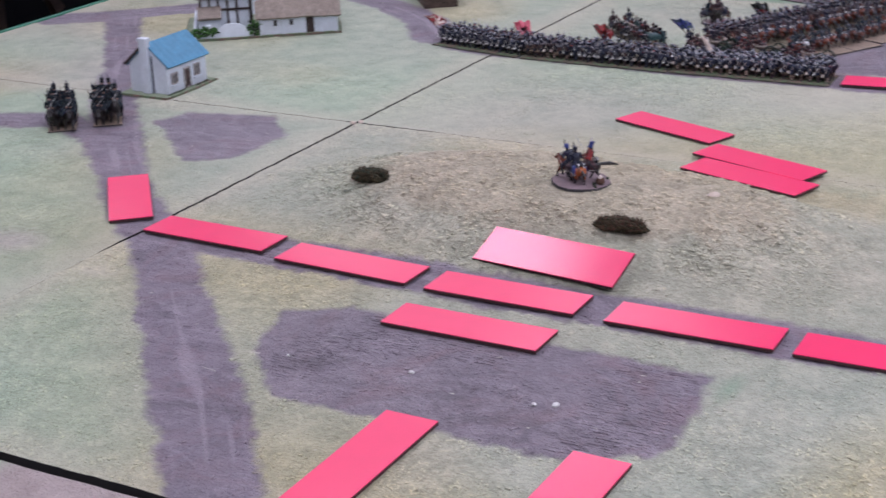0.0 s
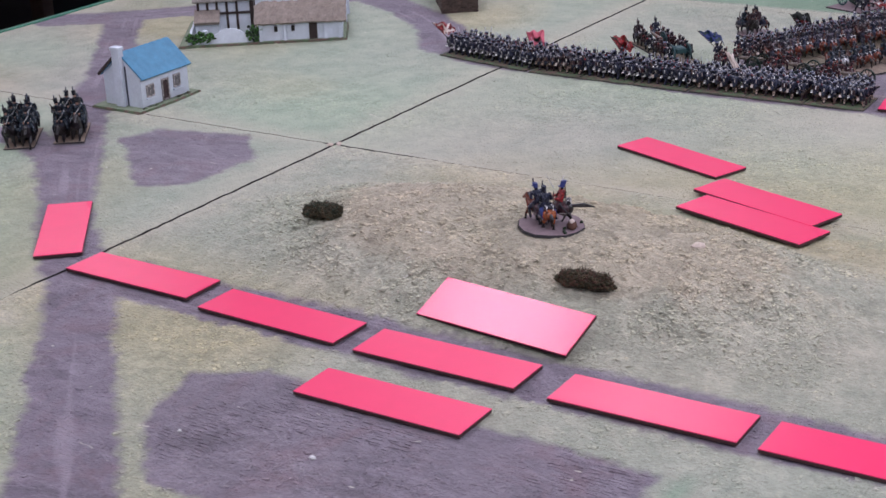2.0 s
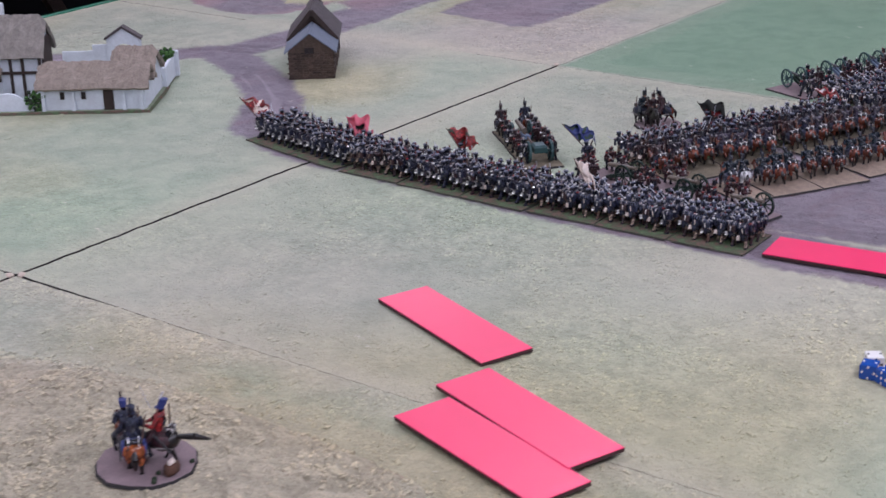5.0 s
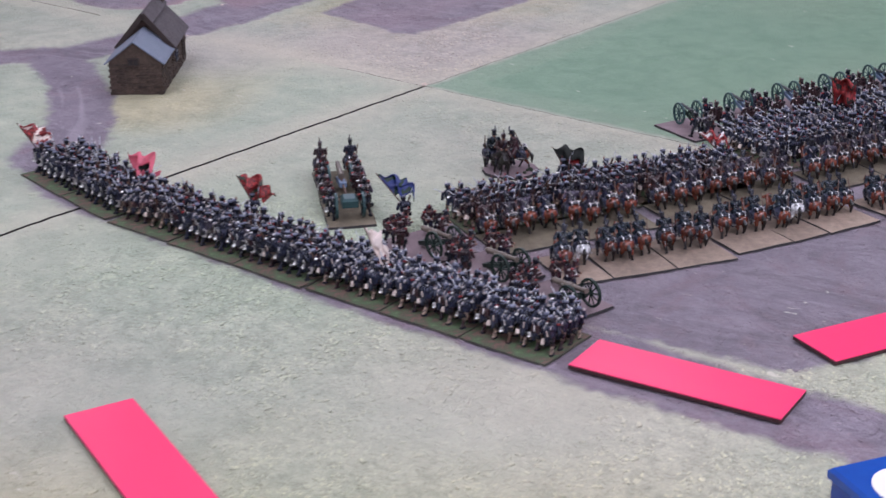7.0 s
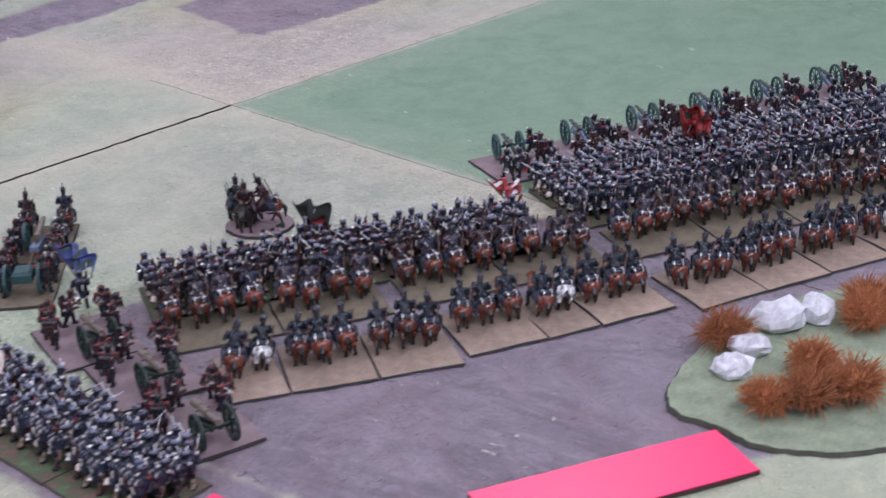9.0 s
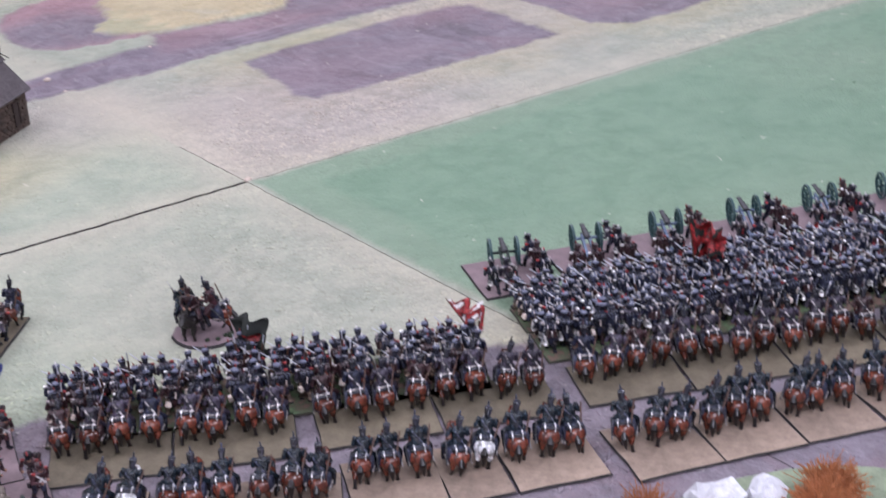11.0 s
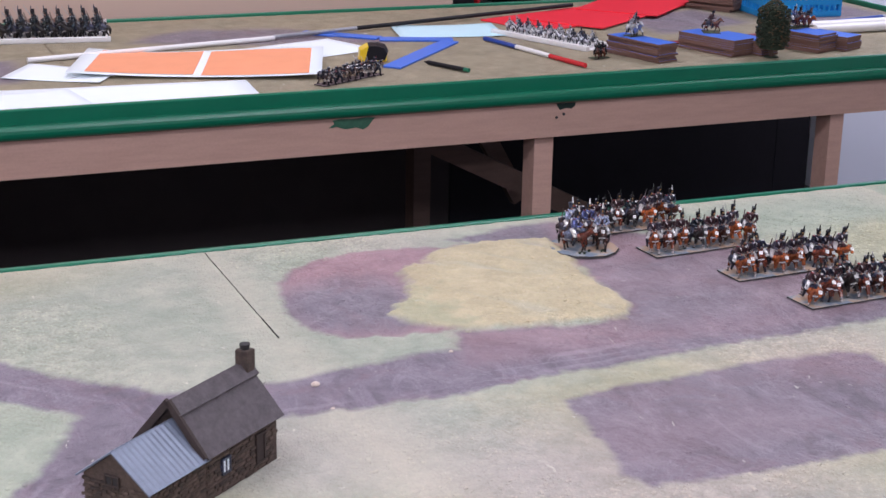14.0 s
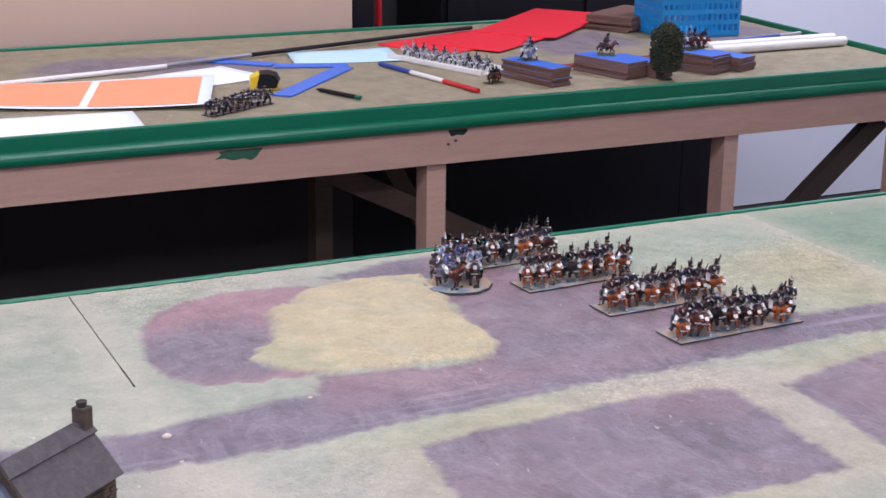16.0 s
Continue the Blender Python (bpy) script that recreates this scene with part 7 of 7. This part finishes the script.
def round_die(x, y, a, mat, digits, label, r=0.0140):
    """A twenty-sided die with its corners worn; digits go on the faces that look up and west."""
    t = thing("die", pose(x, y, 0), label, "die", "dice on the table")
    bm = bmesh.new()
    bmesh.ops.create_icosphere(bm, subdivisions=1, radius=r)
    turn = Euler((radians(a), radians(a * 0.37), radians(a * 1.7))).to_matrix()
    bmesh.ops.rotate(bm, verts=bm.verts, matrix=turn)
    low = min(v.co.z for v in bm.verts)
    faces = sorted(((f.normal.copy(), f.calc_center_median()) for f in bm.faces), key=lambda f: -f[0].dot(Vector((-0.66, -0.30, 0.69))))
    bmesh.ops.bevel(bm, geom=bm.edges[:] + bm.verts[:], offset=r * 0.09, segments=2, affect="EDGES")
    me = bpy.data.meshes.new("body")
    bm.to_mesh(me)
    bm.free()
    me.materials.append(mat)
    part("body", me, t, pose(0, 0, -low))
    for ch, (n, c) in zip(digits, faces):
        cv = bpy.data.curves.new("digit", "FONT")
        cv.body, cv.size, cv.align_x, cv.align_y, cv.extrude, cv.offset = ch, r * 0.72, "CENTER", "CENTER", 0.0002, 0.00022
        cv.materials.append(WHITE)
        ob = new("digit", cv)
        ob.parent = t
        ob.matrix_basis = Matrix.Translation(c + Vector((0, 0, -low)) + n * 0.0002) @ n.to_track_quat("Z", "Y").to_matrix().to_4x4() @ pose(0, 0, 0, 0, 0, a * 0.3 - 20)


BLUE_DIE = "blue twenty-sided die with white digits"
RED_DIE = "red twenty-sided die with white digits"
cube_die(0.372, -0.988, 20, DICE_BLACK, WHITE, "black six-sided die with white pips")
cube_die(0.355, -1.035, 58, DICE_BLACK, WHITE, "black six-sided die with white pips")
cube_die(0.321, -0.973, 35, WHITE_PL, DICE_BLACK, "white six-sided die with a black pip")
cube_die(0.300, -0.977, 10, DICE_BLUE, WHITE, "blue six-sided die with white pips")
cube_die(0.295, -0.998, 65, DICE_BLUE, WHITE, "blue six-sided die with white pips")
cube_die(0.322, -0.997, 30, DICE_ORANGE, DICE_BLACK, "orange six-sided die with black pips")
cube_die(0.313, -1.019, 15, DICE_ORANGE, DICE_BLACK, "orange six-sided die with black pips")
cube_die(0.290, -1.021, 70, YELLOW_PL, DICE_BLACK, "yellow six-sided die with black pips")
round_die(0.399, -1.003, 15, DICE_BLUE, "1", BLUE_DIE, 0.0130)
round_die(0.383, -1.026, 40, DICE_BLUE, "7", BLUE_DIE, 0.0120)
round_die(0.343, -1.011, 70, DICE_BLUE, "379", BLUE_DIE)
round_die(0.378, -1.055, 25, DICE_BLUE, "539", BLUE_DIE)
round_die(0.365, -1.010, 55, DICE_RED, "40", RED_DIE)
round_die(0.406, -1.041, 100, DICE_RED, "71", RED_DIE)


def dice_box():
    t = thing("dice_box", pose(0.471, -1.114, 0, 0, 0, 60), "blue lidded plastic box with a white and red badge", "box")
    part("body", Shape().block((0, 0, 0.016), (0.100, 0.075, 0.031), NAVY_PL, 0.003), t)
    lid = part("lid", Shape().block((0, 0, 0.036), (0.106, 0.081, 0.010), DICE_BLUE, 0.003), t)
    disc = lambda r, k: [(r * math.cos(a), k * r * math.sin(a)) for a in (2 * math.pi * i / 24 for i in range(24))]
    part("badge", Shape().slab(disc(0.032, 0.9), 0.0412, 0.0420, WHITE_PL), lid, None, "white round badge")
    part("badge_stripe", Shape().slab([(-0.022, -0.014), (0.022, -0.010), (0.018, 0.006), (-0.020, 0.0)], 0.0420, 0.0426, DICE_RED), lid, None, "red stripe")


dice_box()


# ---- things on the back table ----
Z0 = 0.0052


def sheet(x, y, a, w, d, mat, label, z=Z0, curl=0.004, name="paper_sheet", panels=None, seed=0):
    """A sheet of paper with a slight curl; panels are printed areas (x0, x1, y0, y1, material)."""
    t = thing(name, pose(x, y, z, 0, 0, a), label, "paper", "papers on the back table")
    n = 10

    def lay(x0, x1, y0, y1, mt, lift):
        s = Shape()
        g = [(x0 + (x1 - x0) * i / n, y0 + (y1 - y0) * k / n) for i in range(n + 1) for k in range(n + 1)]
        h = lambda px, py: lift + curl * ((px / w) ** 2 * 2.2 + 0.4 * math.sin(px / w * 5 + seed) * (py / d + 0.5)) + 0.0006
        s.add([(px, py, h(px, py)) for px, py in g], [(i * (n + 1) + k, (i + 1) * (n + 1) + k, (i + 1) * (n + 1) + k + 1, i * (n + 1) + k + 1) for i in range(n) for k in range(n)], mt, True)
        return s

    o = part("sheet", lay(-w / 2, w / 2, -d / 2, d / 2, mat, 0.0), t)
    md = o.modifiers.new("thickness", "SOLIDIFY")
    md.thickness = 0.0004
    for k, (x0, x1, y0, y1, mt) in enumerate(panels or []):
        part("printed_panel", lay(x0, x1, y0, y1, mt, 0.0011), t)


sheet(1.585, 2.655, -19, 0.60, 0.35, PAPER, "large white chart with two orange panels", 0.010, 0.017, "chart", [(-0.26, -0.005, -0.15, 0.16, ORANGE_P), (0.015, 0.27, -0.16, 0.15, ORANGE_P)])
sheet(1.900, 2.780, 20, 0.30, 0.21, PAPER, "white sheet of paper under the chart", Z0, 0.003, seed=2)
sheet(1.250, 2.640, -30, 0.24, 0.18, PAPER, "white sheet of paper under the chart", Z0, 0.004, seed=4)
sheet(1.340, 2.350, -5, 0.58, 0.22, PAPER, "white paper sheets lying at the table edge", Z0, 0.004, seed=1)
sheet(1.090, 2.330, 8, 0.30, 0.21, PAPER, "white paper sheet lying at the table edge", 0.008, 0.005, seed=3)
sheet(2.370, 2.960, -12, 0.30, 0.21, CYAN_P, "pale blue printed sheet", Z0, 0.004, seed=5)


def card_strip(x, y, a, w, d, z, mat, label, name="card_strip", edge=None):
    t = thing(name, pose(x, y, z, 0, 0, a), label, "card", "card strips on the back table")
    s = Shape().block((0, 0, 0.002), (w, d, 0.004), mat, 0.0005)
    part("card", s, t)


card_strip(2.165, 2.635, 47, 0.42, 0.050, Z0, BLUE_CARD, "narrow plain blue card strip lying flat")
card_strip(2.232, 2.845, -19, 0.20, 0.050, Z0, BLUE_CARD, "narrow plain blue card strip lying flat")
card_strip(2.095, 2.935, -42, 0.125, 0.046, Z0, BLUE_CARD, "narrow plain blue card strip lying flat")
card_strip(2.008, 3.006, -43, 0.105, 0.046, Z0, BLUE_CARD, "narrow plain blue card strip lying flat")
card_strip(3.08, 2.62, 8, 0.90, 0.030, Z0, REDM, "long narrow red card strip")


def red_cards():
    t = thing("red_card_pile", pose(2.94, 3.10, Z0), "pile of large bright red card sheets", "card")
    for k, (x, y, a, w, d) in enumerate([(-0.10, -0.02, 20, 0.55, 0.25), (0.05, 0.02, 35, 0.62, 0.24), (0.24, 0.16, 42, 0.55, 0.26)]):
        part("card", Shape().block((0, 0, 0.002), (w, d, 0.004), RED_CARD, 0.0005), t, pose(x, y, 0.0042 * k, 0, 0, a))


red_cards()


def rod(name, a, b, r, mats, label, category):
    """A straight rod from a to b in equal lengths of the materials given."""
    a, b = Vector(a), Vector(b)
    t = thing(name, Matrix.Translation(a), label, category)
    n = len(mats)
    for k, mt in enumerate(mats):
        part("section", Shape().cone((b - a) * (k / n), (b - a) * ((k + 1) / n), r, r, mt, 10), t)


rod("measuring_rod", (1.19, 2.805, 0.012), (1.86, 2.945, 0.012), 0.007, [WHITE_PL], "long thin white measuring rod", "rod")
rod("dark_rod", (1.86, 2.950, 0.014), (2.90, 3.220, 0.020), 0.006, [STEEL, BLACK, BLACK, BLACK], "long black rod with a grey end", "rod")
rod("measuring_stick", (2.410, 2.785, 0.011), (2.490, 2.345, 0.011), 0.0062, [NAVY_PL, WHITE_PL, DICE_RED], "blue, white and red measuring stick", "measuring stick")
rod("white_pipe", (3.38, 2.650, 0.022), (3.84, 2.655, 0.022), 0.014, [WHITE_PL], "white plastic pipe lying on the table", "pipe")
rod("white_pipe", (3.36, 2.600, 0.020), (3.84, 2.602, 0.020), 0.014, [WHITE_PL], "white plastic pipe lying on the table", "pipe")
rod("blue_rod", (3.45, 2.72, 0.015), (3.82, 2.79, 0.015), 0.007, [NAVY_PL, NAVY_PL, NAVY_PL, STEEL], "dark blue rod with a metal tip", "rod")


def pen():
    a, b = Vector((2.128, 2.499, 0.011)), Vector((2.185, 2.365, 0.011))
    d = (b - a).normalized()
    t = thing("pen", Matrix.Translation(a), "black ballpoint pen with a green end", "pen")
    part("barrel", Shape().cone(Vector((0, 0, 0)), d * 0.125, 0.0055, 0.0055, BLACK, 10), t)
    part("tip", Shape().cone(d * -0.014, Vector((0, 0, 0)), 0.0015, 0.0050, BLACK, 10), t)
    part("cap", Shape().cone(d * 0.125, d * 0.140, 0.0058, 0.0052, GREEN_RAIL, 10), t, None, "green end cap")


pen()


def tape_measure():
    t = thing("tape_measure", pose(2.012, 2.590, Z0, 0, 0, -19) @ Matrix.Diagonal((1.1, 1.1, 0.72, 1)), "black and yellow tape measure", "tape measure")
    pts = [(-0.034, 0), (0.034, 0), (0.036, 0.03), (0.028, 0.052), (0.010, 0.060), (-0.014, 0.058), (-0.032, 0.042)]
    part("case", Shape().slab(pts, -0.020, 0.020, YELLOW_PL, YELLOW_PL, 0.004), t, pose(0, 0, 0, 90), "yellow plastic case")
    part("grip", Shape().slab([(-0.020, 0.004), (0.030, 0.004), (0.0375, 0.03), (0.029, 0.0535), (0.010, 0.0615), (-0.012, 0.059)], -0.022, 0.022, BLACK, BLACK, 0.004), t, pose(0, 0, 0, 90), "black rubber grip")
    part("blade_end", Shape().box((-0.037, 0, 0.006), (0.006, 0.020, 0.008), STEEL), t)


tape_measure()


def tray(x, y, a, w, d, label, meshes, files, ranks, size=1.0):
    t = thing("figure_tray", pose(x, y, Z0, 0, 0, a), label, "tray", "trays on the back table")
    part("base", Shape().block((0, 0, 0.002), (w, d, 0.004), WHITE_PL, 0.001), t)
    for sy in (-1, 1):
        part("rim", Shape().block((0, sy * (d / 2 - 0.007), 0.007), (w, 0.014, 0.012), WHITE_PL, 0.001), t)
    for f in range(files):
        for r in range(ranks):
            part("figure", rng.choice(meshes), t, pose(((f + 0.5) / files - 0.5) * w * 0.9, ((r + 0.5) / ranks - 0.5) * d * 0.6, 0.0042, 0, 0, 90 + rng.uniform(-20, 20)) @ Matrix.Scale(size, 4))


tray(2.585, 2.735, -70, 0.36, 0.105, "white tray with grey miniature cavalry", HORSE_TIN, 8, 2, 0.86)
tray(1.305, 3.120, -8, 0.29, 0.10, "white tray packed with dark miniature cavalry", HORSE_DARK, 8, 2, 1.55)
stand("cavalry_stand", 2.588, 2.455, (0.3, -1), 0.05, 0.03, 2, 1, HORSE_BLUE, BASE_G, "small base with two dark miniature riders", "miniature cavalry", "figures on the back table", Z0, None, (-40, 10), 1.0)
stand("infantry_stand", 1.875, 2.375, (0.5, -0.9), 0.21, 0.035, 9, 2, [FOOT[3], FOOT[0], FOOT[6], FOOT_GREY[0], GUNNER[2]], BASE_P, "long base of blue and dark miniature soldiers", "miniature soldiers", "figures on the back table", Z0, None, (0, 20), 1.2)


def card_stack(x, y, a, layers, w, d, label):
    t = thing("card_stack", pose(x, y, Z0, 0, 0, a), label, "card stack", "blue card stacks")
    for k in range(layers):
        s = Shape().block((rng.uniform(-0.003, 0.003), rng.uniform(-0.003, 0.003), 0.0028), (w, d, 0.0052), BLUE_CARD, 0.0004)
        s.m = [s.slot(MDF) if i != 1 else s.slot(BLUE_CARD) for i in range(len(s.m))]
        part("card", s, t, pose(0, 0, 0.0054 * k, 0, 0, rng.uniform(-1.5, 1.5)))
    return 0.0054 * layers + Z0


top = card_stack(2.703, 2.440, 15, 9, 0.066, 0.19, "stack of blue-topped card bases")
stand("cavalry_stand", 2.700, 2.480, (0.2, -1), 0.045, 0.035, 2, 1, HORSE_TIN, BASE_G, "base with two miniature riders on a card stack", "miniature cavalry", "figures on the back table", top)
top = card_stack(2.940, 2.460, 18, 8, 0.080, 0.19, "stack of blue-topped card bases")
card_stack(3.020, 2.440, 18, 7, 0.066, 0.17, "stack of blue-topped card bases")
stand("cavalry_stand", 2.950, 2.500, (0.9, -0.4), 0.05, 0.045, 1, 1, HORSE_STAFF[2:], BASE_G, "base with a rider on a white horse on a card stack", "miniature cavalry", "figures on the back table", top)
top = card_stack(3.190, 2.450, 22, 9, 0.085, 0.20, "stack of blue-topped card bases")
card_stack(3.290, 2.420, 25, 7, 0.075, 0.13, "stack of blue-topped card bases")
stand("cavalry_stand", 3.215, 2.475, (0.4, -1), 0.095, 0.040, 3, 1, HORSE_RED + HORSE_STAFF, BASE_G, "base of miniature riders on a card stack", "miniature cavalry", "figures on the back table", top)


def small_tree(x, y, h, r):
    t = thing("model_tree", pose(x, y, Z0), "dark green columnar model tree", "model tree")
    part("trunk", Shape().cone((0, 0, 0), (0, 0, h * 0.3), 0.007, 0.004, GUNWOOD, 8), t)
    part("foot", Shape().cone((0, 0, 0), (0, 0, 0.003), 0.020, 0.017, FLOCK, 12), t)
    s = Shape()
    q = random.Random(5)
    s.cone((0, 0, h * 0.16), (0, 0, h * 0.90), r * 0.72, r * 0.55, FLOCK, 10)
    for k in range(1100):
        z = q.random()
        rad = r * (0.92 - 0.12 * abs(z - 0.4)) * min(1, (1 - z) * 4 + 0.25) * min(1, z * 6 + 0.5)
        a = q.uniform(0, 6.283)
        k2 = q.uniform(0.8, 1.02)
        s.ball((rad * k2 * math.cos(a), rad * k2 * math.sin(a), h * (0.15 + 0.84 * z)), (0.0034, 0.0034, 0.0026), q.choice([FLOCK, FLOCK, FLOCK, FLOCK_B]), 5, 3, (q.uniform(0, 90), 0, a))
    part("crown", s, t)


small_tree(3.034, 2.335, 0.150, 0.047)


def crate():
    t = thing("plastic_crate", pose(3.530, 2.985, Z0, 0, 0, -8), "bright blue slotted plastic basket", "basket")
    w, d, h = 0.26, 0.20, 0.16
    part("floor_panel", Shape().box((0, 0, 0.003), (w, d, 0.005), BLUE_PL), t)
    for n, c, long, turn in (("side_panel", (0, -d / 2, 0), w, 0), ("side_panel", (0, d / 2, 0), w, 0), ("side_panel", (-w / 2, 0, 0), d, 90), ("side_panel", (w / 2, 0, 0), d, 90)):
        panel = part(n, Shape().box((0, 0, 0.012), (long, 0.005, 0.014), BLUE_PL), t, pose(*c, 0, 0, turn))
        for z in (0.045, 0.078, 0.111, 0.150):
            part("rail", Shape().box((0, 0, z), (long, 0.005, 0.014), BLUE_PL), panel)
        k = int(long / 0.018)
        bar = Shape().box((0, 0, h / 2), (0.0075, 0.0045, h - 0.006), BLUE_PL).mesh("bar")
        for i in range(k + 1):
            part("bar", bar, panel, pose((i / k - 0.5) * (long - 0.006), 0, 0))
    part("rim", Shape().box((0, -d / 2 - 0.004, h - 0.004), (w + 0.02, 0.012, 0.010), BLUE_PL).box((0, d / 2 + 0.004, h - 0.004), (w + 0.02, 0.012, 0.010), BLUE_PL), t)


crate()


def card_bundle():
    t = thing("card_bundle", pose(3.43, 3.16, Z0, 0, 0, 30), "stack of brown card sheets beside the basket", "card stack")
    for k in range(6):
        part("card", Shape().block((0, 0, 0.004), (0.26, 0.16, 0.0075), MDF, 0.0006), t, pose(rng.uniform(-0.008, 0.008), rng.uniform(-0.006, 0.006), 0.0078 * k, 0, 0, rng.uniform(-4, 4)))


card_bundle()

# ---- behind the back table ----
t = thing("cupboard", pose(0, 0, 0), "wide beige cupboard behind the table, its base dark as shade", "cupboard")
part("upper_panel", Shape().block((0.25, 3.49, 0.45), (4.70, 0.06, 0.96), BEIGE, 0.003), t, None, "plain beige front panel")
# lower panel added in a dark colour to stand for shade under the table
part("lower_panel", Shape().box((0.25, 3.49, (FLOOR_Z - 0.03) / 2), (4.70, 0.06, -FLOOR_Z - 0.03), SHADE_BOARD), t, None, "panel coloured dark for the shade under the table")
part("end_post", Shape().box((2.645, 3.50, 0.04), (0.07, 0.05, 1.76), BLACK), t, None, "black upright")
setting("wall_blocks", (3.25, 4.66, 0.45), (1.9, 0.06, 2.6), BLOCKS, "grey concrete block wall", "wall")
setting("wall_return", (4.92, 3.86, 0.445), (1.16, 0.10, 2.60), WALL_M, "pale lilac-white painted wall beside the table", "wall")


def dark_sofa():
    t = thing("leather_sofa", pose(3.20, 3.72, FLOOR_Z), "black leather sofa behind the table", "sofa")
    part("seat", Shape().block((0, -0.03, 0.26), (1.40, 0.36, 0.36), BLACK, 0.05), t)
    part("backrest", Shape().block((0, 0.10, 0.46), (1.40, 0.16, 0.66), BLACK, 0.06), t)
    part("armrest", Shape().block((-0.78, 0, 0.36), (0.14, 0.40, 0.62), BLACK, 0.05), t)
    part("armrest", Shape().block((0.78, 0, 0.36), (0.14, 0.40, 0.62), BLACK, 0.05), t)


dark_sofa()
t = thing("dark_cabinet", pose(3.72, 4.15, FLOOR_Z), "tall black cabinet beside the wall", "cabinet")
part("body", Shape().block((0, 0, 0.75), (1.16, 0.40, 1.50), BLACK, 0.01), t)
part("door", Shape().block((-0.285, -0.206, 0.75), (0.55, 0.014, 1.44), BLACK, 0.004), t)
part("door", Shape().block((0.285, -0.206, 0.75), (0.55, 0.014, 1.44), BLACK, 0.004), t)
t = thing("red_post", pose(2.79, 3.70, FLOOR_Z), "narrow red upright post", "post")
part("post", Shape().cone((0, 0, 0), (0, 0, 1.3), 0.012, 0.012, DICE_RED, 10), t)
